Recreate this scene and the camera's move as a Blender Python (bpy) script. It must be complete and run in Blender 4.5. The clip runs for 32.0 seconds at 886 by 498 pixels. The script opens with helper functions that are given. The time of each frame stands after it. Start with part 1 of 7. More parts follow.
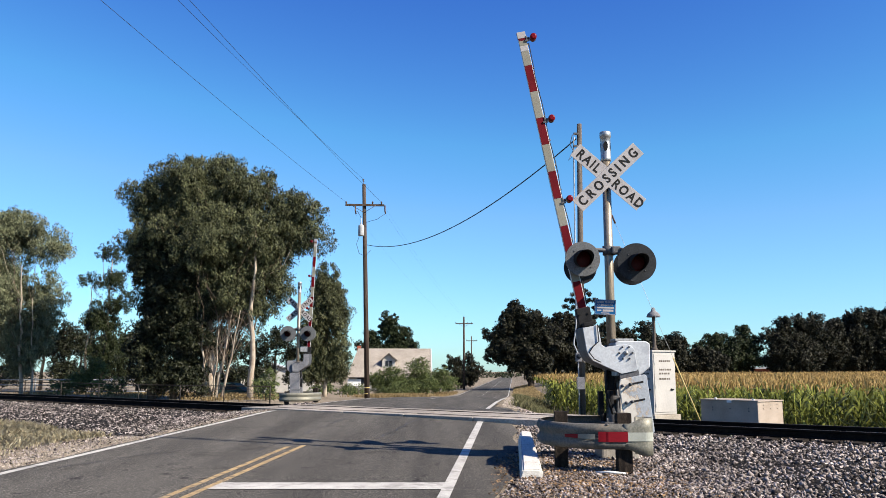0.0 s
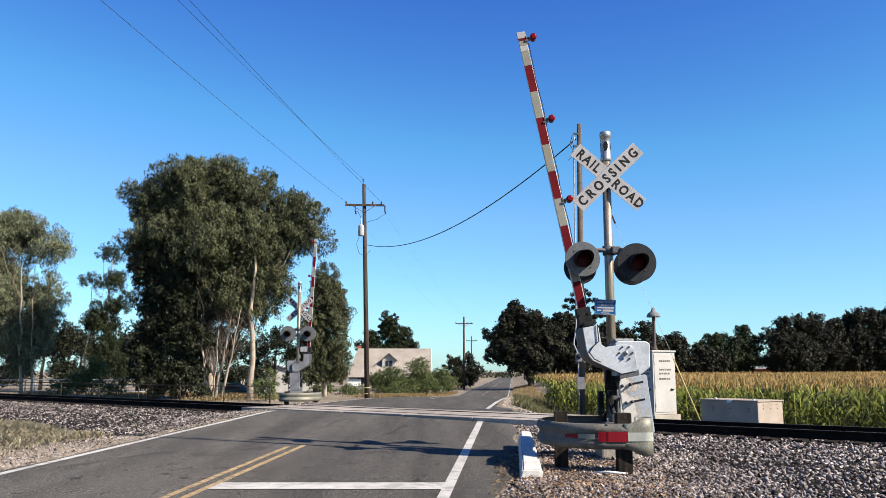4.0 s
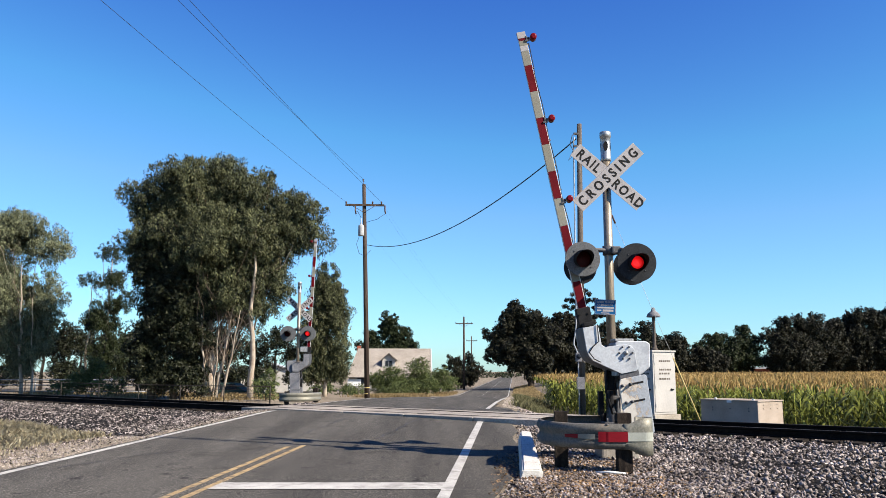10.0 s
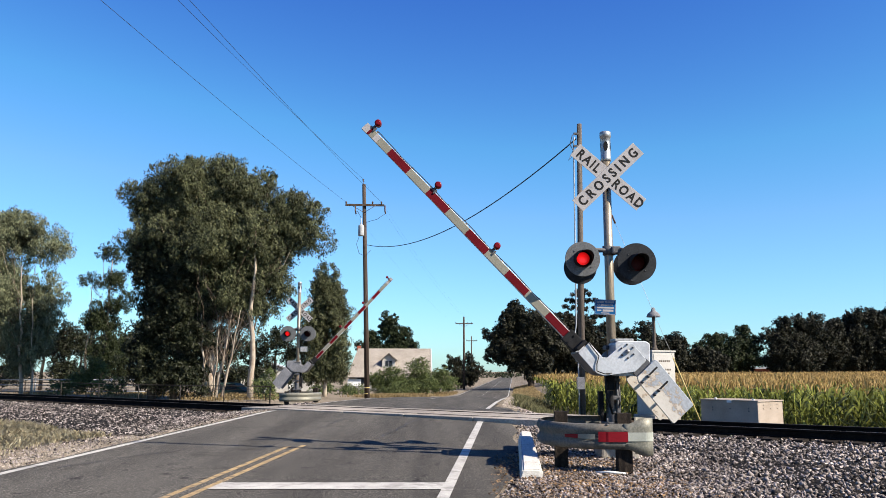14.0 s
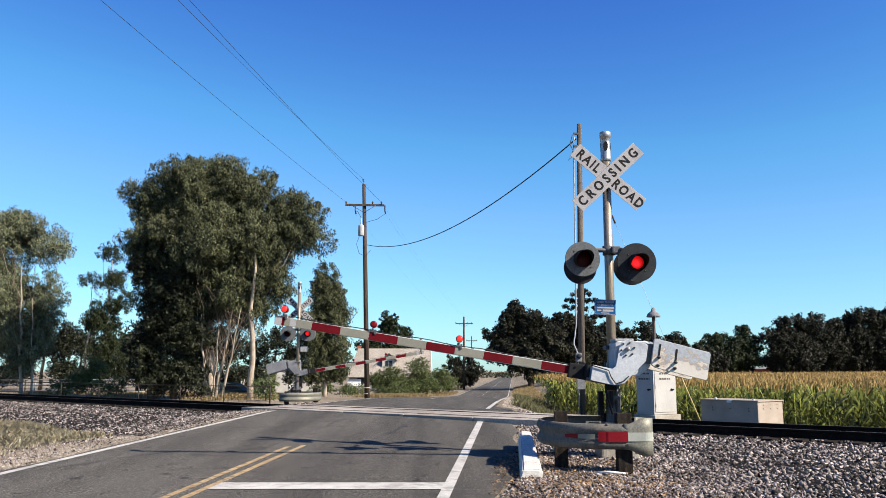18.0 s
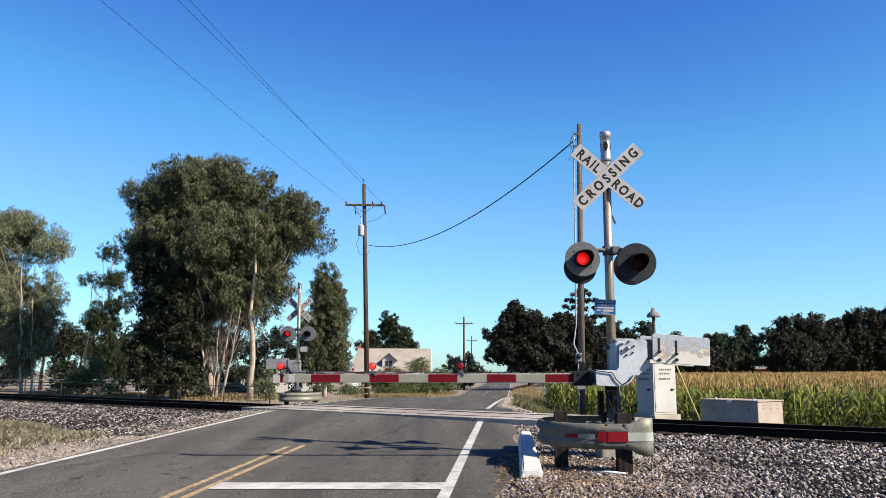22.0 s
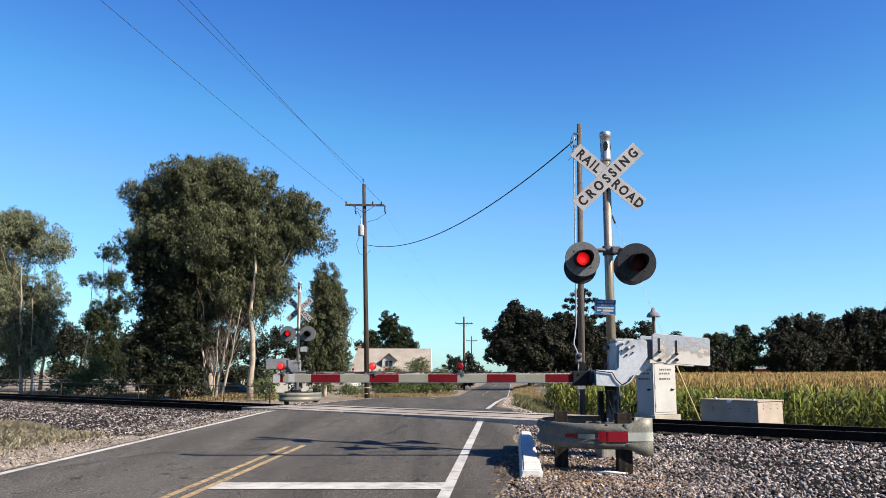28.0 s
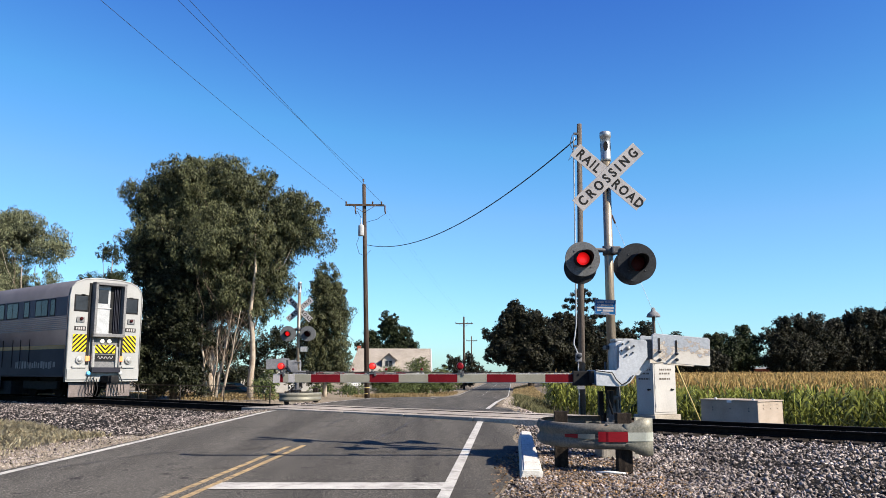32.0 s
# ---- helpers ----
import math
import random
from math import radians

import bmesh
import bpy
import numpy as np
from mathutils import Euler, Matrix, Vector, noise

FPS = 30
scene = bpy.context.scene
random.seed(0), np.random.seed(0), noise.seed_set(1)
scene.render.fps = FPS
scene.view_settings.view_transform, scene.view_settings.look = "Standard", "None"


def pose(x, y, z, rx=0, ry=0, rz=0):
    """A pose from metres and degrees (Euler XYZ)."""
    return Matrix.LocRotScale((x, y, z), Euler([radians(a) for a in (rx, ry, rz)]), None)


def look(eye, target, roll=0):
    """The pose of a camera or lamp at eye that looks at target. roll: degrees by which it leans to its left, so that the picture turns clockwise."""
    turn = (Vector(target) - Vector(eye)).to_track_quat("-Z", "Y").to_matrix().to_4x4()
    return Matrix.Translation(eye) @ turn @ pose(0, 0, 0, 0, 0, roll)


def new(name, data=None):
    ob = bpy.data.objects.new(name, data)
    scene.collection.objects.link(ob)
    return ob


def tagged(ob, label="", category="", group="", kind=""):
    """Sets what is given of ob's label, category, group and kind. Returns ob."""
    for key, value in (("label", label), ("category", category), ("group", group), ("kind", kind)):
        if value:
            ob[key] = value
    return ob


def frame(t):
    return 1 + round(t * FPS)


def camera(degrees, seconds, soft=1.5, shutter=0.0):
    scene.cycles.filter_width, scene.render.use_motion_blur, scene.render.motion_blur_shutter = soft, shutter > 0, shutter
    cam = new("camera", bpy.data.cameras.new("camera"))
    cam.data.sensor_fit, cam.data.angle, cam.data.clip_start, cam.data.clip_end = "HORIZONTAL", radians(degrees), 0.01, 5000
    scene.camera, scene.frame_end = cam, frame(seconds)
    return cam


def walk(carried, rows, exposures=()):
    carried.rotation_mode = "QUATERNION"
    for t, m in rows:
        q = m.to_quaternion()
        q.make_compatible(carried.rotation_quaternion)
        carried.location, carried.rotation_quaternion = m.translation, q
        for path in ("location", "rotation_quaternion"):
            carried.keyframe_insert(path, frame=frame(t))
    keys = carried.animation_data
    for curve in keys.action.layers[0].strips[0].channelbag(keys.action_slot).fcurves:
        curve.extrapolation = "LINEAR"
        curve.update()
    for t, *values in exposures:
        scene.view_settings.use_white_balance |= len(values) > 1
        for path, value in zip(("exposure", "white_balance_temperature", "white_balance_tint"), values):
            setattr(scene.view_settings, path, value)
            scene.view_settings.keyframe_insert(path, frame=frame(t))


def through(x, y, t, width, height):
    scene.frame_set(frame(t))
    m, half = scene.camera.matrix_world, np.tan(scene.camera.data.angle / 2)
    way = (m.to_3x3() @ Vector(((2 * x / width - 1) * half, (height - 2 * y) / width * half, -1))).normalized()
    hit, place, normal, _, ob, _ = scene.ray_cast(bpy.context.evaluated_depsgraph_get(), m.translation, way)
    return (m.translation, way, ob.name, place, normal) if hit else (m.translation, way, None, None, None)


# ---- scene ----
cam = camera(56.8, 32.0, soft=0.6)
PLAN = 0.92  # metres to one unit of the plan on which everything but the two signals is drawn
EYE = (0.0, 0.0, 1.17 * PLAN)
CAMERA_POSE = pose(*EYE, 90 + 8.473, 0, 0)
walk(cam, [(0.0, CAMERA_POSE), (32.0, CAMERA_POSE)], exposures=[(0.0, 1.27), (32.0, 1.27)])

# ---- daylight ----
SUN = Vector((1.209, -0.64, 1.0)).normalized()
world = bpy.data.worlds.new("sky")
scene.world = world
world.use_nodes = True
sky = world.node_tree.nodes.new("ShaderNodeTexSky")
sky.sky_type, sky.sun_disc = "NISHITA", False
sky.sun_elevation = math.asin(SUN.z)
sky.sun_rotation = math.atan2(SUN.x, SUN.y)
sky.altitude, sky.air_density, sky.dust_density, sky.ozone_density = 0, 1.0, 0.3, 1.6
backing = world.node_tree.nodes["Background"]
backing.inputs["Strength"].default_value = 0.050
# clear dry air: a deeper blue than the model's haze gives
tint = world.node_tree.nodes.new("ShaderNodeMix")
tint.data_type, tint.blend_type = "RGBA", "MULTIPLY"
tint.inputs[0].default_value, tint.inputs[7].default_value = 1.0, (0.66, 1.12, 1.53, 1)
world.node_tree.links.new(sky.outputs[0], tint.inputs[6])
# dry air also gives a steeper run from the pale horizon to the deep zenith
steep, floor_blue, ceil_mix, deep = (world.node_tree.nodes.new("ShaderNodeMix") for _ in range(4))
for node, blend, color in ((steep, "MULTIPLY", (0.45, 0.365, 0.0, 1)), (floor_blue, "ADD", (0.0, 0.0, 1.05, 1)), (ceil_mix, "DARKEN", (1.12, 1.06, 1.06, 1)), (deep, "MULTIPLY", (1, 1, 1, 1))):
    node.data_type, node.blend_type = "RGBA", blend
    node.inputs[0].default_value, node.inputs[7].default_value = 1.0, color
world.node_tree.links.new(sky.outputs[0], steep.inputs[6])
world.node_tree.links.new(steep.outputs[2], floor_blue.inputs[6])
world.node_tree.links.new(floor_blue.outputs[2], ceil_mix.inputs[6])
world.node_tree.links.new(tint.outputs[2], deep.inputs[6])
world.node_tree.links.new(ceil_mix.outputs[2], deep.inputs[7])
world.node_tree.links.new(deep.outputs[2], backing.inputs["Color"])
sun = new("sun", bpy.data.lights.new("sun", "SUN"))
sun.data.energy, sun.data.angle, sun.data.color = 5.0, radians(0.53), (1.0, 0.90, 0.76)
sun.matrix_world = look(SUN * 50, (0, 0, 0))

# ---- materials ----


def ramp_node(nt, stops):
    r = nt.nodes.new("ShaderNodeValToRGB")
    while len(r.color_ramp.elements) < len(stops):
        r.color_ramp.elements.new(0.5)
    for e, (p, c) in zip(r.color_ramp.elements, stops):
        e.position, e.color = p, (*c, 1) if len(c) == 3 else c
    return r


def noise_node(nt, scale, detail=4, rough=0.55, coord="Object", stretch=None):
    tc = nt.nodes.new("ShaderNodeTexCoord")
    n = nt.nodes.new("ShaderNodeTexNoise")
    n.inputs["Scale"].default_value, n.inputs["Detail"].default_value, n.inputs["Roughness"].default_value = scale, detail, rough
    if stretch:
        mp = nt.nodes.new("ShaderNodeMapping")
        mp.inputs["Scale"].default_value = stretch
        nt.links.new(tc.outputs[coord], mp.inputs[0])
        nt.links.new(mp.outputs[0], n.inputs["Vector"])
    else:
        nt.links.new(tc.outputs[coord], n.inputs["Vector"])
    return n


def mix_colors(nt, fac, a, b, blend="MIX"):
    m = nt.nodes.new("ShaderNodeMix")
    m.data_type, m.blend_type = "RGBA", blend
    for socket, v in ((m.inputs[0], fac), (m.inputs[6], a), (m.inputs[7], b)):
        if hasattr(v, "is_linked"):
            nt.links.new(v, socket)
        else:
            socket.default_value = v if isinstance(v, (int, float)) else (*v, 1)
    return m.outputs[2]


def mat(name, a, b, scale=6, fine=60, rough=0.7, metal=0.0, bump=0.2, wear=None, wear_at=(0.55, 0.7), vary=0.0, island=0.0,
        coord="Object", stretch=None, depth=0.01, spec=None, grain=0.18):
    """Two colours mixed by a broad noise, a fine grain on top, wear or stains, and a fine relief."""
    m = bpy.data.materials.new(name)
    m.use_nodes = True
    nt = m.node_tree
    p = nt.nodes["Principled BSDF"]
    n1, n2 = noise_node(nt, scale, coord=coord, stretch=stretch), noise_node(nt, fine, 3, 0.6, coord=coord, stretch=stretch)
    r1 = ramp_node(nt, [(0.35, a), (0.65, b)])
    nt.links.new(n1.outputs[0], r1.inputs[0])
    color = r1.outputs[0]
    r2 = ramp_node(nt, [(0.40, (1 - grain,) * 3), (0.60, (1 + grain,) * 3)])
    nt.links.new(n2.outputs[0], r2.inputs[0])
    color = mix_colors(nt, 1.0, color, r2.outputs[0], "MULTIPLY")
    if wear:
        n3 = noise_node(nt, scale * 2.3, 6, 0.65, coord=coord)
        r3 = ramp_node(nt, [(wear_at[0], (0, 0, 0)), (wear_at[1], (1, 1, 1))])
        nt.links.new(n3.outputs[0], r3.inputs[0])
        color = mix_colors(nt, r3.outputs[0], color, wear)
    if vary or island:
        if vary:
            info = nt.nodes.new("ShaderNodeObjectInfo").outputs["Random"]
        else:
            info = nt.nodes.new("ShaderNodeNewGeometry").outputs["Random Per Island"]
        k = vary or island
        r4 = ramp_node(nt, [(0.0, (1 - k,) * 3), (1.0, (1 + k,) * 3)])
        nt.links.new(info, r4.inputs[0])
        color = mix_colors(nt, 1.0, color, r4.outputs[0], "MULTIPLY")
    nt.links.new(color, p.inputs["Base Color"])
    p.inputs["Roughness"].default_value, p.inputs["Metallic"].default_value = rough, metal
    p.inputs["Specular IOR Level"].default_value = spec if spec is not None else 0.12 + 0.38 * min(1.0, metal * 2)
    if bump:
        bp = nt.nodes.new("ShaderNodeBump")
        bp.inputs["Strength"].default_value, bp.inputs["Distance"].default_value = bump, depth
        nt.links.new(n2.outputs[0], bp.inputs["Height"])
        nt.links.new(bp.outputs[0], p.inputs["Normal"])
    return m


def leaf_mat(name, dark, light, through=0.35, rough=0.5):
    """Foliage: colour varies leaf by leaf; some light passes through."""
    m = bpy.data.materials.new(name)
    m.use_nodes = True
    nt = m.node_tree
    p = nt.nodes["Principled BSDF"]
    rnd = nt.nodes.new("ShaderNodeNewGeometry").outputs["Random Per Island"]
    r = ramp_node(nt, [(0.0, dark), (1.0, light)])
    nt.links.new(rnd, r.inputs[0])
    n1 = noise_node(nt, 0.7)
    r2 = ramp_node(nt, [(0.35, (0.75,) * 3), (0.65, (1.2,) * 3)])
    nt.links.new(n1.outputs[0], r2.inputs[0])
    color = mix_colors(nt, 1.0, r.outputs[0], r2.outputs[0], "MULTIPLY")
    nt.links.new(color, p.inputs["Base Color"])
    p.inputs["Roughness"].default_value, p.inputs["Specular IOR Level"].default_value = rough, 0.14
    t = nt.nodes.new("ShaderNodeBsdfTranslucent")
    nt.links.new(color, t.inputs["Color"])
    mx = nt.nodes.new("ShaderNodeMixShader")
    mx.inputs[0].default_value = through
    nt.links.new(p.outputs[0], mx.inputs[1])
    nt.links.new(t.outputs[0], mx.inputs[2])
    nt.links.new(mx.outputs[0], nt.nodes["Material Output"].inputs[0])
    return m


def glow_mat(name, color, strength, core=0.0):
    """A lit lens; core: the radius over which its light falls off from the middle, 0 for an even one."""
    m = bpy.data.materials.new(name)
    m.use_nodes = True
    nt = m.node_tree
    p = nt.nodes["Principled BSDF"]
    p.inputs["Base Color"].default_value = (*color, 1)
    p.inputs["Emission Color"].default_value, p.inputs["Emission Strength"].default_value = (*color, 1), strength
    p.inputs["Roughness"].default_value = 0.3
    if core:
        tc, ln = nt.nodes.new("ShaderNodeTexCoord"), nt.nodes.new("ShaderNodeVectorMath")
        ln.operation = "LENGTH"
        off = nt.nodes.new("ShaderNodeMapping")
        off.inputs["Location"].default_value = (core * 0.35, 0, core * 0.1)
        nt.links.new(tc.outputs["Object"], off.inputs[0])
        nt.links.new(off.outputs[0], ln.inputs[0])
        fall = nt.nodes.new("ShaderNodeMapRange")
        fall.inputs["From Max"].default_value = core * 1.25
        fall.inputs["To Min"].default_value, fall.inputs["To Max"].default_value = 1.0, 0.22
        nt.links.new(ln.outputs["Value"], fall.inputs["Value"])
        cells = nt.nodes.new("ShaderNodeTexVoronoi")
        cells.inputs["Scale"].default_value = 70
        nt.links.new(tc.outputs["Object"], cells.inputs["Vector"])
        dots = nt.nodes.new("ShaderNodeMapRange")
        dots.inputs["From Max"].default_value, dots.inputs["To Min"].default_value, dots.inputs["To Max"].default_value = 0.6, 1.25, 0.7
        nt.links.new(cells.outputs["Distance"], dots.inputs["Value"])
        both, full = nt.nodes.new("ShaderNodeMath"), nt.nodes.new("ShaderNodeMath")
        both.operation = full.operation = "MULTIPLY"
        nt.links.new(fall.outputs[0], both.inputs[0])
        nt.links.new(dots.outputs[0], both.inputs[1])
        nt.links.new(both.outputs[0], full.inputs[0])
        full.inputs[1].default_value = strength
        nt.links.new(full.outputs[0], p.inputs["Emission Strength"])
    return m


def asphalt_mat():
    """Aged asphalt: light aggregate in dark binder, streaks along the lanes, dark spots."""
    m = bpy.data.materials.new("asphalt")
    m.use_nodes = True
    nt = m.node_tree
    p = nt.nodes["Principled BSDF"]
    streak = noise_node(nt, 1.1, 5, 0.6, stretch=(1.0, 0.07, 1.0))
    r1 = ramp_node(nt, [(0.36, (0.053, 0.050, 0.046)), (0.64, (0.088, 0.083, 0.075))])
    nt.links.new(streak.outputs[0], r1.inputs[0])
    grit = noise_node(nt, 46, 3, 0.75)
    r2 = ramp_node(nt, [(0.40, (0.42, 0.42, 0.42)), (0.54, (1.0, 0.99, 0.97)), (0.66, (2.9, 2.8, 2.6))])
    nt.links.new(grit.outputs[0], r2.inputs[0])
    color = mix_colors(nt, 1.0, r1.outputs[0], r2.outputs[0], "MULTIPLY")
    blot = noise_node(nt, 0.9, 6, 0.65)
    r3 = ramp_node(nt, [(0.58, (1, 1, 1)), (0.70, (0.62, 0.62, 0.62))])
    nt.links.new(blot.outputs[0], r3.inputs[0])
    color = mix_colors(nt, 1.0, color, r3.outputs[0], "MULTIPLY")
    spots = noise_node(nt, 4.5, 2, 0.5, stretch=(1.0, 0.6, 1.0))
    r4 = ramp_node(nt, [(0.66, (1, 1, 1)), (0.70, (0.5, 0.5, 0.52))])
    nt.links.new(spots.outputs[0], r4.inputs[0])
    color = mix_colors(nt, 1.0, color, r4.outputs[0], "MULTIPLY")
    nt.links.new(color, p.inputs["Base Color"])
    p.inputs["Roughness"].default_value, p.inputs["Specular IOR Level"].default_value = 0.9, 0.06
    bp = nt.nodes.new("ShaderNodeBump")
    bp.inputs["Strength"].default_value, bp.inputs["Distance"].default_value = 0.45, 0.012
    nt.links.new(grit.outputs[0], bp.inputs["Height"])
    nt.links.new(bp.outputs[0], p.inputs["Normal"])
    return m


def weight_mat():
    """Silver paint worn to cream primer on the lower half, with rust along the torn edge."""
    m = mat("flaking_silver_paint_with_rust", (0.24, 0.258, 0.28), (0.30, 0.318, 0.34), 1.4, 40, 0.6, 0.15, bump=0.25, grain=0.1)
    nt = m.node_tree
    p = nt.nodes["Principled BSDF"]
    silver = p.inputs["Base Color"].links[0].from_socket
    at = nt.nodes.new("ShaderNodeSeparateXYZ")
    nt.links.new(nt.nodes.new("ShaderNodeTexCoord").outputs["Object"], at.inputs[0])
    torn = noise_node(nt, 5.5, 7, 0.7, stretch=(1.0, 1.0, 1.6))
    low = nt.nodes.new("ShaderNodeMath")
    low.operation, low.inputs[1].default_value = "MULTIPLY_ADD", -0.9
    nt.links.new(at.outputs["Z"], low.inputs[0])
    nt.links.new(torn.outputs[0], low.inputs[2])
    r = ramp_node(nt, [(0.505, (0, 0, 0)), (0.525, (1, 1, 1))])
    edge = ramp_node(nt, [(0.49, (0, 0, 0)), (0.52, (0.75, 0.75, 0.75)), (0.56, (0.15, 0.15, 0.15)), (0.7, (0, 0, 0))])
    for q in (r, edge):
        nt.links.new(low.outputs[0], q.inputs[0])
    cream = mix_colors(nt, r.outputs[0], silver, (0.50, 0.465, 0.415))
    nt.links.new(mix_colors(nt, edge.outputs[0], cream, (0.22, 0.135, 0.065)), p.inputs["Base Color"])
    return m


M_ASPHALT = asphalt_mat()
M_TAR = mat("black_tar", (0.02, 0.02, 0.02), (0.03, 0.03, 0.03), 3, 60, 0.6)
M_WHITE_LINE = mat("worn_white_road_paint", (0.34, 0.325, 0.30), (0.44, 0.425, 0.39), 2, 70, 0.7, wear=(0.20, 0.19, 0.175), wear_at=(0.50, 0.68), grain=0.15, spec=0.06)
M_YELLOW_LINE = mat("worn_yellow_road_paint", (0.27, 0.19, 0.095), (0.35, 0.255, 0.135), 3, 70, 0.7, wear=(0.10, 0.085, 0.068), wear_at=(0.48, 0.64), grain=0.2, spec=0.06)
M_EARTH = mat("dry_earth_and_gravel", (0.15, 0.122, 0.09), (0.225, 0.187, 0.138), 0.5, 25, 0.95, bump=0.6, depth=0.03, grain=0.45, wear=(0.11, 0.09, 0.062), spec=0.06)
M_PALESTONE = mat("pale_crushed_stone", (0.175, 0.148, 0.118), (0.30, 0.26, 0.215), 1.5, 40, 0.95, island=0.55, grain=0.25, spec=0.06)
# near-black: the shade between ballast stones is put into this colour
M_BED = mat("ballast_gap_shade", (0.008, 0.0072, 0.0068), (0.0176, 0.0156, 0.0144), 1.2, 22, 0.95, bump=1.0, depth=0.05, grain=0.6, spec=0.06)
M_STONE = mat("ballast_stone", (0.100, 0.085, 0.079), (0.240, 0.207, 0.194), 1.5, 40, 0.95, island=0.95, grain=0.35, spec=0.06)
M_RAIL = mat("dark_rusted_rail_steel", (0.008, 0.006, 0.005), (0.015, 0.011, 0.009), 3, 40, 0.9, 0.0, wear=(0.024, 0.015, 0.010), spec=0.03)
M_RAILTOP = mat("dull_rail_head", (0.05, 0.045, 0.042), (0.08, 0.073, 0.068), 2, 60, 0.7, 0.3, bump=0.05)
M_TIE = mat("creosoted_tie", (0.010, 0.008, 0.007), (0.022, 0.018, 0.015), 4, 50, 0.95, vary=0.25, bump=0.5, spec=0.08)
M_PANEL = mat("concrete_crossing_panel", (0.215, 0.19, 0.165), (0.30, 0.27, 0.235), 1.2, 40, 0.85, vary=0.18, wear=(0.15, 0.12, 0.095), wear_at=(0.52, 0.68), spec=0.06)
M_GALV = mat("galvanised_steel", (0.24, 0.24, 0.24), (0.32, 0.32, 0.312), 5, 40, 0.5, 0.35, bump=0.1, wear=(0.272, 0.264, 0.248))
M_MAST = mat("weathered_aluminium_mast", (0.19, 0.155, 0.115), (0.26, 0.22, 0.17), 3, 40, 0.42, 0.55, bump=0.1, stretch=(3, 3, 0.5))
M_PLATE = mat("dulled_silver_paint", (0.33, 0.345, 0.365), (0.42, 0.435, 0.455), 1.1, 30, 0.6, 0.2, bump=0.15, wear=(0.25, 0.262, 0.28), wear_at=(0.50, 0.66), grain=0.08)
M_PLATE_RUST = weight_mat()
M_BELLCAP = mat("dull_cast_aluminium", (0.24, 0.25, 0.26), (0.34, 0.35, 0.36), 6, 50, 0.45, 0.7, bump=0.08, grain=0.12)
M_PLATE_DULL = mat("dull_grey_plate_paint", (0.13, 0.13, 0.14), (0.18, 0.18, 0.19), 2.2, 40, 0.7, 0.0, bump=0.2, spec=0.15)
M_DARKSTEEL = mat("dark_grey_steel", (0.05, 0.05, 0.055), (0.09, 0.09, 0.095), 5, 50, 0.6, 0.3)
M_BLACK = mat("black_paint", (0.008, 0.008, 0.009), (0.015, 0.015, 0.016), 6, 50, 0.8, spec=0.15)
M_GREYDISC = mat("sun_faded_black_paint", (0.075, 0.078, 0.082), (0.10, 0.104, 0.108), 5, 50, 0.8, spec=0.2)
M_DARKDISC = mat("dull_black_paint", (0.016, 0.018, 0.021), (0.026, 0.028, 0.031), 5, 50, 0.85, spec=0.12)
M_REDBAND = mat("dark_red_sheeting", (0.078, 0.003, 0.006), (0.10, 0.004, 0.008), 4, 60, 0.6, bump=0.05, grain=0.08, spec=0.08)
M_REDTAPE = mat("deep_red_reflective_tape", (0.115, 0.002, 0.006), (0.145, 0.003, 0.008), 4, 60, 0.5, bump=0.03, grain=0.08, spec=0.15)
M_PALETAPE = mat("pale_reflective_tape", (0.24, 0.25, 0.22), (0.29, 0.30, 0.265), 4, 60, 0.5, bump=0.03, grain=0.06)
M_DARKPOST = mat("dark_treated_wood", (0.010, 0.008, 0.007), (0.026, 0.020, 0.016), 3, 40, 0.95, bump=0.7, stretch=(6, 6, 0.6), grain=0.4, spec=0.1)
M_WHITEBAND = mat("greyed_white_sheeting", (0.165, 0.158, 0.128), (0.20, 0.192, 0.158), 4, 60, 0.45, bump=0.05, grain=0.06)
M_ARMEDGE = mat("aluminium_arm", (0.40, 0.40, 0.39), (0.50, 0.50, 0.49), 4, 60, 0.45, 0.3, bump=0.05)
M_SIGNWHITE = mat("white_sign_sheeting", (0.27, 0.255, 0.255), (0.31, 0.295, 0.295), 4, 60, 0.5, bump=0.03, grain=0.05, wear=(0.22, 0.21, 0.21))
M_LETTER = mat("black_lettering", (0.008, 0.008, 0.008), (0.013, 0.013, 0.013), 6, 60, 0.8, bump=0, spec=0.15)
M_REDLENS = mat("dark_red_lens", (0.030, 0.002, 0.003), (0.042, 0.003, 0.004), 8, 60, 0.5, bump=0.05, spec=0.12)
M_REDPLASTIC = mat("red_lamp_lens", (0.10, 0.003, 0.006), (0.13, 0.005, 0.009), 8, 60, 0.3, bump=0.05)
M_GLOWRED = glow_mat("lit_red_lamp", (1.0, 0.010, 0.012), 0.62, 0.09)
M_GLOWORANGE = glow_mat("lit_orange_red_lamp", (1.0, 0.022, 0.014), 0.36)
M_BLUESIGN = mat("blue_sign_sheeting", (0.006, 0.060, 0.165), (0.008, 0.072, 0.19), 4, 60, 0.5, bump=0.03, grain=0.05)
M_CONCRETE = mat("weathered_concrete", (0.224, 0.2, 0.168), (0.296, 0.268, 0.228), 2, 40, 0.9, wear=(0.24, 0.216, 0.184))
M_WHITEPAINT = mat("chipped_white_paint_on_concrete", (0.416, 0.392, 0.356), (0.48, 0.46, 0.424), 4, 40, 0.8, wear=(0.24, 0.216, 0.192), wear_at=(0.58, 0.70), bump=0.4)
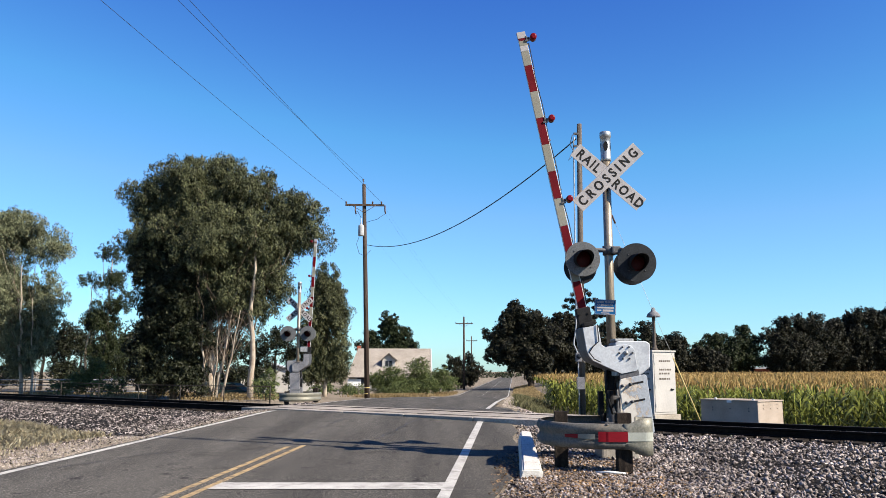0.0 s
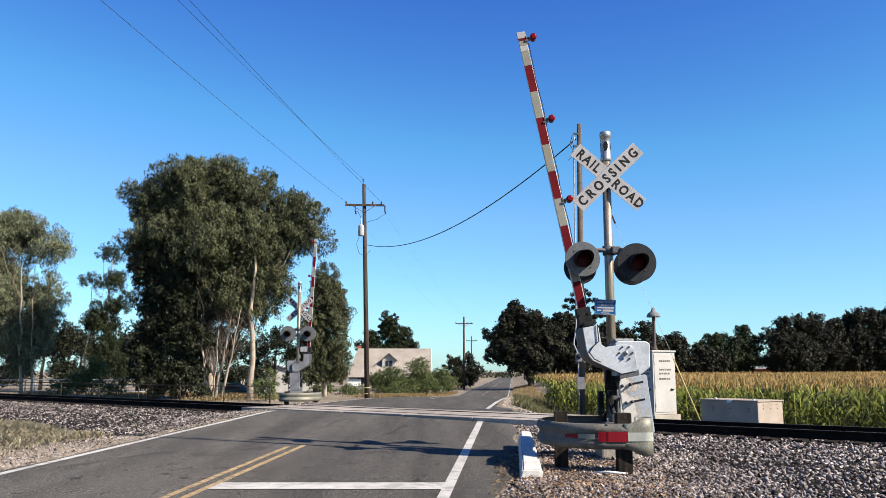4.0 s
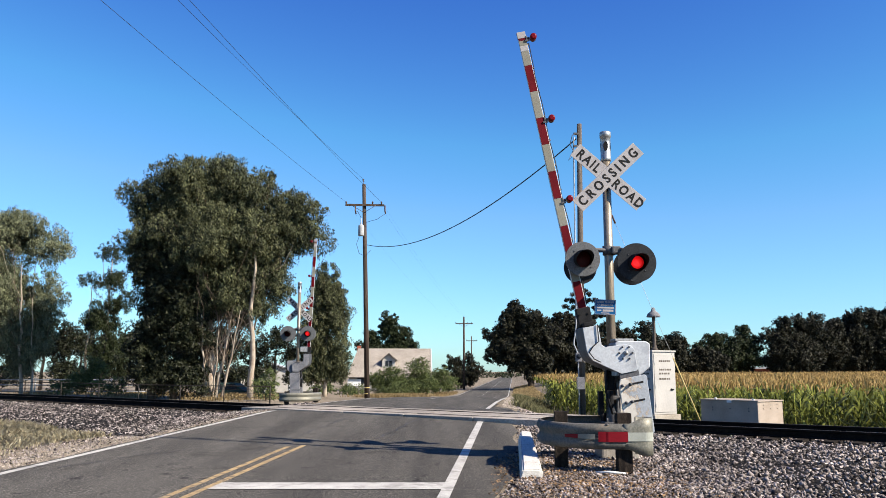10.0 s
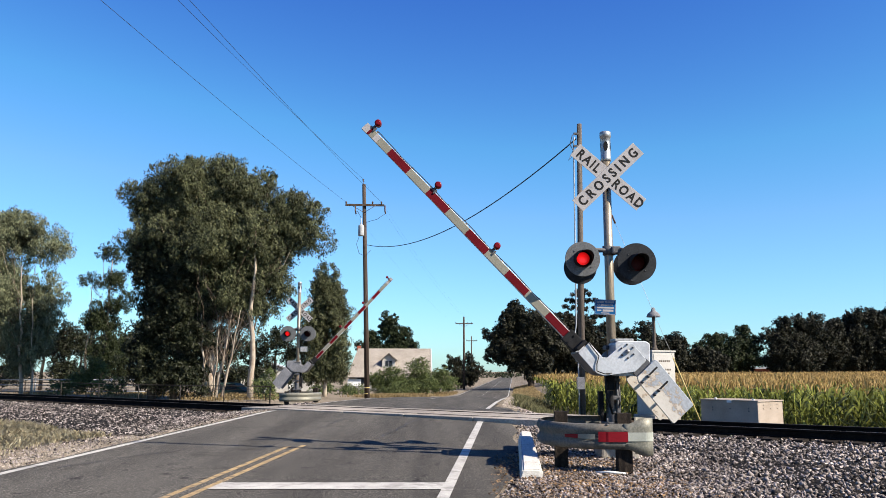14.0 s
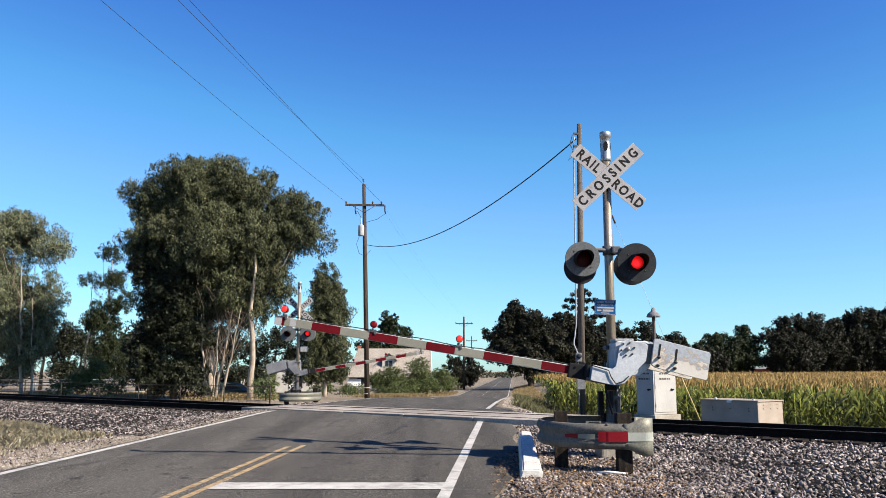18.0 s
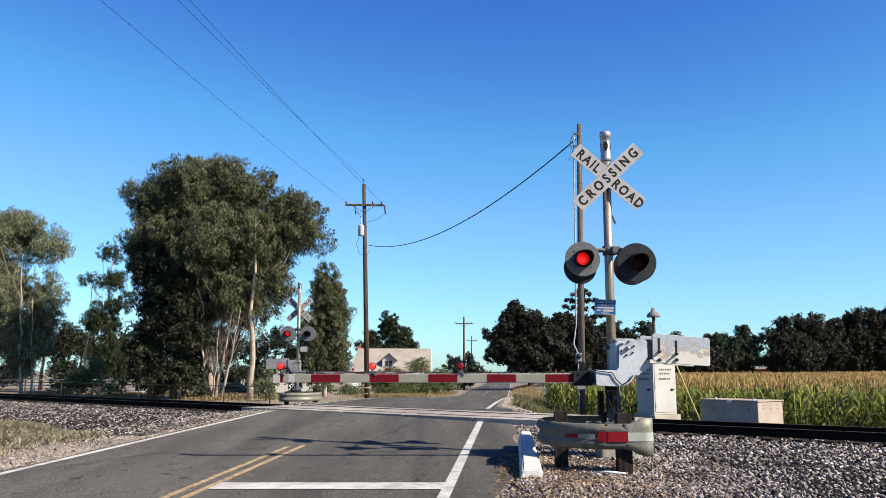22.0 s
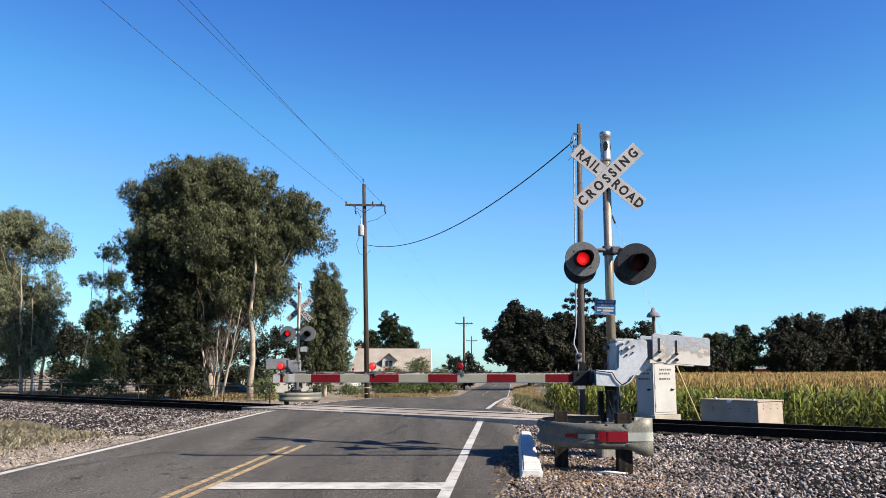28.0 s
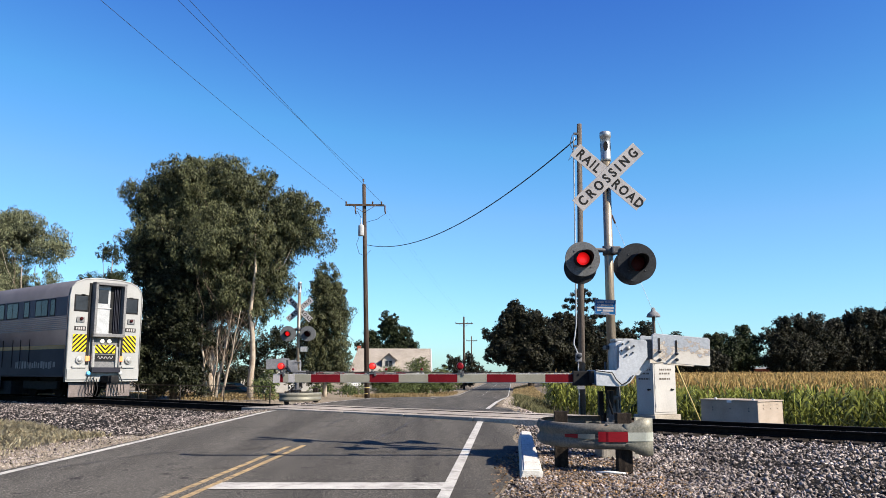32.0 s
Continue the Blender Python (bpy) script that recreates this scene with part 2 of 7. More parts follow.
M_WBEAM = mat("weathered_zinc_guard_rail", (0.070, 0.067, 0.060), (0.105, 0.10, 0.09), 2, 40, 0.7, 0.0, bump=0.1, wear=(0.16, 0.13, 0.10))
M_WBEAM_END = mat("yellowed_zinc_end_shoe", (0.128, 0.122, 0.096), (0.176, 0.168, 0.136), 2, 40, 0.55, 0.3, bump=0.1)
M_WOODPOST = mat("grey_treated_wood", (0.060, 0.045, 0.035), (0.12, 0.09, 0.07), 3, 40, 0.9, bump=0.6, stretch=(6, 6, 0.6), grain=0.35)
M_POLE = mat("brown_creosoted_pole", (0.032, 0.024, 0.019), (0.072, 0.053, 0.042), 2, 30, 0.9, bump=0.5, stretch=(8, 8, 0.4), grain=0.4)
M_POLE2 = mat("grey_weathered_pole", (0.058, 0.048, 0.041), (0.105, 0.088, 0.075), 2, 30, 0.9, bump=0.5, grain=0.35, stretch=(8, 8, 0.4))
M_WIRE = mat("black_cable", (0.02, 0.02, 0.022), (0.03, 0.03, 0.032), 5, 50, 0.7, bump=0)
M_GREYCAN = mat("grey_enamel", (0.256, 0.268, 0.28), (0.32, 0.332, 0.344), 4, 50, 0.5, bump=0.05)
M_CABINET = mat("white_cabinet_paint", (0.30, 0.29, 0.275), (0.35, 0.335, 0.315), 1.6, 50, 0.7, bump=0.08, wear=(0.21, 0.165, 0.125), wear_at=(0.64, 0.78), grain=0.06, spec=0.04)
M_BEIGEBOX = mat("beige_box_paint", (0.25, 0.205, 0.165), (0.31, 0.26, 0.215), 2, 50, 0.8, bump=0.08, wear=(0.27, 0.20, 0.15), wear_at=(0.66, 0.76), grain=0.06, spec=0.03)
M_YELLOWGUARD = mat("yellow_guy_guard", (0.36, 0.27, 0.10), (0.44, 0.34, 0.14), 4, 50, 0.5, bump=0.05)
M_INSUL = mat("brown_porcelain", (0.05, 0.03, 0.025), (0.08, 0.05, 0.04), 8, 50, 0.3, bump=0)
M_BARK = mat("peeling_eucalyptus_bark", (0.24, 0.19, 0.145), (0.37, 0.32, 0.26), 2.5, 25, 0.9, bump=0.5, wear=(0.20, 0.13, 0.085), stretch=(3, 3, 0.7))
M_BARKDARK = mat("dark_bark", (0.05, 0.04, 0.03), (0.09, 0.07, 0.055), 3, 25, 0.95, bump=0.6)
M_EUCLEAF = leaf_mat("eucalyptus_leaf", (0.010, 0.013, 0.006), (0.112, 0.119, 0.058), 0.05)
M_EUCLEAF_B = leaf_mat("blue_green_leaf", (0.030, 0.036, 0.019), (0.185, 0.197, 0.115), 0.08)
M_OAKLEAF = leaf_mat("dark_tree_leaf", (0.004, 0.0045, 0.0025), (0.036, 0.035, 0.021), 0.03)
# near-black leaves: shade in and behind the eucalyptus is put into their colour
M_DARKLEAF = leaf_mat("shade_blackened_leaf", (0.003, 0.0045, 0.002), (0.030, 0.034, 0.017), 0.03)
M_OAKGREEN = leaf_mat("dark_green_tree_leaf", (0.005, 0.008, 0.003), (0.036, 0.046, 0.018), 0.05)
M_LIMB = mat("brown_branch", (0.09, 0.065, 0.048), (0.16, 0.12, 0.09), 3, 25, 0.9, bump=0.4)
M_SHRUBLEAF = leaf_mat("shrub_leaf", (0.022, 0.034, 0.010), (0.155, 0.185, 0.066), 0.25)
M_CORNLEAF = leaf_mat("corn_leaf", (0.013, 0.022, 0.004), (0.245, 0.265, 0.058), 0.30, 0.45)
M_TASSEL = leaf_mat("dry_corn_tassel", (0.22, 0.145, 0.055), (0.45, 0.315, 0.135), 0.3, 0.7)
M_DRYGRASS = leaf_mat("dry_grass", (0.208, 0.152, 0.072), (0.384, 0.296, 0.16), 0.35, 0.7)
M_WEED = leaf_mat("green_grey_weed", (0.34, 0.30, 0.20), (0.60, 0.54, 0.39), 0.35, 0.7)
M_GREYWEED = leaf_mat("dusty_grey_green_weed", (0.08, 0.084, 0.04), (0.216, 0.208, 0.12), 0.3, 0.8)
M_DRYLEAF = leaf_mat("fallen_dry_leaf", (0.09, 0.052, 0.025), (0.32, 0.20, 0.10), 0.1, 0.8)
M_TEAL = mat("teal_car_paint", (0.022, 0.042, 0.034), (0.03, 0.052, 0.043), 1, 20, 0.65, bump=0.0, grain=0.04, spec=0.06)
M_STUCCO = mat("pale_grey_stucco", (0.304, 0.292, 0.272), (0.36, 0.344, 0.32), 1, 30, 0.9, spec=0.06)
M_SHINGLE = mat("tan_roof_shingle", (0.20, 0.174, 0.146), (0.26, 0.23, 0.197), 0.8, 8, 0.95, bump=0.4, grain=0.2, spec=0.06)
M_BRICKRED = mat("red_brick_chimney", (0.22, 0.07, 0.045), (0.30, 0.10, 0.065), 2, 12, 0.9)
M_TRIM = mat("white_trim_paint", (0.56, 0.56, 0.544), (0.624, 0.624, 0.608), 2, 30, 0.6, bump=0.03, grain=0.05)
M_WINDOW = mat("dark_window_glass", (0.015, 0.018, 0.022), (0.028, 0.032, 0.038), 1, 20, 0.25, bump=0, grain=0.05, spec=0.15)
M_FENCEPIPE = mat("dull_grey_fence_pipe", (0.022, 0.019, 0.016), (0.040, 0.034, 0.030), 3, 40, 0.8, spec=0.15)
# silver taken down: the side's shade is put into the body colour
M_SILVER = mat("train_shaded_silver", (0.066, 0.066, 0.082), (0.086, 0.087, 0.104), 0.7, 20, 0.5, 0.2, bump=0.02, grain=0.05)
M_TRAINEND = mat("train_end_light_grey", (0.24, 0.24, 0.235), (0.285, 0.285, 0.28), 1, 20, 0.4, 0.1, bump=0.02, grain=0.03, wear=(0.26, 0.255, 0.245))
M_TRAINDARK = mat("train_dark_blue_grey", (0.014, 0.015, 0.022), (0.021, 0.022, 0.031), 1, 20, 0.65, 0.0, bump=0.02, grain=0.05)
M_TRAINGOLD = mat("train_gold_stripe", (0.16, 0.085, 0.022), (0.20, 0.11, 0.03), 1, 20, 0.4, bump=0.02)
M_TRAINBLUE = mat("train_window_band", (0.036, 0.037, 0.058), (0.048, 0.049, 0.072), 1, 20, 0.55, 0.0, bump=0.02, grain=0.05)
M_TRAINGREY = mat("diaphragm_grey", (0.112, 0.112, 0.116), (0.144, 0.144, 0.148), 2, 20, 0.6, bump=0.05)
M_HAZARDYELLOW = mat("hazard_yellow", (0.52, 0.37, 0.01), (0.58, 0.42, 0.015), 2, 30, 0.45, bump=0.02, grain=0.05)
M_HEADLIGHT = glow_mat("lit_headlight", (1.0, 0.93, 0.80), 0.6)
M_ORANGE = mat("orange_marker", (0.75, 0.26, 0.10), (0.8, 0.32, 0.14), 3, 30, 0.5, bump=0)
M_BLUEGLAD = mat("pale_blue_coupling", (0.10, 0.36, 0.60), (0.14, 0.42, 0.66), 3, 30, 0.5, bump=0)
M_PINKGREY = mat("dusty_underframe", (0.11, 0.092, 0.09), (0.17, 0.145, 0.14), 2, 30, 0.8)

# ---- building helpers ----


def add_box(bm, c, s, m=None, bevel=0.0):
    tmp = bmesh.new()
    bmesh.ops.create_cube(tmp, size=1)
    bmesh.ops.scale(tmp, vec=s, verts=tmp.verts)
    if bevel:
        bmesh.ops.bevel(tmp, geom=tmp.edges[:], offset=bevel, segments=2, affect="EDGES", profile=0.6)
    bmesh.ops.translate(tmp, vec=c, verts=tmp.verts)
    return merge(bm, tmp, m)


def merge(bm, tmp, m=None):
    if m is not None:
        bmesh.ops.transform(tmp, matrix=m, verts=tmp.verts)
    table = {v: bm.verts.new(v.co) for v in tmp.verts}
    for f in tmp.faces:
        nf = bm.faces.new([table[v] for v in f.verts])
        nf.smooth = f.smooth
    tmp.free()
    return bm


def add_tube(bm, pts, radii, seg=10, cap=True):
    """A round tube through pts; radii: one number or one a point."""
    pts = [Vector(p) for p in pts]
    if isinstance(radii, (int, float)):
        radii = [radii] * len(pts)
    rings = []
    side = None
    for i, p in enumerate(pts):
        way = (pts[min(i + 1, len(pts) - 1)] - pts[max(i - 1, 0)]).normalized()
        if side is None:
            side = way.cross(Vector((0, 0, 1)) if abs(way.z) < 0.9 else Vector((1, 0, 0))).normalized()
        else:
            side = (side - way * side.dot(way)).normalized()
        up = way.cross(side)
        rings.append([bm.verts.new(p + (side * math.cos(a) + up * math.sin(a)) * radii[i]) for a in (2 * math.pi * k / seg for k in range(seg))])
    for a, b in zip(rings, rings[1:]):
        for k in range(seg):
            bm.faces.new((a[k], a[(k + 1) % seg], b[(k + 1) % seg], b[k])).smooth = True
    if cap:
        bm.faces.new(rings[0][::-1])
        bm.faces.new(rings[-1])
    return bm


def add_lathe(bm, profile, seg=24, m=None, closed=False):
    """profile: (radius, z) points, turned about z."""
    tmp = bmesh.new()
    rings = [[tmp.verts.new((r * math.cos(2 * math.pi * k / seg), r * math.sin(2 * math.pi * k / seg), z)) for k in range(seg)] for r, z in profile]
    for a, b in zip(rings, rings[1:]):
        for k in range(seg):
            tmp.faces.new((a[k], a[(k + 1) % seg], b[(k + 1) % seg], b[k])).smooth = True
    if profile[0][0] > 1e-4:
        tmp.faces.new(rings[0][::-1])
    if profile[-1][0] > 1e-4:
        tmp.faces.new(rings[-1])
    bmesh.ops.remove_doubles(tmp, verts=tmp.verts, dist=1e-5)
    return merge(bm, tmp, m)


def add_prism(bm, outline, y0, y1, m=None, bevel=0.0):
    """A plate: an outline of (x, z) points, from y0 to y1."""
    tmp = bmesh.new()
    a = [tmp.verts.new((x, y0, z)) for x, z in outline]
    b = [tmp.verts.new((x, y1, z)) for x, z in outline]
    tmp.faces.new(a)
    tmp.faces.new(b[::-1])
    n = len(outline)
    for k in range(n):
        tmp.faces.new((a[k], b[k], b[(k + 1) % n], a[(k + 1) % n]))
    bmesh.ops.recalc_face_normals(tmp, faces=tmp.faces)
    if bevel:
        bmesh.ops.bevel(tmp, geom=tmp.edges[:], offset=bevel, segments=1, affect="EDGES")
    return merge(bm, tmp, m)


def mesh_of(name, bm, material):
    me = bpy.data.meshes.new(name)
    bm.to_mesh(me)
    bm.free()
    me.materials.append(material)
    return me


def part(name, bm, material, parent, label=""):
    ob = new(name, mesh_of(name, bm, material) if isinstance(bm, bmesh.types.BMesh) else bm)
    ob.parent = parent
    return tagged(ob, label)


def parts(name, bms, material, parent, label=""):
    """Several alike pieces, each a part of its own."""
    return [part(name, bm, material, parent, label) for bm in bms]


def thing(name, m, label, category, group="", kind="", unit=PLAN):
    ob = new(name)
    ob.empty_display_size = 0.2
    ob.matrix_basis = Matrix.Diagonal((unit, unit, unit, 1)) @ m
    return tagged(ob, label, category, group, kind)


def solid(name, bm, material, label, category, group="", kind="", m=None):
    ob = new(name, mesh_of(name, bm, material))
    if m is not None:
        ob.matrix_basis = m
    return tagged(ob, label, category, group, kind)


def on_plan(ob):
    """Scales a sheet drawn in plan units to metres."""
    ob.matrix_basis = Matrix.Diagonal((PLAN, PLAN, PLAN, 1))
    return ob


def raw_mesh(name, verts, faces, material, smooth=False):
    """A mesh from arrays of computed points; faces all of one length."""
    me = bpy.data.meshes.new(name)
    verts, faces = np.asarray(verts, np.float32), np.asarray(faces, np.int32)
    k = faces.shape[1]
    me.vertices.add(len(verts))
    me.vertices.foreach_set("co", verts.ravel())
    me.loops.add(faces.size)
    me.loops.foreach_set("vertex_index", faces.ravel())
    me.polygons.add(len(faces))
    me.polygons.foreach_set("loop_start", np.arange(0, faces.size, k, dtype=np.int32))
    me.polygons.foreach_set("loop_total", np.full(len(faces), k, np.int32))
    if smooth:
        me.polygons.foreach_set("use_smooth", np.ones(len(faces), bool))
    me.update(calc_edges=True)
    me.materials.append(material)
    return me


def text_mesh(name, words, size, material, stretch=1.0, bold=0.0, align="CENTER", space=1.0):
    """Lettering as a flat, thin mesh in the x-z plane, facing -y."""
    cu = bpy.data.curves.new(name, "FONT")
    cu.body, cu.size, cu.align_x, cu.align_y, cu.extrude, cu.offset = words, size, align, "CENTER", 0.0015, bold
    cu.space_character = space
    cu.resolution_u = 3
    tmp = bpy.data.objects.new(name, cu)
    scene.collection.objects.link(tmp)
    me = bpy.data.meshes.new_from_object(tmp.evaluated_get(bpy.context.evaluated_depsgraph_get()))
    bpy.data.objects.remove(tmp)
    bpy.data.curves.remove(cu)
    me.transform(Matrix.Rotation(radians(90), 4, "X") @ Matrix.Diagonal((stretch, 1, 1, 1)))
    me.materials.clear()
    me.materials.append(material)
    me.name = name
    return me


# ---- the plan: the road runs along y, the track crosses it at a slant ----
TRACK_N = Vector((0.634, 0.773))
TRACK_D = Vector((0.773, -0.634))
TRACK_OFF = 18.5
TRACK_TURN = math.degrees(math.atan2(TRACK_D.y, TRACK_D.x))


def track_point(s, q=0.0, z=0.0):
    p = TRACK_N * (TRACK_OFF + q) + TRACK_D * s
    return Vector((p.x, p.y, z))


def smooth_step(a, b, v):
    u = np.clip((v - a) / (b - a), 0, 1)
    return u * u * (3 - 2 * u)


def road_x(y):
    return -3.22 + (y - 10.07) * 0.0849 + 0.8 * smooth_step(30, 75, y)


def road_half(y):
    return 3.55 - 0.65 * smooth_step(30, 75, y)


def road_z(y):
    climb = np.minimum(-0.53 + 0.0202 * y, -0.035)
    return climb - 1.37 * smooth_step(28, 95, y) - 0.2 * smooth_step(100, 400, y)


def ground_z(x, y):
    q = TRACK_N.x * x + TRACK_N.y * y - TRACK_OFF
    near = np.minimum(-0.44 + 0.0202 * y, -0.22)
    side = smooth_step(2, 8, x - road_x(y))
    far = -0.35 - 1.05 * smooth_step(4, 60, q) * (1 - side) + side * (-0.62 * smooth_step(4, 7.5, q) + 0.45 * smooth_step(30, 190, q))
    base = np.where(q < 0, near, far)
    base = base - 0.10 * np.exp(-(x - 2.4) ** 2 / 3 - (y - 11.4) ** 2 / 0.8) - 0.03 * np.exp(-(x - 2.75) ** 2 / 1.5 - (y - 13.3) ** 2 / 1.0)
    bed = smooth_step(5.0, 1.7, np.abs(q))
    base = base * (1 - bed) + (-0.24) * bed
    lateral = np.abs(x - road_x(y)) - road_half(y)
    on_road = smooth_step(2.2, 0.2, lateral)
    base = base * (1 - on_road) + (road_z(y) - 0.012 - 0.05 * smooth_step(0.15, -0.3, lateral)) * on_road
    return base


def build_ground():
    xs = np.concatenate([-np.geomspace(1400, 42, 26), np.arange(-40, 0, 0.5), np.arange(0, 5, 0.2), np.arange(5, 40.1, 0.5), np.geomspace(42, 1400, 26)])
    ys = np.concatenate([[-600, -300, -120, -60, -30, -15], np.arange(-8, 10, 0.5), np.arange(10, 15, 0.2), np.arange(15, 62, 0.5), np.geomspace(62, 3000, 46)])
    X, Y = np.meshgrid(xs, ys)
    Z = ground_z(X, Y) + 0.006 * np.sin(X * 1.7 + 0.6 * Y) * np.cos(Y * 1.3) * (np.abs(X - road_x(Y)) > 4.6)
    v = np.stack([X.ravel(), Y.ravel(), Z.ravel()], 1)
    w = len(xs)
    i = (np.arange(len(ys) - 1)[:, None] * w + np.arange(w - 1)[None]).ravel()
    f = np.stack([i, i + 1, i + w + 1, i + w], 1)
    ob = on_plan(new("ground", raw_mesh("ground", v, f, M_EARTH, True)))
    tagged(ob, "dry brown earth and fine gravel reaching the horizon", "ground", kind="structure")


build_ground()


def strip(name, left, right, y0, y1, lift, material, label, category="", step=0.5, parent=None):
    """A band that follows the road's profile between two lateral bounds."""
    ys = np.append(np.arange(y0, y1, step), y1)
    v, f = [], []
    for y in ys:
        a, b = (g(y) if callable(g) else g for g in (left, right))
        for c in (0, 0.5, 1):
            v.append((float(road_x(y)) + a + c * (b - a), y, float(road_z(y)) + lift))
    for a in range(len(ys) - 1):
        for c in range(2):
            i = a * 3 + c
            f.append((i, i + 1, i + 4, i + 3))
    ob = new(name, raw_mesh(name, v, f, material, True))
    if parent:
        ob.parent = parent
        return tagged(ob, label)
    return tagged(on_plan(ob), label, category, kind="structure")


def line(name, off, half, y0, y1, lift, material, label, step, parent):
    return strip(name, lambda y: (off(y) if callable(off) else off) - half, lambda y: (off(y) if callable(off) else off) + half, y0, y1, lift, material, label, "", step, parent)


def apron(y):
    """The pavement's bound on the signal's side: wider before the track."""
    return 3.45 + 0.65 * float(smooth_step(8, 12, y)) * float(smooth_step(29, 26, y)) - 0.6 * float(smooth_step(30, 75, y)) + 0.06 * math.sin(y * 2.1) * (y < 60)


def build_road():
    road = strip("road", lambda y: -3.46 + 0.6 * float(smooth_step(30, 75, y)) - 0.03 * math.sin(1.7 * y), apron, -30, 700, 0.0, M_ASPHALT, "worn dark grey asphalt two-lane road with painted lines", "road", 0.5)
    white = "worn white edge line"
    line("edge_line", 3.22, 0.075, -30, 22.3, 0.005, M_WHITE_LINE, white, 0.5, road)
    line("edge_line", -3.28, 0.072, -30, 25.6, 0.005, M_WHITE_LINE, white, 0.5, road)
    line("edge_line", lambda y: 3.2 + 0.3 * math.sin(min(y - 25.5, 18) / 18 * 1.5708), 0.07, 26.8, 46, 0.007, M_WHITE_LINE, white, 0.5, road)
    line("edge_line", 2.72, 0.05, 46, 300, 0.009, M_WHITE_LINE, white, 2.0, road)
    line("edge_line", lambda y: -3.25 + 0.6 * float(smooth_step(30, 60, y)), 0.05, 30.5, 300, 0.009, M_WHITE_LINE, white, 0.5, road)
    for off, y1 in ((-0.11, 15.6), (0.13, 15.75)):
        line("centre_line", off, 0.05, -30, y1, 0.006, M_YELLOW_LINE, "worn yellow centre line", 0.4, road)
    for y in np.arange(40, 240, 12.0):
        line("centre_dash", 0.0, 0.05, y, y + 3.6, 0.010, M_WHITE_LINE, "faded centre dash", 1.2, road)
    line("stop_line", 1.68, 1.50, 10.70, 11.24, 0.008, M_WHITE_LINE, "worn white stop line", 0.27, road)
    # tar-filled cracks and a darker patch
    rng = random.Random(31)
    for k, (x0, y0, dx, dy) in enumerate(((-0.45, 14.5, 0.05, 8.0), (-2.9, 12.5, 1.2, 3.0), (1.3, 17, 0.3, 6), (-1.9, 18.5, 1.6, 1.0), (0.4, 30, 1.5, 8), (-2.2, 33, 1.0, 12))):
        bm = bmesh.new()
        vs = []
        for i in range(15):
            u = i / 14
            y = y0 + dy * u
            px = float(road_x(y)) + x0 + dx * u + rng.uniform(-0.05, 0.05)
            w = rng.uniform(0.006, 0.02)
            vs.append((bm.verts.new((px - w, y, float(road_z(y)) + 0.004)), bm.verts.new((px + w, y, float(road_z(y)) + 0.004))))
        for a, b in zip(vs, vs[1:]):
            bm.faces.new((a[0], a[1], b[1], b[0]))
        part("crack", bm, M_TAR, road, "thin dark crack")


build_road()

# ---- railway ----


def build_track():
    track = thing("railway_track", Matrix.Identity(4), "straight single railway track on grey ballast with dark rails", "track", kind="structure")
    for q in (-0.80, 0.80):
        bm = bmesh.new()
        m = pose(*track_point(0, q), 0, 0, TRACK_TURN)
        outline = [(-0.075, -0.17), (0.075, -0.17), (0.075, -0.158), (0.012, -0.135), (0.012, -0.05), (0.036, -0.038), (0.036, -0.006), (0.03, 0.0),
                   (-0.03, 0.0), (-0.036, -0.006), (-0.036, -0.038), (-0.012, -0.05), (-0.012, -0.135), (-0.075, -0.158)]
        n = len(outline)
        ends = [[bm.verts.new(m @ Vector((s, a, b))) for a, b in outline] for s in (-1100, 300)]
        for k in range(n):
            bm.faces.new((ends[0][k], ends[0][(k + 1) % n], ends[1][(k + 1) % n], ends[1][k]))
        rail = part("rail", bm, M_RAIL, track, "dark rusted steel rail")
        bm = bmesh.new()
        add_box(bm, (-400, 0, 0.0015), (1400, 0.045, 0.003), m)
        part("rail_head", bm, M_RAILTOP, rail, "polished running surface")
    bm = bmesh.new()
    add_box(bm, (0, 0, -0.255), (0.23, 2.6, 0.17), None, 0.012)
    tie = mesh_of("tie", bm, M_TIE)
    rng = random.Random(4)
    for k in range(215):
        s = -70 + k * 0.55
        if -24.0 < s < -11.2:
            continue
        t = new("tie", tie)
        t.parent = track
        t.matrix_basis = pose(*track_point(s, rng.uniform(-0.03, 0.03), rng.uniform(-0.012, 0.0)), 0, 0, TRACK_TURN + rng.uniform(-1, 1))
    bm = bmesh.new()
    for k in range(400):
        add_box(bm, (0, 0, -0.255), (0.23, 2.6, 0.17), pose(*track_point(-70.55 - k * 0.6), 0, 0, TRACK_TURN))
    tagged(part("distant_ties", bm, M_TIE, track), kind="stuff")
    for q, w in ((0, 1.28), (-1.14, 0.62), (1.14, 0.62)):
        bm = bmesh.new()
        add_box(bm, (0, 0, -0.09), (2.37, w, 0.17), None, 0.012)
        panel = mesh_of("crossing_panel", bm, M_PANEL)
        for k in range(5):
            p = new("crossing_panel", panel)
            p.parent = track
            p.matrix_basis = pose(*track_point(-22.6 + k * 2.4 + 1.2, q, -0.003 * (k % 2)), 0, 0, TRACK_TURN)


build_track()

# ---- crossing signals with gates ----
LENSES = []
GATES = []


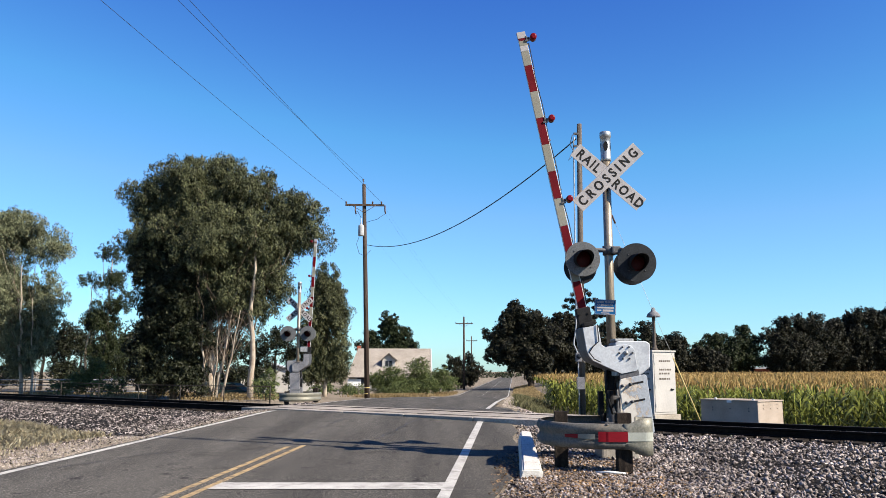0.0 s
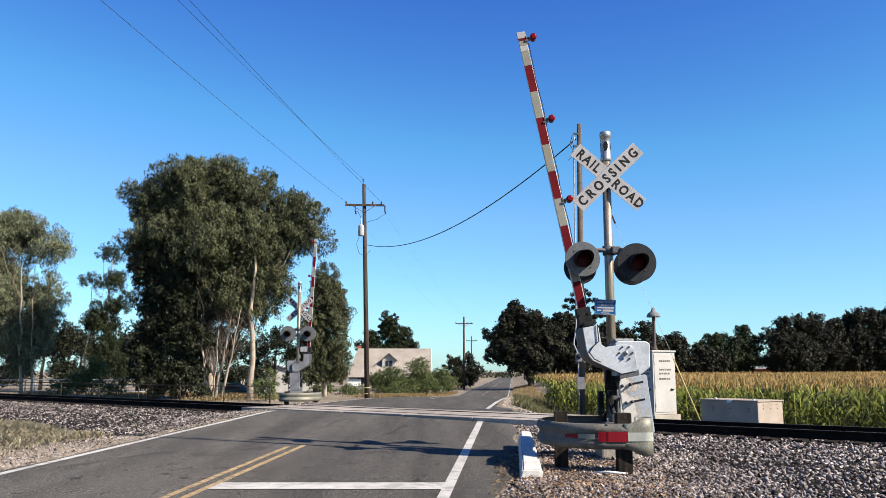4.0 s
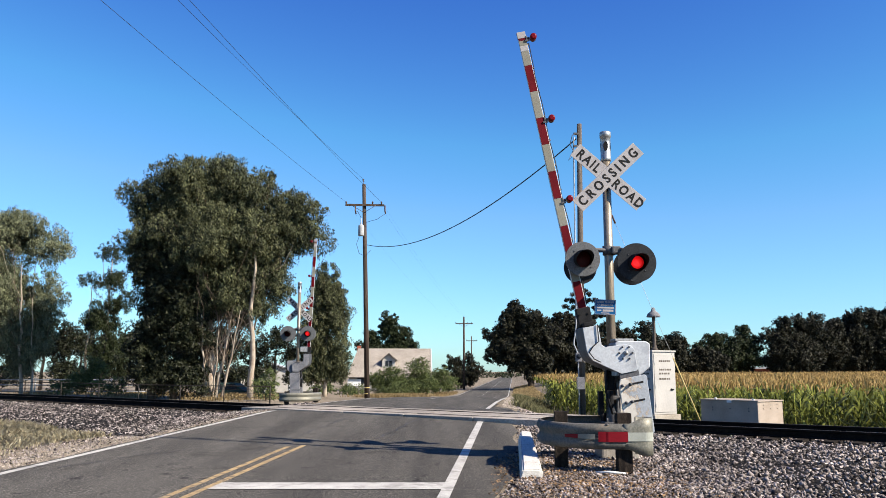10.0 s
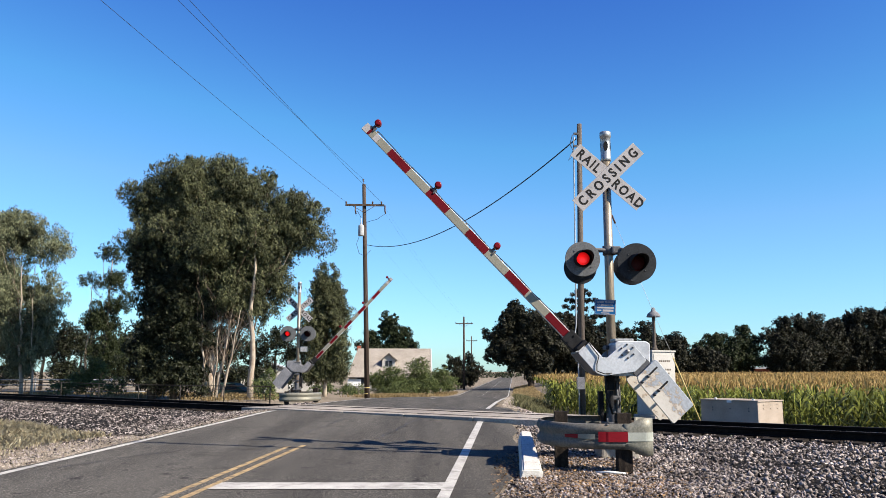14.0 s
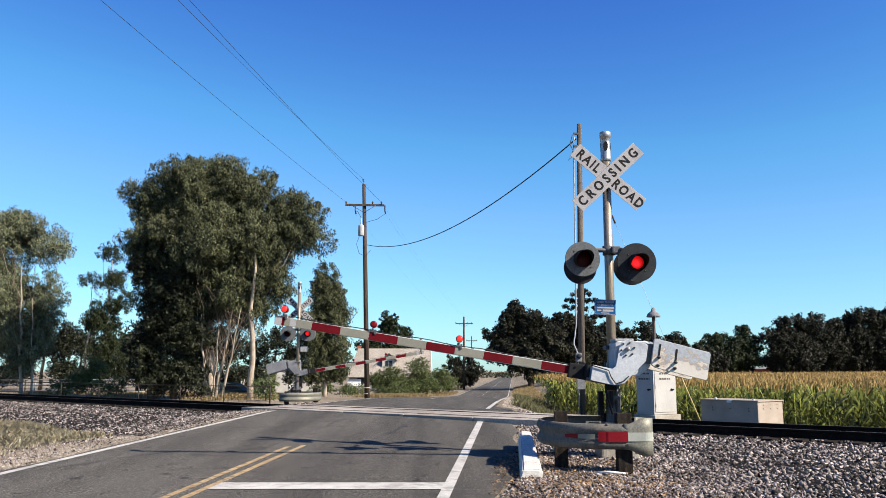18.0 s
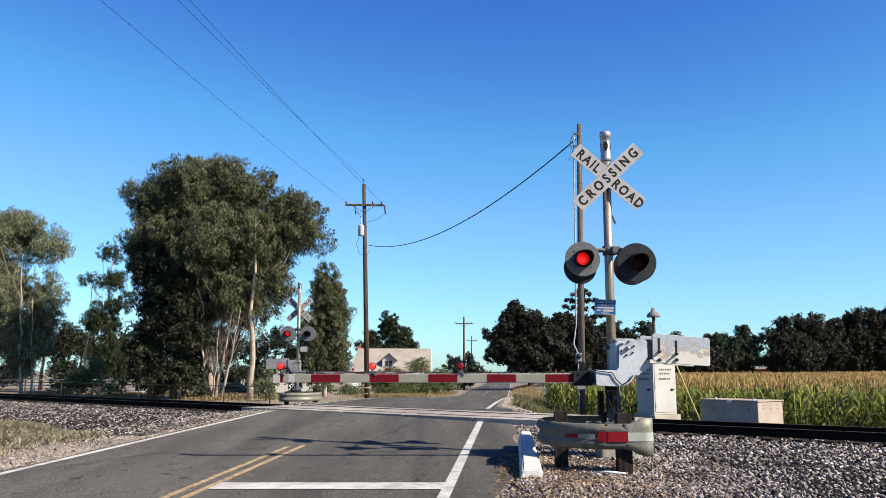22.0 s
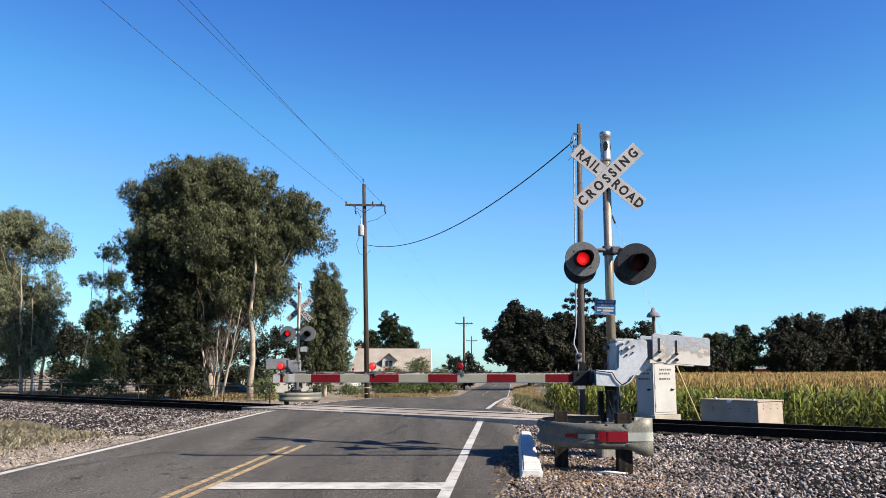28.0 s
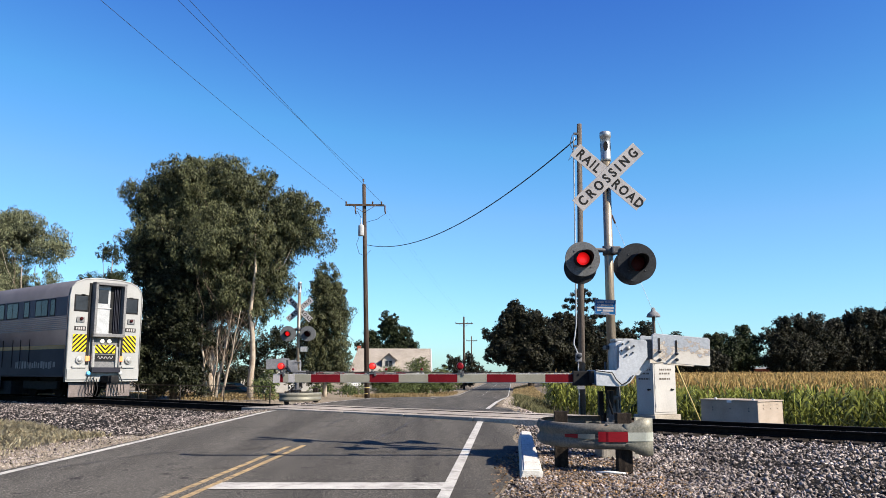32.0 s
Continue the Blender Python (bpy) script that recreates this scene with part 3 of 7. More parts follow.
def lamp_head(parent, x, y, z, facing, radius, disc_mat, group):
    """A flashing lamp with its round backing disc and hood; facing -1 looks along -y."""
    head = part("lamp_head", add_lathe(bmesh.new(), [(radius - 0.004, -0.006), (radius, -0.002), (radius, 0.004), (radius - 0.004, 0.006), (0.13, 0.006), (0.12, 0.06), (0.08, 0.10), (0, 0.105)], 40, pose(0, 0, 0, -90)),
                disc_mat, parent, "round dull black backing disc")
    head.matrix_basis = pose(x, y, z, 0, 0, 0 if facing < 0 else 180)
    bm = bmesh.new()
    seg, r, rings = 28, 0.128, []
    for k in range(seg + 1):
        a = radians(-65 + 310 * k / seg)
        reach = 0.13 + 0.20 * max(0, math.sin(a) + 0.25) ** 0.8
        ring = []
        for rr, yy in ((r, -0.006), (r * 0.94, -reach), (r * 0.94 - 0.005, -reach), (r - 0.005, -0.006)):
            drop = 0.10 * (yy + 0.006)
            ring.append(bm.verts.new((rr * math.cos(a), yy, rr * math.sin(a) + drop)))
        rings.append(ring)
    for a, b in zip(rings, rings[1:]):
        for k in range(3):
            bm.faces.new((a[k], a[k + 1], b[k + 1], b[k])).smooth = k != 1
    part("hood", bm, M_BLACK, head, "black sheet-metal hood")
    part("lens", add_lathe(bmesh.new(), [(0.118, 0.004), (0.118, 0.016), (0.09, 0.026), (0.0, 0.032)], 28, pose(0, 0, 0, 90)), M_REDLENS, head, "dark red glass lens")
    beam = part("light_source", add_lathe(bmesh.new(), [(0.090, -0.002), (0.090, 0.002), (0.06, 0.006), (0, 0.008)], 24, pose(0, 0, 0, 90)), M_GLOWRED, head, "red light that flashes")
    for k in range(4):
        a = radians(45 + 90 * k)
        part("clip", add_box(bmesh.new(), (0.16 * math.cos(a), -0.010, 0.16 * math.sin(a)), (0.014, 0.012, 0.018), None, 0.004), M_DARKSTEEL, head)
    LENSES.append((beam, group, pose(0, -0.034, 0), pose(0, 0.05, 0)))
    return head


def crossbuck(parent, y, z, both):
    """Two crossed blades; on the back the words change places, so that both sides read alike."""
    long, split = ("CROSSING",), ("RAIL", "ROAD")
    for front, back, angle, dy in ((split, long, 41.4, 0.0), (long, split, -43.4, -0.012)):
        bm = bmesh.new()
        add_box(bm, (0, 0, 0), (1.25, 0.006, 0.225), None, 0.0025)
        blade = part("crossbuck_blade", bm, M_SIGNWHITE, parent, "greyed white sign blade with black letters")
        blade.matrix_basis = pose(0, y + dy, z, 0, angle, 0)
        for words, turned in ((front, 0), (back, 180)) if both else ((front, 0),):
            for k, w in enumerate(words):
                x = 0 if len(words) == 1 else (-0.365, 0.375)[k]
                t = part("lettering", text_mesh("lettering", w, 0.195, M_LETTER, 0.84, 0.005, space=1.62 if len(words) == 1 else 1.28), None, blade)
                t.matrix_basis = pose(-x if turned else x, 0.0045 if turned else -0.0045, -0.005, 0, 0, turned)


def gate_lamp(arm, r, steady, group):
    """A small red lamp on a bracket on top of the arm."""
    body = part("arm_lamp", add_lathe(bmesh.new(), [(0.028, -0.07), (0.045, -0.062), (0.050, -0.04), (0.047, -0.01), (0.050, 0.02), (0.050, 0.04), (0.045, 0.062), (0.028, 0.07)], 20, pose(0, 0, 0, 90)), M_REDPLASTIC, arm, "red arm lamp")
    body.matrix_basis = pose(-r, 0.0, -0.39 + 0.165)
    bm = bmesh.new()
    add_tube(bm, [(0, 0, -0.055), (0, 0, -0.10)], 0.02, 8)
    add_box(bm, (0, 0, -0.10), (0.07, 0.07, 0.02), None, 0.004)
    add_box(bm, (0.04, -0.03, -0.10), (0.03, 0.02, 0.07), None, 0.004)
    part("bracket", bm, M_DARKSTEEL, body, "dark steel bracket")
    beam = part("light_source", add_lathe(bmesh.new(), [(0.040, -0.002), (0.040, 0.002), (0.028, 0.007), (0, 0.009)], 20, pose(0, 0, 0, 90)), M_GLOWORANGE, arm, "orange-red light")
    here = Vector((-r, 0, -0.39 + 0.165))
    LENSES.append((beam, "steady" if steady else "arm_" + group, pose(here.x, -0.072, here.z), pose(here.x, 0.0, here.z)))


def build_signal(m, label, far=False, unit=1.0):
    sig = thing("crossing_signal", m, label, "railroad signal", "crossing signals", unit=unit)
    # footing and mast; heights over the ground
    part("footing", add_box(bmesh.new(), (0.04, 0.05, 0.12), (0.52, 0.54, 0.54), None, 0.03), M_CONCRETE, sig, "pale concrete footing")
    bm = bmesh.new()
    add_tube(bm, [(0, 0, 0.62), (0, 0, 4.6)], [0.066, 0.062], 20)
    part("mast", bm, M_MAST, sig, "tan weathered aluminium pole")
    bm = bmesh.new()
    add_lathe(bm, [(0.09, 0.38), (0.095, 0.60), (0.10, 0.64), (0.105, 0.70), (0.085, 0.86), (0.068, 0.95)], 20)
    add_box(bm, (0, 0, 0.65), (0.30, 0.30, 0.03), None, 0.006)
    for a in range(4):
        add_tube(bm, [(0.11 * (-1) ** a, 0.11 * (-1) ** (a // 2), 0.64), (0.11 * (-1) ** a, 0.11 * (-1) ** (a // 2), 0.72)], 0.014, 6)
    # dark steel: the shade below the gate machine is put into the colour
    part("mast_base", bm, M_DARKSTEEL, sig, "cast base with anchor bolts")
    cap = part("bell_housing", add_lathe(bmesh.new(), [(0.064, 4.42), (0.078, 4.43), (0.078, 4.47), (0.074, 4.48), (0.074, 4.62), (0.074, 4.70), (0.074, 4.78), (0.082, 4.785), (0.082, 4.86), (0.075, 4.87), (0, 4.875)], 24), M_BELLCAP, sig, "slotted bright metal bell housing")
    for a in (-100, -10, 80, 170):
        bm = bmesh.new()
        tmp = bmesh.new()
        bmesh.ops.create_circle(tmp, cap_ends=True, segments=14, radius=0.034)
        bmesh.ops.scale(tmp, vec=(1, 2.1, 1), verts=tmp.verts)
        merge(bm, tmp, pose(0.0775 * math.cos(radians(a)), 0.0775 * math.sin(radians(a)), 4.64, 0, 0, a + 90) @ pose(0, 0, 0, 90))
        part("slot", bm, M_BLACK, cap, "dark opening")
    crossbuck(sig, -0.12, 4.16 if not far else 3.79, far)
    part("sign_bracket", add_box(bmesh.new(), (0, -0.05, 4.16 if not far else 3.79), (0.14, 0.10, 0.12), None, 0.01), M_GALV, sig)
    # lamps on a cross pipe
    zl = 2.91 if not far else 2.82
    bm = bmesh.new()
    add_lathe(bm, [(0.088, zl + 0.12), (0.088, zl + 0.25)], 16)
    add_box(bm, (0.09, -0.06, zl + 0.18), (0.13, 0.15, 0.11), None, 0.02)
    heads = ((-0.451, -0.42, zl + 0.007), (0.302, -0.42, zl - 0.043), (-0.36, 0.34, zl - 0.02), (0.40, 0.34, zl - 0.01)) if not far else ((-0.40, -0.22, zl), (0.38, -0.22, zl), (-0.40, 0.22, zl), (0.38, 0.22, zl))
    for x, y, z in heads:
        near_side = -1 if y < 0 else 1
        add_tube(bm, [(0, 0.02 * near_side, zl + 0.19), (x * 0.55, y * 0.35, zl + 0.19), (x * 0.8, y - near_side * 0.16, z + 0.12), (x, y - near_side * 0.09, z)], 0.021, 8)
    part("lamp_bracket", bm, M_DARKSTEEL, sig, "dark cross pipe and junction box")
    if not far:
        for (x, y, z), r, m, g in zip(heads, (0.245, 0.275, 0.245, 0.27), (M_GREYDISC, M_DARKDISC, M_DARKDISC, M_DARKDISC), "abab"):
            lamp_head(sig, x, y, z, -1 if y < 0 else 1, r, m, g)
    else:
        for (x, y, z), r, g in zip(heads, (0.26, 0.26, 0.30, 0.30), "baba"):
            lamp_head(sig, x, y, z, -1 if y < 0 else 1, r, M_GREYDISC, g)
    # notice plate
    if not far:
        plate = part("notice_plate", add_box(bmesh.new(), (0, 0, 0), (0.30, 0.004, 0.215), None, 0.0015), M_BLUESIGN, sig, "blue notice plate with white lettering")
        plate.matrix_basis = pose(-0.117, -0.22, 2.26, 0, 2, 0)
        part("plate_bracket", add_box(bmesh.new(), (-0.03, -0.14, 2.26), (0.05, 0.15, 0.04), None, 0.005), M_GALV, sig)
        part("plate_border", frame_bm(0.285, 0.2, 0.005), M_SIGNWHITE, plate).matrix_basis = pose(0, -0.0035, 0)
        for k, w in enumerate(("REPORT PROBLEM", "OR EMERGENCY")):
            part("lettering", text_mesh("lettering", w, 0.036, M_SIGNWHITE, 0.82, 0.0006), None, plate).matrix_basis = pose(0, -0.004, 0.07 - 0.038 * k)
        part("number_bar", add_box(bmesh.new(), (0, -0.0035, -0.008), (0.24, 0.002, 0.022)), M_SIGNWHITE, plate)
        part("number_bar", add_box(bmesh.new(), (0.04, -0.0035, -0.047), (0.15, 0.002, 0.03)), M_SIGNWHITE, plate)
        part("number_bar", add_box(bmesh.new(), (-0.085, -0.0035, -0.047), (0.06, 0.002, 0.02)), M_SIGNWHITE, plate)
        part("number_bar", add_box(bmesh.new(), (0, -0.0035, -0.082), (0.12, 0.002, 0.012)), M_SIGNWHITE, plate)
    else:
        part("notice_plate", add_box(bmesh.new(), (-0.24, 0.08, 2.22), (0.28, 0.004, 0.2), None, 0.0015), M_GALV, sig, "grey back of a notice plate")
    # gate machine
    paint, weight_paint = (M_PLATE_DULL, M_PLATE_DULL) if far else (M_PLATE, M_PLATE_RUST)
    px, py, pz = 0.055, -0.30, 1.662
    case = part("machine_case", add_prism(bmesh.new(), [(-0.12, -0.34), (0.20, -0.34), (0.35, -0.22), (0.36, 0.10), (0.30, 0.135), (-0.08, 0.135), (-0.12, 0.10)], -0.04, 0.50, None, 0.012), paint, sig, "silver-painted gate machine case")
    case.matrix_basis = pose(px + 0.01, py - 0.16, pz - 0.02)
    part("case_lid", add_box(bmesh.new(), (0.02, 0.18, 0.15), (0.26, 0.36, 0.04), None, 0.012), M_GALV, case, "rounded lid")
    for zz, w in ((1.70, 0.20), (1.25, 0.155), (1.0, 0.155)):
        bm = add_box(bmesh.new(), (0, 0.0, zz), (w, 0.24, 0.06), None, 0.012)
        for sx in (-1, 1):
            add_tube(bm, [(sx * (w / 2 - 0.012), -0.16, zz), (sx * (w / 2 - 0.012), 0.16, zz)], 0.012, 6)
        part("pole_clamp", bm, M_DARKSTEEL, sig, "dark pole clamp")
    for pts, r in (([(0.03, -0.08, 1.30), (0.045, -0.10, 1.0), (0.04, -0.08, 0.8), (0.02, -0.05, 0.66)], 0.020),
                   ([(0.075, -0.02, 1.35), (0.09, -0.03, 1.0), (0.085, -0.02, 0.8), (0.07, -0.02, 0.62)], 0.014), ([(-0.085, 0.05, 1.5), (-0.085, 0.04, 1.2), (-0.08, 0.0, 0.6)], 0.014)):
        part("cable_conduit", add_tube(bmesh.new(), pts, r, 8), M_DARKSTEEL, sig, "dark flexible conduit")
    # a sleeve added round the mast to darken its foot
    bm = bmesh.new()
    add_lathe(bm, [(0.070, 0.90), (0.076, 0.94), (0.076, 1.30), (0.070, 1.36)], 18)
    part("mast_sleeve", bm, M_LIMB, sig, "brown sleeve added to darken the foot of the mast")
    bm = add_box(bmesh.new(), (-0.07, -0.14, 1.24), (0.12, 0.16, 0.26), None, 0.02)
    add_box(bm, (-0.06, -0.15, 0.98), (0.06, 0.10, 0.24), None, 0.02)
    add_tube(bm, [(-0.11, -0.22, 1.38), (-0.15, -0.26, 1.1), (-0.06, -0.25, 0.78)], 0.016, 8)
    part("drive_unit", bm, M_BLACK, sig, "black drive housing below the gate machine")
    part("dark_stub", add_box(bmesh.new(), (-0.17, 0.02, 0.92), (0.07, 0.10, 0.34), None, 0.012), M_BLACK, sig, "black terminal stub")
    part("wood_block", add_box(bmesh.new(), (0.13, -0.10, 0.56), (0.24, 0.16, 0.26), None, 0.01), M_WOODPOST, sig, "weathered wooden block")
    # the turning arm, pivot at its own origin
    reach = 4.80 if not far else 5.0
    bm = bmesh.new()
    add_prism(bm, [(-0.62, -0.455), (-0.62, -0.325), (-reach, -0.332), (-reach, -0.448)], -0.022, 0.022, None, 0.004)
    arm = part("gate_arm", bm, M_ARMEDGE, sig, "red and white banded gate arm with three lamps")
    rest = pose(px, py, pz)
    arm.matrix_basis = rest @ pose(0, 0, 0, 0, 78.8, 0)
    edges = [0.644 + 0.4035 * k for k in range(12)]
    edges = [e for e in edges if e < reach - 0.45] + [reach - 0.30, reach - 0.215, reach - 0.14, reach - 0.10, reach]
    for k, (a, b) in enumerate(zip(edges, edges[1:])):
        tail = len(edges) - 2 - k
        material = (M_REDBAND, M_WHITEBAND)[k % 2]
        if tail < 4:
            material = (M_SIGNWHITE, M_REDBAND, M_WHITEBAND, M_SIGNWHITE)[tail]
        bm = bmesh.new()
        w = 0.056 if tail else 0.062
        add_box(bm, (-(a + b) / 2, 0, -0.39), (b - a - 0.001, 0.050, 2 * w), None, 0.003)
        part("band", bm, material, arm)
    bm = bmesh.new()
    wire = []
    rng = random.Random(9)
    for k in range(40):
        r = 0.7 + (reach - 0.9) * k / 39
        wire.append((-r, 0.0, -0.316 + 0.008 * math.sin(k * 0.7) + rng.uniform(0, 0.006)))
    add_tube(bm, wire, 0.007, 6)
    part("arm_cable", bm, M_WIRE, arm, "thin black cable along the arm")
    clip = mesh_of("cable_clip", add_box(bmesh.new(), (0, 0, 0), (0.025, 0.035, 0.03), None, 0.005), M_DARKSTEEL)
    for k in range(11):
        if 0.9 + 0.37 * k < reach - 0.1:
            part("cable_clip", clip, None, arm).matrix_basis = pose(-0.9 - 0.37 * k, 0, -0.32)
    for k, r in enumerate((4.69, 3.43, 2.22) if not far else (4.9, 3.5, 2.2)):
        gate_lamp(arm, r, k == 0, "ab"[k - 1] if k else "")
    plate = [(-0.44, -0.29), (-0.17, -0.30), (-0.13, -0.26), (-0.115, 0.02), (-0.08, 0.09), (-0.02, 0.125), (0.25, 0.105), (0.265, 0.08), (0.265, -0.12), (0.02, -0.46), (-0.05, -0.50), (-0.135, -0.515), (-0.44, -0.50)]
    front, off, rise = -0.25, 0.05, 0.015
    plate = [(x + off, z + rise) for x, z in plate]
    under = plate[-1:] + [p for p in plate[-2:-6:-1]]
    web = under + [(x - 0.012, z + 0.018) for x, z in under[::-1]]
    # dark steel stands for the shade under the silver plates
    part("channel_web", add_prism(bmesh.new(), web, front + 0.014, 0.388), M_DARKSTEEL, arm, "web between the plates, its shade put into dark steel")
    for y in (front, 0.40):
        part("arm_support", add_prism(bmesh.new(), plate, y - 0.012, y + 0.012, None, 0.004), paint, arm, "silver support plate with flaking paint")
    for k in range(6):
        a = radians(60 * k + 20)
        part("hub_bolt", add_lathe(bmesh.new(), [(0.013, 0), (0.013, 0.016), (0.008, 0.016), (0.008, 0.026), (0, 0.026)], 8, pose(off + 0.09 * math.cos(a), front - 0.012, rise + 0.09 * math.sin(a), 90)), M_DARKSTEEL, arm)
    part("hub", add_lathe(bmesh.new(), [(0.030, 0), (0.030, 0.02), (0.02, 0.05), (0, 0.052)], 12, pose(off, front - 0.012, rise, 90)), M_GALV, arm, "round hub nut")
    bm = bmesh.new()
    add_box(bm, (-0.54, 0.0, -0.39), (0.26, 0.12, 0.20), None, 0.012)
    add_box(bm, (-0.43, 0.08, -0.37), (0.05, 0.60, 0.17), None, 0.01)
    for zz in (-0.33, -0.45):
        add_tube(bm, [(-0.58, -0.075, zz), (-0.58, 0.075, zz)], 0.014, 8)
    part("arm_clamp", bm, M_BLACK, arm, "dark arm clamp")
    part("arm_hinge", add_box(bmesh.new(), (-0.64, 0, -0.39), (0.06, 0.07, 0.15), None, 0.01), M_DARKSTEEL, arm)
    for y in (front - 0.02, 0.42):
        cw = part("counterweight", add_prism(bmesh.new(), [(x + 0.03, z + 0.025) for x, z in [(0.35, 0.17), (0.38, 0.19), (1.11, 0.125), (1.13, 0.10), (1.12, -0.24), (1.10, -0.255), (0.41, -0.20), (0.35, -0.165)]], y - 0.02, y + 0.02, None, 0.005), weight_paint, arm, "flaking silver counterweight plate")
    for x0, z0 in ((0.47, 0.01), (0.70, -0.02)):
        part("slot", add_box(bmesh.new(), (x0, front - 0.042, 0.06 + z0), (0.024, 0.006, 0.16)), M_BLACK, arm, "dark slot")
        for zz in (z0 - 0.04, -0.14):
            part("weight_bolt", add_lathe(bmesh.new(), [(0.022, 0), (0.022, 0.03), (0.013, 0.03), (0.013, 0.07), (0, 0.07)], 8, pose(x0, front - 0.04, zz, 90)), M_DARKSTEEL, arm, "long clamping bolt")
    for y in (front + 0.02, 0.38):
        part("weight_bracket", add_box(bmesh.new(), (0.35, y, 0.0), (0.12, 0.03, 0.27), None, 0.006), M_DARKSTEEL, arm, "dark steel bracket")
    for x in (0.6, 0.95):
        part("tie_rod", add_tube(bmesh.new(), [(x, front - 0.03, 0.0), (x, 0.43, 0.0)], 0.02, 8), M_DARKSTEEL, arm)
    bm = bmesh.new()
    loop = [(-0.47 + 0.02, -0.09, -0.30), (-0.22, -0.10, -0.33), (-0.17, -0.10, -0.42), (-0.10, -0.10, -0.49), (0.0, -0.09, -0.44), (0.06, -0.09, -0.36)]
    loop = [(x + off, front - 0.03, z + rise) for x, y, z in loop]
    add_tube(bm, loop, 0.008, 6)
    part("loop_cable", bm, M_WIRE, arm, "black loop of cable")
    GATES.append((arm, rest, far))
    return sig


def frame_bm(w, h, t):
    bm = bmesh.new()
    for x, z, a, b in ((0, h / 2, w, t), (0, -h / 2, w, t), (w / 2, 0, t, h), (-w / 2, 0, t, h)):
        add_box(bm, (x, 0, z), (a, 0.001, b))
    return bm


build_signal(pose(2.40, 11.75, -0.374), "crossing signal with crossbuck, twin lamps and gate on a gravel shoulder", unit=1.08)
build_signal(pose(-5.69, 32.4, -0.294, 0, 0, 180), "crossing signal with gate beyond the track, before dark trees", True)


def build_guard(m, label, steel=None):
    """A W-beam bent round the signal's foot, on wooden posts."""
    g = thing("guard_rail", m, label, "guard rail", "guard rails", unit=1.0)
    prof = [(0.0, 0.162), (0.030, 0.152), (0.056, 0.110), (0.058, 0.075), (0.022, 0.026), (0.018, 0.0), (0.022, -0.026), (0.058, -0.075), (0.056, -0.110), (0.030, -0.152), (0.0, -0.162)]
    level = 0.54
    path = [(0.02, -1.0), (-0.1, -1.0), (-0.3, -0.998)]
    for k in range(13):
        a = radians(-95 - 170 * k / 12)
        path.append((-0.25 + 0.77 * math.cos(a), 1.0 * math.sin(a)))
    path += [(0.0, 1.0), (0.35, 1.0)]
    bm = bmesh.new()
    rows = []
    for i, p in enumerate(path):
        a, b = Vector(path[max(i - 1, 0)]), Vector(path[min(i + 1, len(path) - 1)])
        t = (b - a).normalized()
        out = Vector((t.y, -t.x)) * -1
        out = out if out.dot(Vector(p) - Vector((0.1, 0))) > 0 else -out
        rows.append([bm.verts.new((p[0] + out.x * d, p[1] + out.y * d, z + level)) for d, z in prof])
    for a, b in zip(rows, rows[1:]):
        for k in range(len(prof) - 1):
            bm.faces.new((a[k], a[k + 1], b[k + 1], b[k])).smooth = True
    beam = part("beam", bm, steel or M_WBEAM, g, "grey corrugated steel beam")
    beam.modifiers.new("thick", "SOLIDIFY").thickness = 0.004
    # end shoe: the beam swells and rolls round into a half tube
    bm = bmesh.new()
    shape = [(-0.06, -1.060, 0.162), (0.0, -1.062, 0.166), (0.06, -1.066, 0.19), (0.12, -1.068, 0.225), (0.17, -1.07, 0.238)]
    shape += [(0.20 + 0.14 * math.cos(radians(a)), -0.93 + 0.14 * math.sin(radians(a)), 0.24) for a in range(-90, 121, 15)]
    rows = [[bm.verts.new((x, y, level + h * u)) for u in (1, 0.5, 0, -0.5, -1)] for x, y, h in shape]
    for a, b in zip(rows, rows[1:]):
        for k in range(4):
            bm.faces.new((a[k], a[k + 1], b[k + 1], b[k])).smooth = True
    end = part("end_shoe", bm, M_WBEAM_END, g, "rolled end shoe, yellowed")
    end.modifiers.new("thick", "SOLIDIFY").thickness = 0.006

    def band(x0, x1, h0, h1, material):
        bm = bmesh.new()
        rows = []
        for k in range(13):
            x = x0 + (x1 - x0) * k / 12
            if x > 0.20:
                y = -0.93 - math.sqrt(max(0.0, 0.146 ** 2 - (x - 0.20) ** 2))
            elif x > -0.3:
                y = -1.076
            else:
                y = -1.0 * math.sqrt(1 - ((x + 0.25) / 0.77) ** 2) - 0.068
            h = h0 + (h1 - h0) * k / 12
            rows.append([bm.verts.new((x, y + dy, level + z)) for z, dy in ((h, 0), (-h, 0), (-h, 0.004), (h, 0.004))])
        for a, b in zip(rows, rows[1:]):
            for k in range(4):
                bm.faces.new((a[k], a[(k + 1) % 4], b[(k + 1) % 4], b[k]))
        bm.faces.new(rows[0][::-1])
        bm.faces.new(rows[-1])
        part("reflector_band", bm, material, g, "reflective band")

    band(-0.80, -0.65, 0.020, 0.026, M_REDTAPE)
    band(-0.645, -0.44, 0.026, 0.034, M_WHITEBAND)
    band(-0.40, -0.02, 0.066, 0.066, M_REDTAPE)
    band(-0.016, 0.335, 0.056, 0.056, M_PALETAPE)
    for x, y, w in ((-0.04, -0.90, 0.19), (-0.80, -0.42, 0.18), (0.1, 0.86, 0.16)):
        bm = bmesh.new()
        add_box(bm, (0, 0, 0.35), (w, 0.19, 0.98 if y < 0 else 0.8), None, 0.008)
        p = part("post", bm, M_DARKPOST, g, "dark weathered square wooden post")
        p.matrix_basis = pose(x, y, 0, 0, 0, 6 * x)
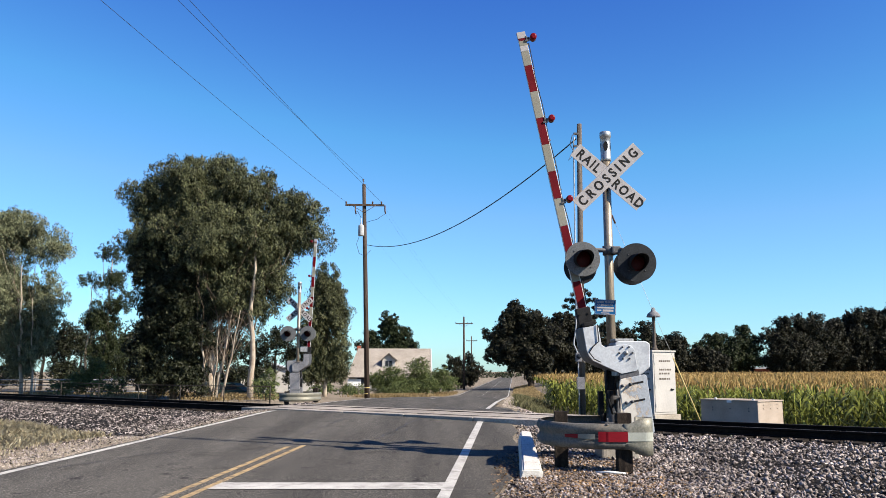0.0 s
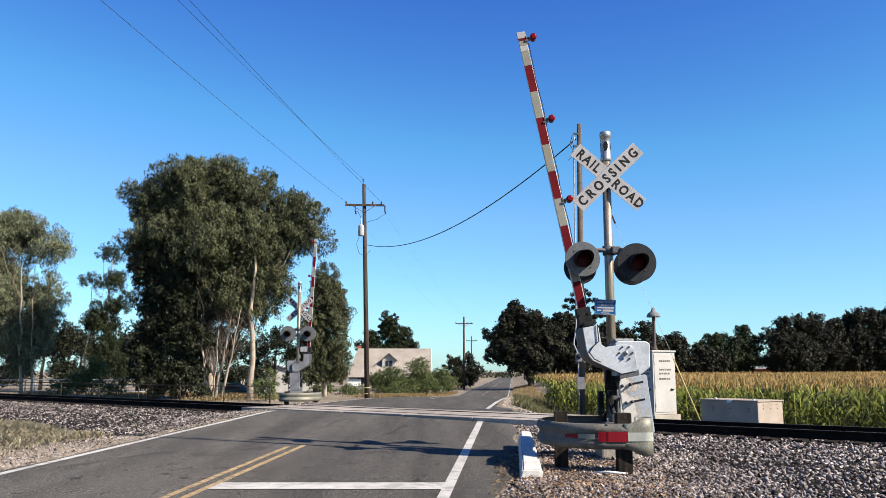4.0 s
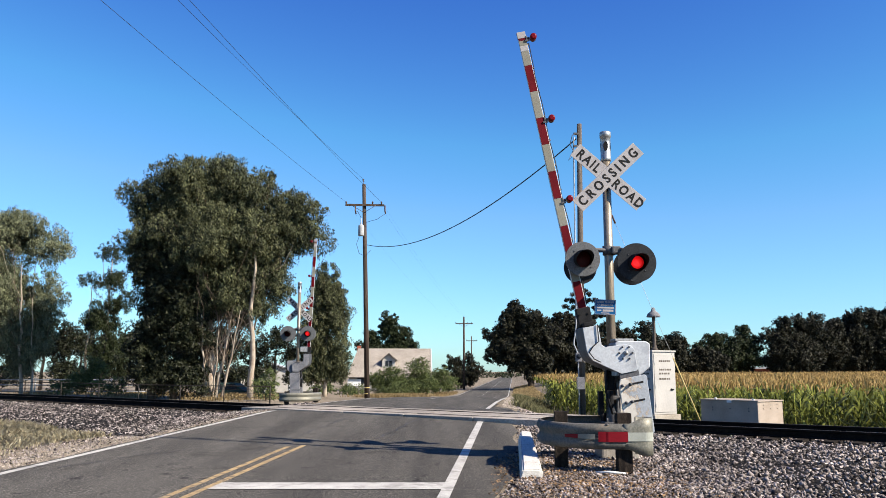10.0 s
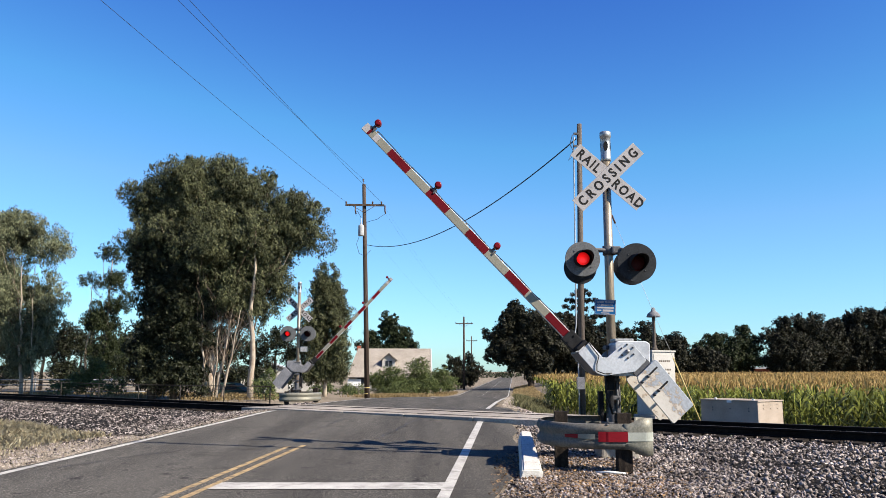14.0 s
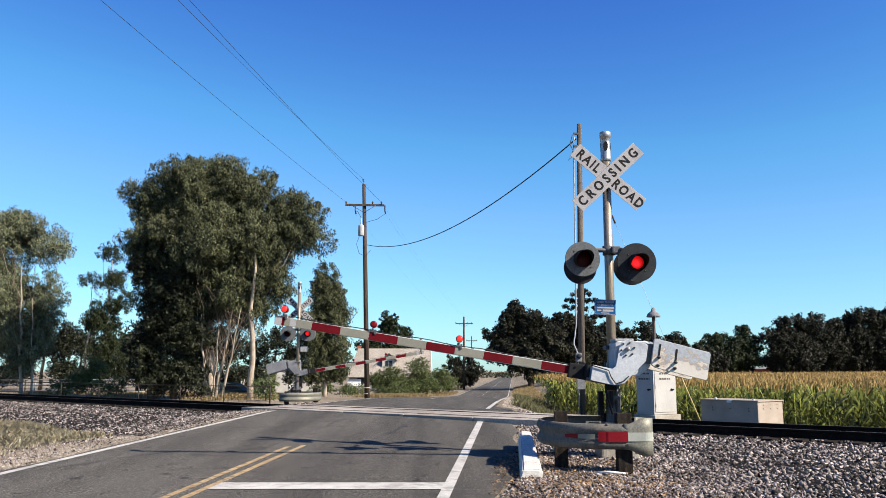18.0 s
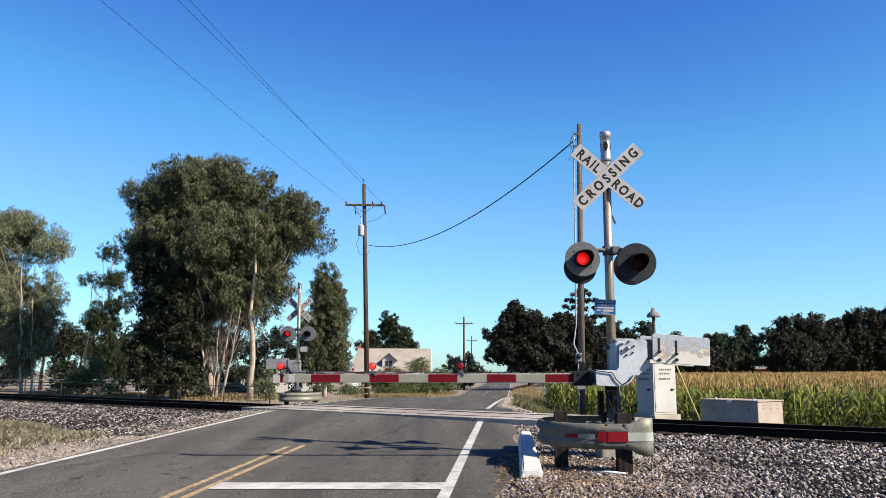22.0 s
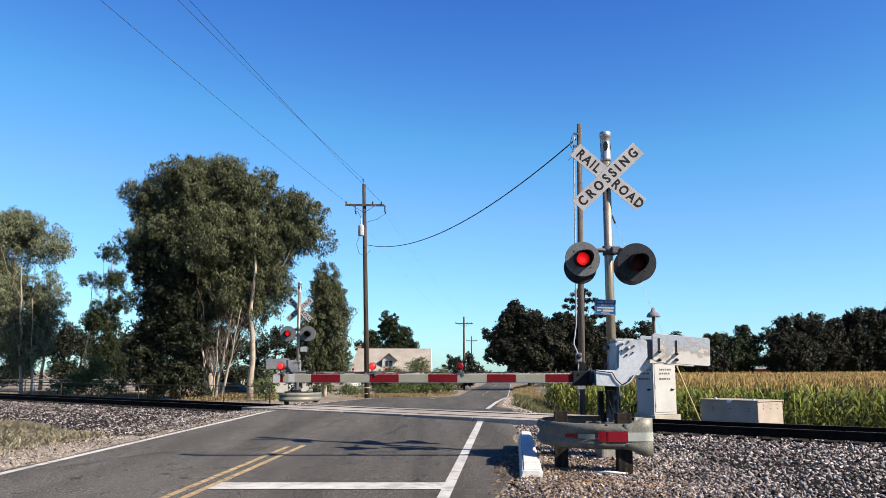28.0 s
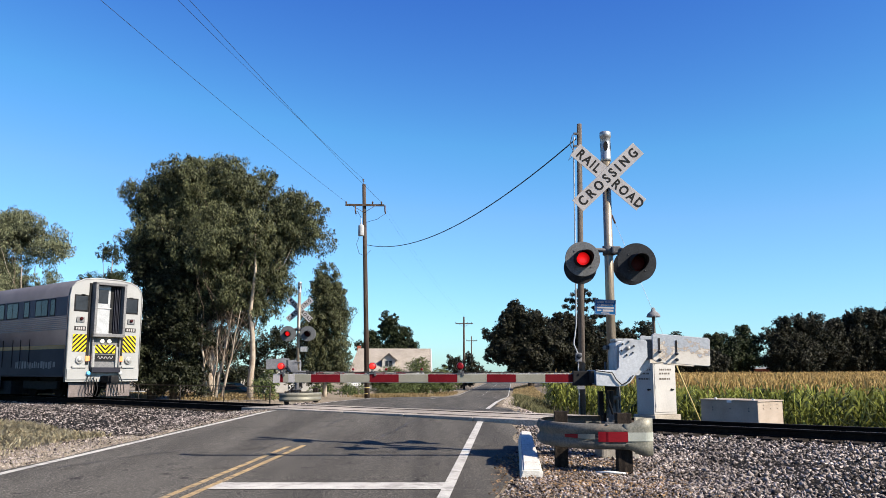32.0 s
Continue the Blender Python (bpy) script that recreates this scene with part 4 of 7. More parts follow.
    for x in (-0.05, -0.28):
        part("bolt", add_lathe(bmesh.new(), [(0.02, 0), (0.02, 0.012), (0, 0.014)], 8, pose(x, -1.035, 0.69)), M_DARKSTEEL, g)
    return g


build_guard(pose(2.43, 12.0, -0.314), "bent corrugated steel guard rail round a signal, on wooden posts")
build_guard(pose(-5.84, 32.5, -0.44, 0, 0, 180), "bent corrugated steel guard rail round the distant signal", M_WBEAM_END)


def build_kerb():
    bm = bmesh.new()
    rows = []
    for k in range(9):
        u = k / 8
        y = 10.72 + 3.6 * u
        x = 1.13 + 0.28 * u
        z = PLAN * float(ground_z(np.array(x / PLAN), np.array(y / PLAN))) - 0.03 + 0.10 * u
        wb, wt, h = 0.155 - 0.03 * u, 0.115 - 0.03 * u, 0.20 if k else 0.15
        rows.append([bm.verts.new((x + dx, y, z + dz)) for dx, dz in ((-wb, -0.06), (-wb, 0.05), (-wt, h), (wt, h), (wb, 0.05), (wb, -0.06))])
    for a, b in zip(rows, rows[1:]):
        for k in range(5):
            bm.faces.new((a[k], b[k], b[k + 1], a[k + 1]))
    bm.faces.new(rows[0])
    bm.faces.new(rows[-1][::-1])
    bmesh.ops.recalc_face_normals(bm, faces=bm.faces)
    bmesh.ops.bevel(bm, geom=[e for e in bm.edges if len(e.link_faces) == 2 and e.calc_face_angle(0) > 0.5], offset=0.018, segments=2, affect="EDGES")
    solid("concrete_kerb", bm, M_WHITEPAINT, "white-painted chipped concrete kerb beside the road", "kerb")


build_kerb()

# ---- line-side equipment ----


def build_cabinet():
    c = thing("signal_cabinet", pose(6.13, 23.89, -0.30, 0, 0, -58), "white weathered steel signal cabinet with closed doors", "cabinet")
    # x runs along the track, -y faces the track
    part("plinth", add_box(bmesh.new(), (0, 0, 0.10), (0.82, 1.05, 0.30), None, 0.02), M_CONCRETE, c, "concrete plinth")
    body = part("body", add_box(bmesh.new(), (0, 0, 1.13), (0.66, 0.90, 1.75), None, 0.015), M_CABINET, c, "white-painted body")
    part("roof", add_box(bmesh.new(), (0, 0, 2.03), (0.72, 0.96, 0.05), None, 0.012), M_CABINET, c, "overhanging flat lid")
    for nm, m in (("door", pose(0.335, 0, 1.13, 0, 0, 90)), ("door", pose(0, -0.455, 1.13, 0, 0, 0))):
        w = 0.82 if m.translation.x > 0.1 else 0.58
        d = part(nm, add_box(bmesh.new(), (0, 0, 0), (w, 0.02, 1.62), None, 0.006), M_CABINET, c, "white flush door")
        d.matrix_basis = m
        bm = bmesh.new()
        add_box(bm, (w * 0.34, -0.03, -0.18), (0.10, 0.03, 0.03), None, 0.006)
        add_lathe(bm, [(0.03, 0), (0.03, 0.03), (0, 0.03)], 10, pose(w * 0.34 - 0.04, -0.012, -0.18, 90))
        part("handle", bm, M_BLACK, d, "black latch handle")
        for zz in (0.55, -0.1, -0.62):
            part("hinge", add_box(bmesh.new(), (-w / 2 + 0.02, -0.014, zz), (0.03, 0.012, 0.09), None, 0.003), M_GALV, d)
        rng = random.Random(3)
        for k, zz in enumerate((0.62, 0.52, 0.38, 0.27, 0.12)):
            x = -0.22
            while x < 0.2 and k != 1:
                b = rng.uniform(0.03, 0.09)
                part("lettering_bar", add_box(bmesh.new(), (x + b / 2, -0.012, zz), (b, 0.003, 0.05)), M_POLE2, d)
                x += b + 0.025
    vent = part("vent_pipe", add_lathe(bmesh.new(), [(0.10, 2.05), (0.10, 2.10), (0.06, 2.14), (0.05, 2.25), (0.042, 2.9), (0.05, 2.92), (0.05, 2.98), (0.042, 3.0), (0.042, 3.05)], 14), M_POLE2, c, "brown vent pipe")
    part("vent_cap", add_lathe(bmesh.new(), [(0.19, 3.02), (0.20, 3.05), (0.17, 3.12), (0.07, 3.20), (0.05, 3.28), (0.0, 3.31)], 18), M_PLATE_DULL, vent, "mushroom vent cap")


def build_box():
    b = thing("trackside_box", pose(8.08, 22.6, -0.42, 0, 0, -55), "long low beige steel box with a hinged lid beside the track", "equipment box")
    body = part("body", add_box(bmesh.new(), (0, 0, 0.40), (1.78, 1.10, 0.80), None, 0.012), M_BEIGEBOX, b)
    lid = part("lid", add_box(bmesh.new(), (0, 0, 0.815), (1.83, 1.15, 0.035), None, 0.01), M_BEIGEBOX, b, "flat beige lid")
    for x in (-0.45, 0.72):
        part("lid_lug", add_box(bmesh.new(), (x, -0.48, 0.85), (0.06, 0.04, 0.05), None, 0.01), M_TRIM, lid)
    part("hasp", add_box(bmesh.new(), (0.05, -0.58, 0.79), (0.14, 0.02, 0.07), None, 0.006), M_TRIM, body)
    for x, z in ((-0.5, 0.62), (-0.5, 0.55), (0.05, 0.60), (0.62, 0.62), (0.62, 0.55)):
        part("bolt", add_lathe(bmesh.new(), [(0.018, 0), (0.018, 0.012), (0, 0.014)], 8, pose(x, -0.55, z, 90)), M_DARKSTEEL, body)
    for y in (-0.3, 0.0, 0.3):
        for z in (0.72, 0.62):
            part("bolt", add_lathe(bmesh.new(), [(0.014, 0), (0.014, 0.012), (0, 0.014)], 8, pose(0.89, y, z, 0, 90)), M_BARK, body)


build_cabinet()
build_box()


def cable(name, a, b, sag, r, parent, n=24, material=None, label=""):
    a, b = Vector(a), Vector(b)
    pts = [a.lerp(b, k / n) - Vector((0, 0, 4 * sag * (k / n) * (1 - k / n))) for k in range(n + 1)]
    return part(name, add_tube(bmesh.new(), pts, r, 6), material or M_WIRE, parent, label)


def insulator(bm, x, y, z, down=False):
    k = -1 if down else 1
    prof = [(0.03, 0), (0.05, 0.03), (0.05, 0.07), (0.03, 0.08), (0.065, 0.10), (0.06, 0.14), (0.03, 0.17), (0.0, 0.18)]
    add_lathe(bm, [(r, k * h) for r, h in (prof if not down else prof)], 10, pose(x, y, z))


def build_pole(m, label, height, arm_z, lean):
    p = thing("utility_pole", m, label, "utility pole", "utility poles")
    part("shaft", add_tube(bmesh.new(), [(0, 0, -0.3), (lean * 0.5, 0, height / 2), (lean, 0, height)], [0.17, 0.145, 0.115], 14), M_POLE, p, "dark brown wooden shaft")
    ax = lean * arm_z / height
    arm = part("crossarm", add_box(bmesh.new(), (ax + 0.04, -0.16, arm_z), (2.5, 0.11, 0.13), pose(0, 0, 0, 0, 0, 4), 0.008), M_POLE, p, "dark wooden crossarm")
    for s in (-1, 1):
        part("brace", add_tube(bmesh.new(), [(ax + s * 0.75, -0.2, arm_z - 0.04), (ax, -0.15, arm_z - 0.48)], 0.018, 6), M_DARKSTEEL, p, "thin steel brace")
    for x in (-1.15, 0.55, 1.12):
        bm = bmesh.new()
        insulator(bm, ax + x, -0.18, arm_z + 0.07)
        part("insulator", bm, M_INSUL, p, "brown porcelain insulator")
    return p


def build_poles():
    p = build_pole(pose(-4.73, 52, -0.6), "tall dark wooden utility pole with crossarm and transformer", 13.75, 12.35, -0.40)
    bm = bmesh.new()
    insulator(bm, -0.45, 0, 13.95)
    add_tube(bm, [(-0.45, 0.05, 13.5), (-0.45, 0.0, 13.98)], 0.02, 6)
    part("insulator", bm, M_INSUL, p, "pole-top insulator")
    part("transformer", add_lathe(bmesh.new(), [(0.0, 10.32), (0.17, 10.33), (0.19, 10.4), (0.19, 10.95), (0.17, 11.02), (0.06, 11.08), (0.06, 11.2), (0.03, 11.22), (0.03, 11.5), (0, 11.52)], 18, pose(-0.52, -0.22, 0)), M_GREYCAN, p, "light grey transformer can")
    for x in (-0.9, 1.0):
        part("fuse_cutout", add_tube(bmesh.new(), [(x, -0.3, 12.3), (x, -0.3, 11.95), (x + 0.05, -0.3, 11.75)], 0.045, 8), M_INSUL, p, "dark fuse cutout")
    for pts in ([(-0.52, -0.3, 11.5), (-0.75, -0.3, 11.9), (-0.9, -0.3, 11.95)], [(-0.6, -0.25, 10.4), (-0.8, -0.25, 9.8), (-0.62, -0.25, 9.2), (-0.25, -0.2, 9.0), (0.1, -0.15, 9.4)], [(1.0, -0.3, 11.75), (0.5, -0.3, 11.4), (-0.2, -0.3, 11.2)]):
        part("jumper_cable", add_tube(bmesh.new(), pts, 0.014, 5), M_WIRE, p, "thin loop of cable")
    for z in (0.35, 0.72):
        part("marker_band", add_tube(bmesh.new(), [(-0.03, 0, z), (-0.03, 0, z + 0.05)], 0.172, 14), M_YELLOWGUARD, p, "thin tan marker band")
    # wires overhead towards the viewer
    w = thing("overhead_wires", pose(-4.73, 52, -0.6), "thin dark overhead power lines between poles", "power line")
    for a, b, sag in (((-1.52, -0.18, 12.55), (-7.81, -52, 12.75), 0.35), ((-0.45, 0, 14.1), (-7.4, -52, 14.3), 0.35), ((0.75, -0.18, 12.55), (-5.05, -52, 12.75), 0.35)):
        cable("wire", a, b, sag, 0.0075, w, 30)
    for a, b in (((0.75, -0.18, 12.55), (8.6, 66, 8.9)), ((-0.45, 0, 14.1), (7.2, 66, 9.9)), ((-1.52, -0.18, 12.55), (5.8, 66, 8.9))):
        cable("wire", a, b, 0.6, 0.0025, w, 24)
    q = thing("service_pole", pose(4.17, 25.0, -0.32), "slim grey wooden service pole with meter boxes", "utility pole", "utility poles")
    part("shaft", add_tube(bmesh.new(), [(0, 0, -0.3), (0.06, 0, 4.5), (0.13, 0, 9.2)], [0.105, 0.095, 0.075], 12), M_POLE2, q, "grey weathered wooden shaft")
    part("conduit", add_tube(bmesh.new(), [(-0.10, -0.13, 0.1), (-0.10, -0.13, 2.0), (-0.22, -0.10, 2.3), (-0.13, -0.1, 2.9), (-0.08, -0.1, 8.6), (-0.05, -0.12, 8.75)], 0.02, 8), M_GREYCAN, q, "pale conduit up the pole")
    meter = part("meter_box", add_box(bmesh.new(), (-0.10, -0.20, 1.90), (0.17, 0.13, 0.26), None, 0.012), M_PLATE_DULL, q, "grey meter box")
    part("meter", add_lathe(bmesh.new(), [(0.075, 0), (0.075, 0.06), (0.05, 0.08), (0, 0.085)], 14, pose(-0.10, -0.27, 1.93, 90)), M_WINDOW, meter, "round glass meter")
    part("switch_box", add_box(bmesh.new(), (-0.06, -0.2, 1.13), (0.22, 0.13, 0.36), None, 0.01), M_PLATE_DULL, q, "small grey switch box")
    bm = bmesh.new()
    add_tube(bm, [(0.1, -0.1, 8.85), (-0.12, -0.15, 8.8), (-0.2, -0.15, 8.5), (-0.05, -0.12, 8.2), (-0.25, -0.1, 8.0), (-0.1, -0.1, 8.3)], 0.014, 6)
    for z in (8.85, 8.45, 8.1):
        add_box(bm, (-0.02, -0.12, z), (0.12, 0.06, 0.07), None, 0.01)
    part("wire_clamps", bm, M_DARKSTEEL, q, "clamps and loose wire ends")
    g = thing("guy_wire", pose(4.28, 25.0, 8.4), "thin steel guy wire with a yellow guard near the ground", "guy wire")
    foot = Vector((2.55, -3.1, -8.75))
    part("wire", add_tube(bmesh.new(), [(0, 0, 0), foot], 0.005, 6), M_GALV, g)
    part("guard_sleeve", add_tube(bmesh.new(), [foot * 0.785, foot * 0.995], 0.019, 8), M_YELLOWGUARD, g, "yellow plastic guard")
    part("turnbuckle", add_tube(bmesh.new(), [foot * 0.30, foot * 0.33], 0.03, 8), M_INSUL, g, "brown strain insulator")
    s = thing("service_cable", pose(-4.73, 52, 8.4), "black twisted service cable sagging between two poles", "cable")
    cable("strand", (-0.1, -0.2, 0.75), (8.92, -27.0, 0.0), 1.2, 0.02, s, 40)
    for x, y, h, s_ in ((3.0, 118, 10.4, 0.0), (6.4, 185, 10.4, 0.0)):
        build_pole(pose(x, y, -1.5), "distant dark wooden utility pole with one crossarm", h, h - 1.0, 0.0)


build_poles()

# ---- plants ----


def leaf_tufts(rng, centers, heart, radii, per, size, aspect, droop):
    """Leaf blades (slim triangles) in tufts round the centres, turned outward from the heart of their clump; drooping where droop is near 1."""
    c, r, h = np.repeat(centers, per, axis=0), np.repeat(radii, per), np.repeat(heart, per, axis=0)
    n = len(c)
    d = rng.normal(size=(n, 3))
    d *= (r * rng.uniform(0.05, 1, n) ** 0.45 / np.linalg.norm(d, axis=1))[:, None]
    p = c + d
    p[:, 2] -= 0.3 * droop * r * rng.uniform(0, 1, n)
    way = rng.normal(size=(n, 3))
    way[:, 2] = way[:, 2] * (1 - droop) - droop * 1.6
    way /= np.linalg.norm(way, axis=1)[:, None]
    out = p - h
    out /= np.linalg.norm(out, axis=1)[:, None] + 1e-6
    side = np.cross(way, out + 0.75 * rng.normal(size=(n, 3)) + np.array([0, 0, 0.3]))
    side /= np.linalg.norm(side, axis=1)[:, None]
    ln = size * rng.uniform(0.6, 1.35, n)
    w = side * (ln * aspect * 0.62)[:, None]
    v = np.stack([p - way * ln[:, None] * 0.5 + w * 0.8, p - w, p + way * ln[:, None] * 0.5], 1).reshape(-1, 3)
    return v, np.arange(3 * n).reshape(-1, 3)


def lumps(p, scale, seed):
    """A smooth random field, from -1 to 1, that thins the foliage into tufts and gaps."""
    r = np.random.default_rng(seed)
    out = np.zeros(len(p))
    for k in range(5):
        d = r.normal(size=3)
        d *= (1.0 + 0.35 * k) / scale / np.linalg.norm(d)
        out += np.sin(p @ d * 6.283 + r.uniform(0, 6.283)) / 5 * 1.7
    return out


def branch_out(bm, rng, a, b, r0, r1, wob=0.12, n=6, seg=8):
    a, b = Vector(a), Vector(b)
    L = (b - a).length
    pts = []
    for k in range(n + 1):
        u = k / n
        j = Vector([rng.normal() for _ in range(3)]) * wob * L * 0.25 * math.sin(math.pi * min(u * 1.0, 1)) if 0 < k < n else Vector((0, 0, 0))
        pts.append(a.lerp(b, u) + j)
    add_tube(bm, pts, [r0 + (r1 - r0) * k / n for k in range(n + 1)], seg)
    return pts


CROWNS = []


def build_tree(x, y, clumps, trunks, label, category, leaf, bark, tufts=15, per=40, reach=0.34, size=0.16, aspect=0.3, droop=0.7, seed=1, pieces=1, group="", squash=0.85, limbs=True, sway=0.0, gaps=-0.6, limb_share=0.3):
    """clumps: (dx, dy, z, radius) over the foot; trunks: (dx0, dx1, dy1, height, radius). Limbs run from the trunks into the clumps."""
    rng = np.random.default_rng(seed)
    z0 = float(ground_z(np.array(float(x)), np.array(float(y))))
    t = thing("tree", pose(x, y, z0), label, category, group)
    for k, (dx0, dx1, dy1, h, r) in enumerate(trunks):
        bm = bmesh.new()
        pts = branch_out(bm, rng, (dx0, 0, -0.3), (dx1, dy1, h), r, r * 0.15, 0.035, 8, 10)
        trunk = part("trunk", bm, bark, t)
        if limbs:
            for c in clumps[k::len(trunks)]:
                u = rng.uniform(0.35, 0.85)
                p = pts[int(u * 8)]
                if p.z < c[2] and rng.uniform() < limb_share:
                    bm = bmesh.new()
                    branch_out(bm, rng, p, (c[0], c[1], c[2]), r * 0.24 * (1.1 - u), 0.012, 0.15, 5, 6)
                    part("limb", bm, bark if rng.uniform() < 0.25 else M_LIMB, trunk)
    for g in (clumps[i::pieces] for i in range(pieces)):
        g = np.asarray(g, float)
        # tufts stand thickest towards the outside of each clump
        n = np.maximum(4, (tufts * g[:, 3] ** 2).astype(int))
        h, r = np.repeat(g[:, :3], n, axis=0), np.repeat(g[:, 3], n)
        d = rng.normal(size=(len(h), 3))
        d *= (r * rng.uniform(0.15, 1, len(h)) ** 0.4 / np.linalg.norm(d, axis=1))[:, None]
        d[:, 2] *= squash
        c = h + d
        keep = lumps(c, 1.4 * reach / 0.34, seed) + rng.normal(size=len(c)) * 0.25 > gaps
        v, f = leaf_tufts(rng, c[keep], h[keep], r[keep] * rng.uniform(0.22, 0.42, keep.sum()), per, size, aspect, droop)
        crown = part("crown", raw_mesh("crown", v, f, leaf), None, t)
        if sway:
            CROWNS.append((crown, sway, float(rng.uniform(0, 6.28))))
    return t


def masses(rng, ovals, rmin, rmax, depth, fullness=1.0):
    """Clumps filling a crown made of rounded masses: ovals of (x, z, half width, half height); depth: how far they reach to and fro, as a share of the half width."""
    out = []
    for x, z, a, b in ovals:
        r0 = (rmin + rmax) / 2
        for _ in range(max(3, int(fullness * 2.2 * a * b * max(a * depth, r0) / r0 ** 3))):
            d = rng.normal(size=3)
            d *= rng.uniform(0.05, 1) ** 0.4 / np.linalg.norm(d)
            r = rng.uniform(rmin, rmax)
            k = np.array([max(a - r * 0.55, 0.1), max(a * depth - r * 0.5, 0.1), max(b - r * 0.55, 0.1)])
            p = d * k
            out.append((x + p[0], p[1], z + p[2], r))
    rng.shuffle(out)
    return [tuple(p) for p in out]


def build_trees():
    rng = np.random.default_rng(11)
    gum = dict(leaf=M_EUCLEAF, bark=M_BARK, category="tree", group="eucalyptus trees", size=0.165, aspect=0.34, droop=0.8, reach=0.34)
    # the great eucalyptus beyond the track
    ovals = [(-2.2, 12.1, 2.9, 2.0), (-4.0, 10.7, 2.2, 1.8), (-5.4, 11.7, 1.0, 0.8), (0.4, 11.7, 2.3, 2.1), (3.1, 11.1, 1.5, 1.7), (4.2, 9.3, 1.3, 1.1), (3.0, 9.6, 1.8, 1.5), (-4.7, 9.0, 2.0, 2.0),
             (-0.9, 8.8, 4.2, 3.0), (0.6, 6.2, 2.4, 2.4), (2.5, 7.2, 1.2, 1.3), (0.5, 4.5, 1.3, 1.4), (-1.4, 5.6, 1.9, 1.8), (1.3, 5.2, 0.9, 1.2), (4.0, 10.4, 1.2, 1.2), (3.0, 8.2, 1.2, 1.1), (2.7, 6.2, 0.9, 1.1)]
    build_tree(-11.9, 46, masses(rng, ovals, 0.7, 1.1, 0.75, 1.35), [(-1.2, -1.3, -1.2, 4.6, 0.12), (-0.75, 0.5, -0.8, 6.0, 0.13), (1.25, 1.6, -1.6, 9.6, 0.19), (-0.9, -1.4, 0.6, 11.5, 0.24), (-0.4, 0.9, -1.5, 4.8, 0.09), (-0.9, -0.2, -1.6, 3.8, 0.07)],
               "huge dense grey-green eucalyptus with several pale trunks", tufts=21, per=58, gaps=-0.8, seed=21, pieces=6, sway=0.35, **gum)
    # a dark tree set before the crown's left side to paint its shade
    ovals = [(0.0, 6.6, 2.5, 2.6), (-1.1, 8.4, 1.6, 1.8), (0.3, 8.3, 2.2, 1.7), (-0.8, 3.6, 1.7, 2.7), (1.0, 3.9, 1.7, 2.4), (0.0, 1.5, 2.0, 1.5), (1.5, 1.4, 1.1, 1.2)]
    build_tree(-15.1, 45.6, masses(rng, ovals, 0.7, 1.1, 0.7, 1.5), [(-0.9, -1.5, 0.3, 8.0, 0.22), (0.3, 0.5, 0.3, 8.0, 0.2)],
               "dense blackish-green tree added for the eucalyptus's shaded side", "tree", M_DARKLEAF, M_BARKDARK, 18, 50, 0.36, 0.19, 0.42, 0.6, 24, 2, "shade trees", sway=0.25, gaps=-0.9)
    # the eucalyptus by the fence
    ovals = [(-0.4, 9.8, 2.7, 2.4), (1.1, 10.5, 1.9, 1.5), (2.6, 9.0, 1.4, 1.5), (3.0, 6.6, 1.2, 2.2), (2.0, 4.1, 2.0, 2.1), (-0.4, 5.5, 3.2, 3.2), (1.2, 2.4, 1.8, 1.2), (-4.0, 7.0, 2.5, 4.5), (-3.5, 2.6, 2.2, 2.0)]
    pale = dict(gum, leaf=M_EUCLEAF_B)
    build_tree(-28.0, 52, masses(rng, ovals, 0.7, 1.1, 0.7, 1.4), [(-0.5, -1, -1.2, 8, 0.16), (1.6, 1.9, -1.6, 8, 0.12), (2.3, 2.5, -1.2, 6, 0.08)],
               "grey-green eucalyptus with slender trunks beside a fence", tufts=20, per=52, seed=22, pieces=3, sway=0.35, gaps=-0.7, **pale)
    ovals = [(0.2, 10.5, 1.1, 0.8), (-0.9, 8.6, 0.8, 0.8), (0.6, 8.1, 1.3, 1.2), (0.1, 5.5, 1.7, 1.7), (0.7, 2.6, 1.8, 1.9), (1.6, 6.6, 1.0, 1.2)]
    build_tree(-25.8, 62, masses(rng, ovals, 0.5, 0.85, 0.8, 1.4), [(0.2, 0.6, 0, 10.5, 0.16), (-1, -0.9, 0, 8, 0.12)],
               "dark eucalyptus with a sparse thin top", tufts=26, per=36, seed=23, pieces=2, sway=0.3, gaps=-0.45, **dict(gum, leaf=M_OAKGREEN))
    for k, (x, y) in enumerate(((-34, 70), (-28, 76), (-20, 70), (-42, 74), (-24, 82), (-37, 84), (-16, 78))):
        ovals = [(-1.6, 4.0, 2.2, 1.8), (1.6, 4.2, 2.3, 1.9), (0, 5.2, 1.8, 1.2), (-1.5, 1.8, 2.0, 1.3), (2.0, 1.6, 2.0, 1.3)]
        build_tree(x, y, masses(rng, ovals, 0.8, 1.2, 0.7, 1.3), [(0, 0.3, 0, 5, 0.18)], "low tree behind the fence, its deep shade put into blackish leaves", "tree", M_DARKLEAF, M_BARKDARK, 13, 24, 0.42, 0.26, 0.45, 0.4, 30 + k, 1, "shade trees", gaps=-0.3)
    # upright tree behind the far signal
    ovals = [(-0.1, 8.0, 1.2, 1.5), (0.4, 5.9, 1.3, 2.0), (-0.3, 4.8, 1.7, 2.2), (0.4, 2.6, 1.6, 2.0), (-0.9, 1.9, 1.4, 1.5), (0.0, 6.8, 1.3, 1.5)]
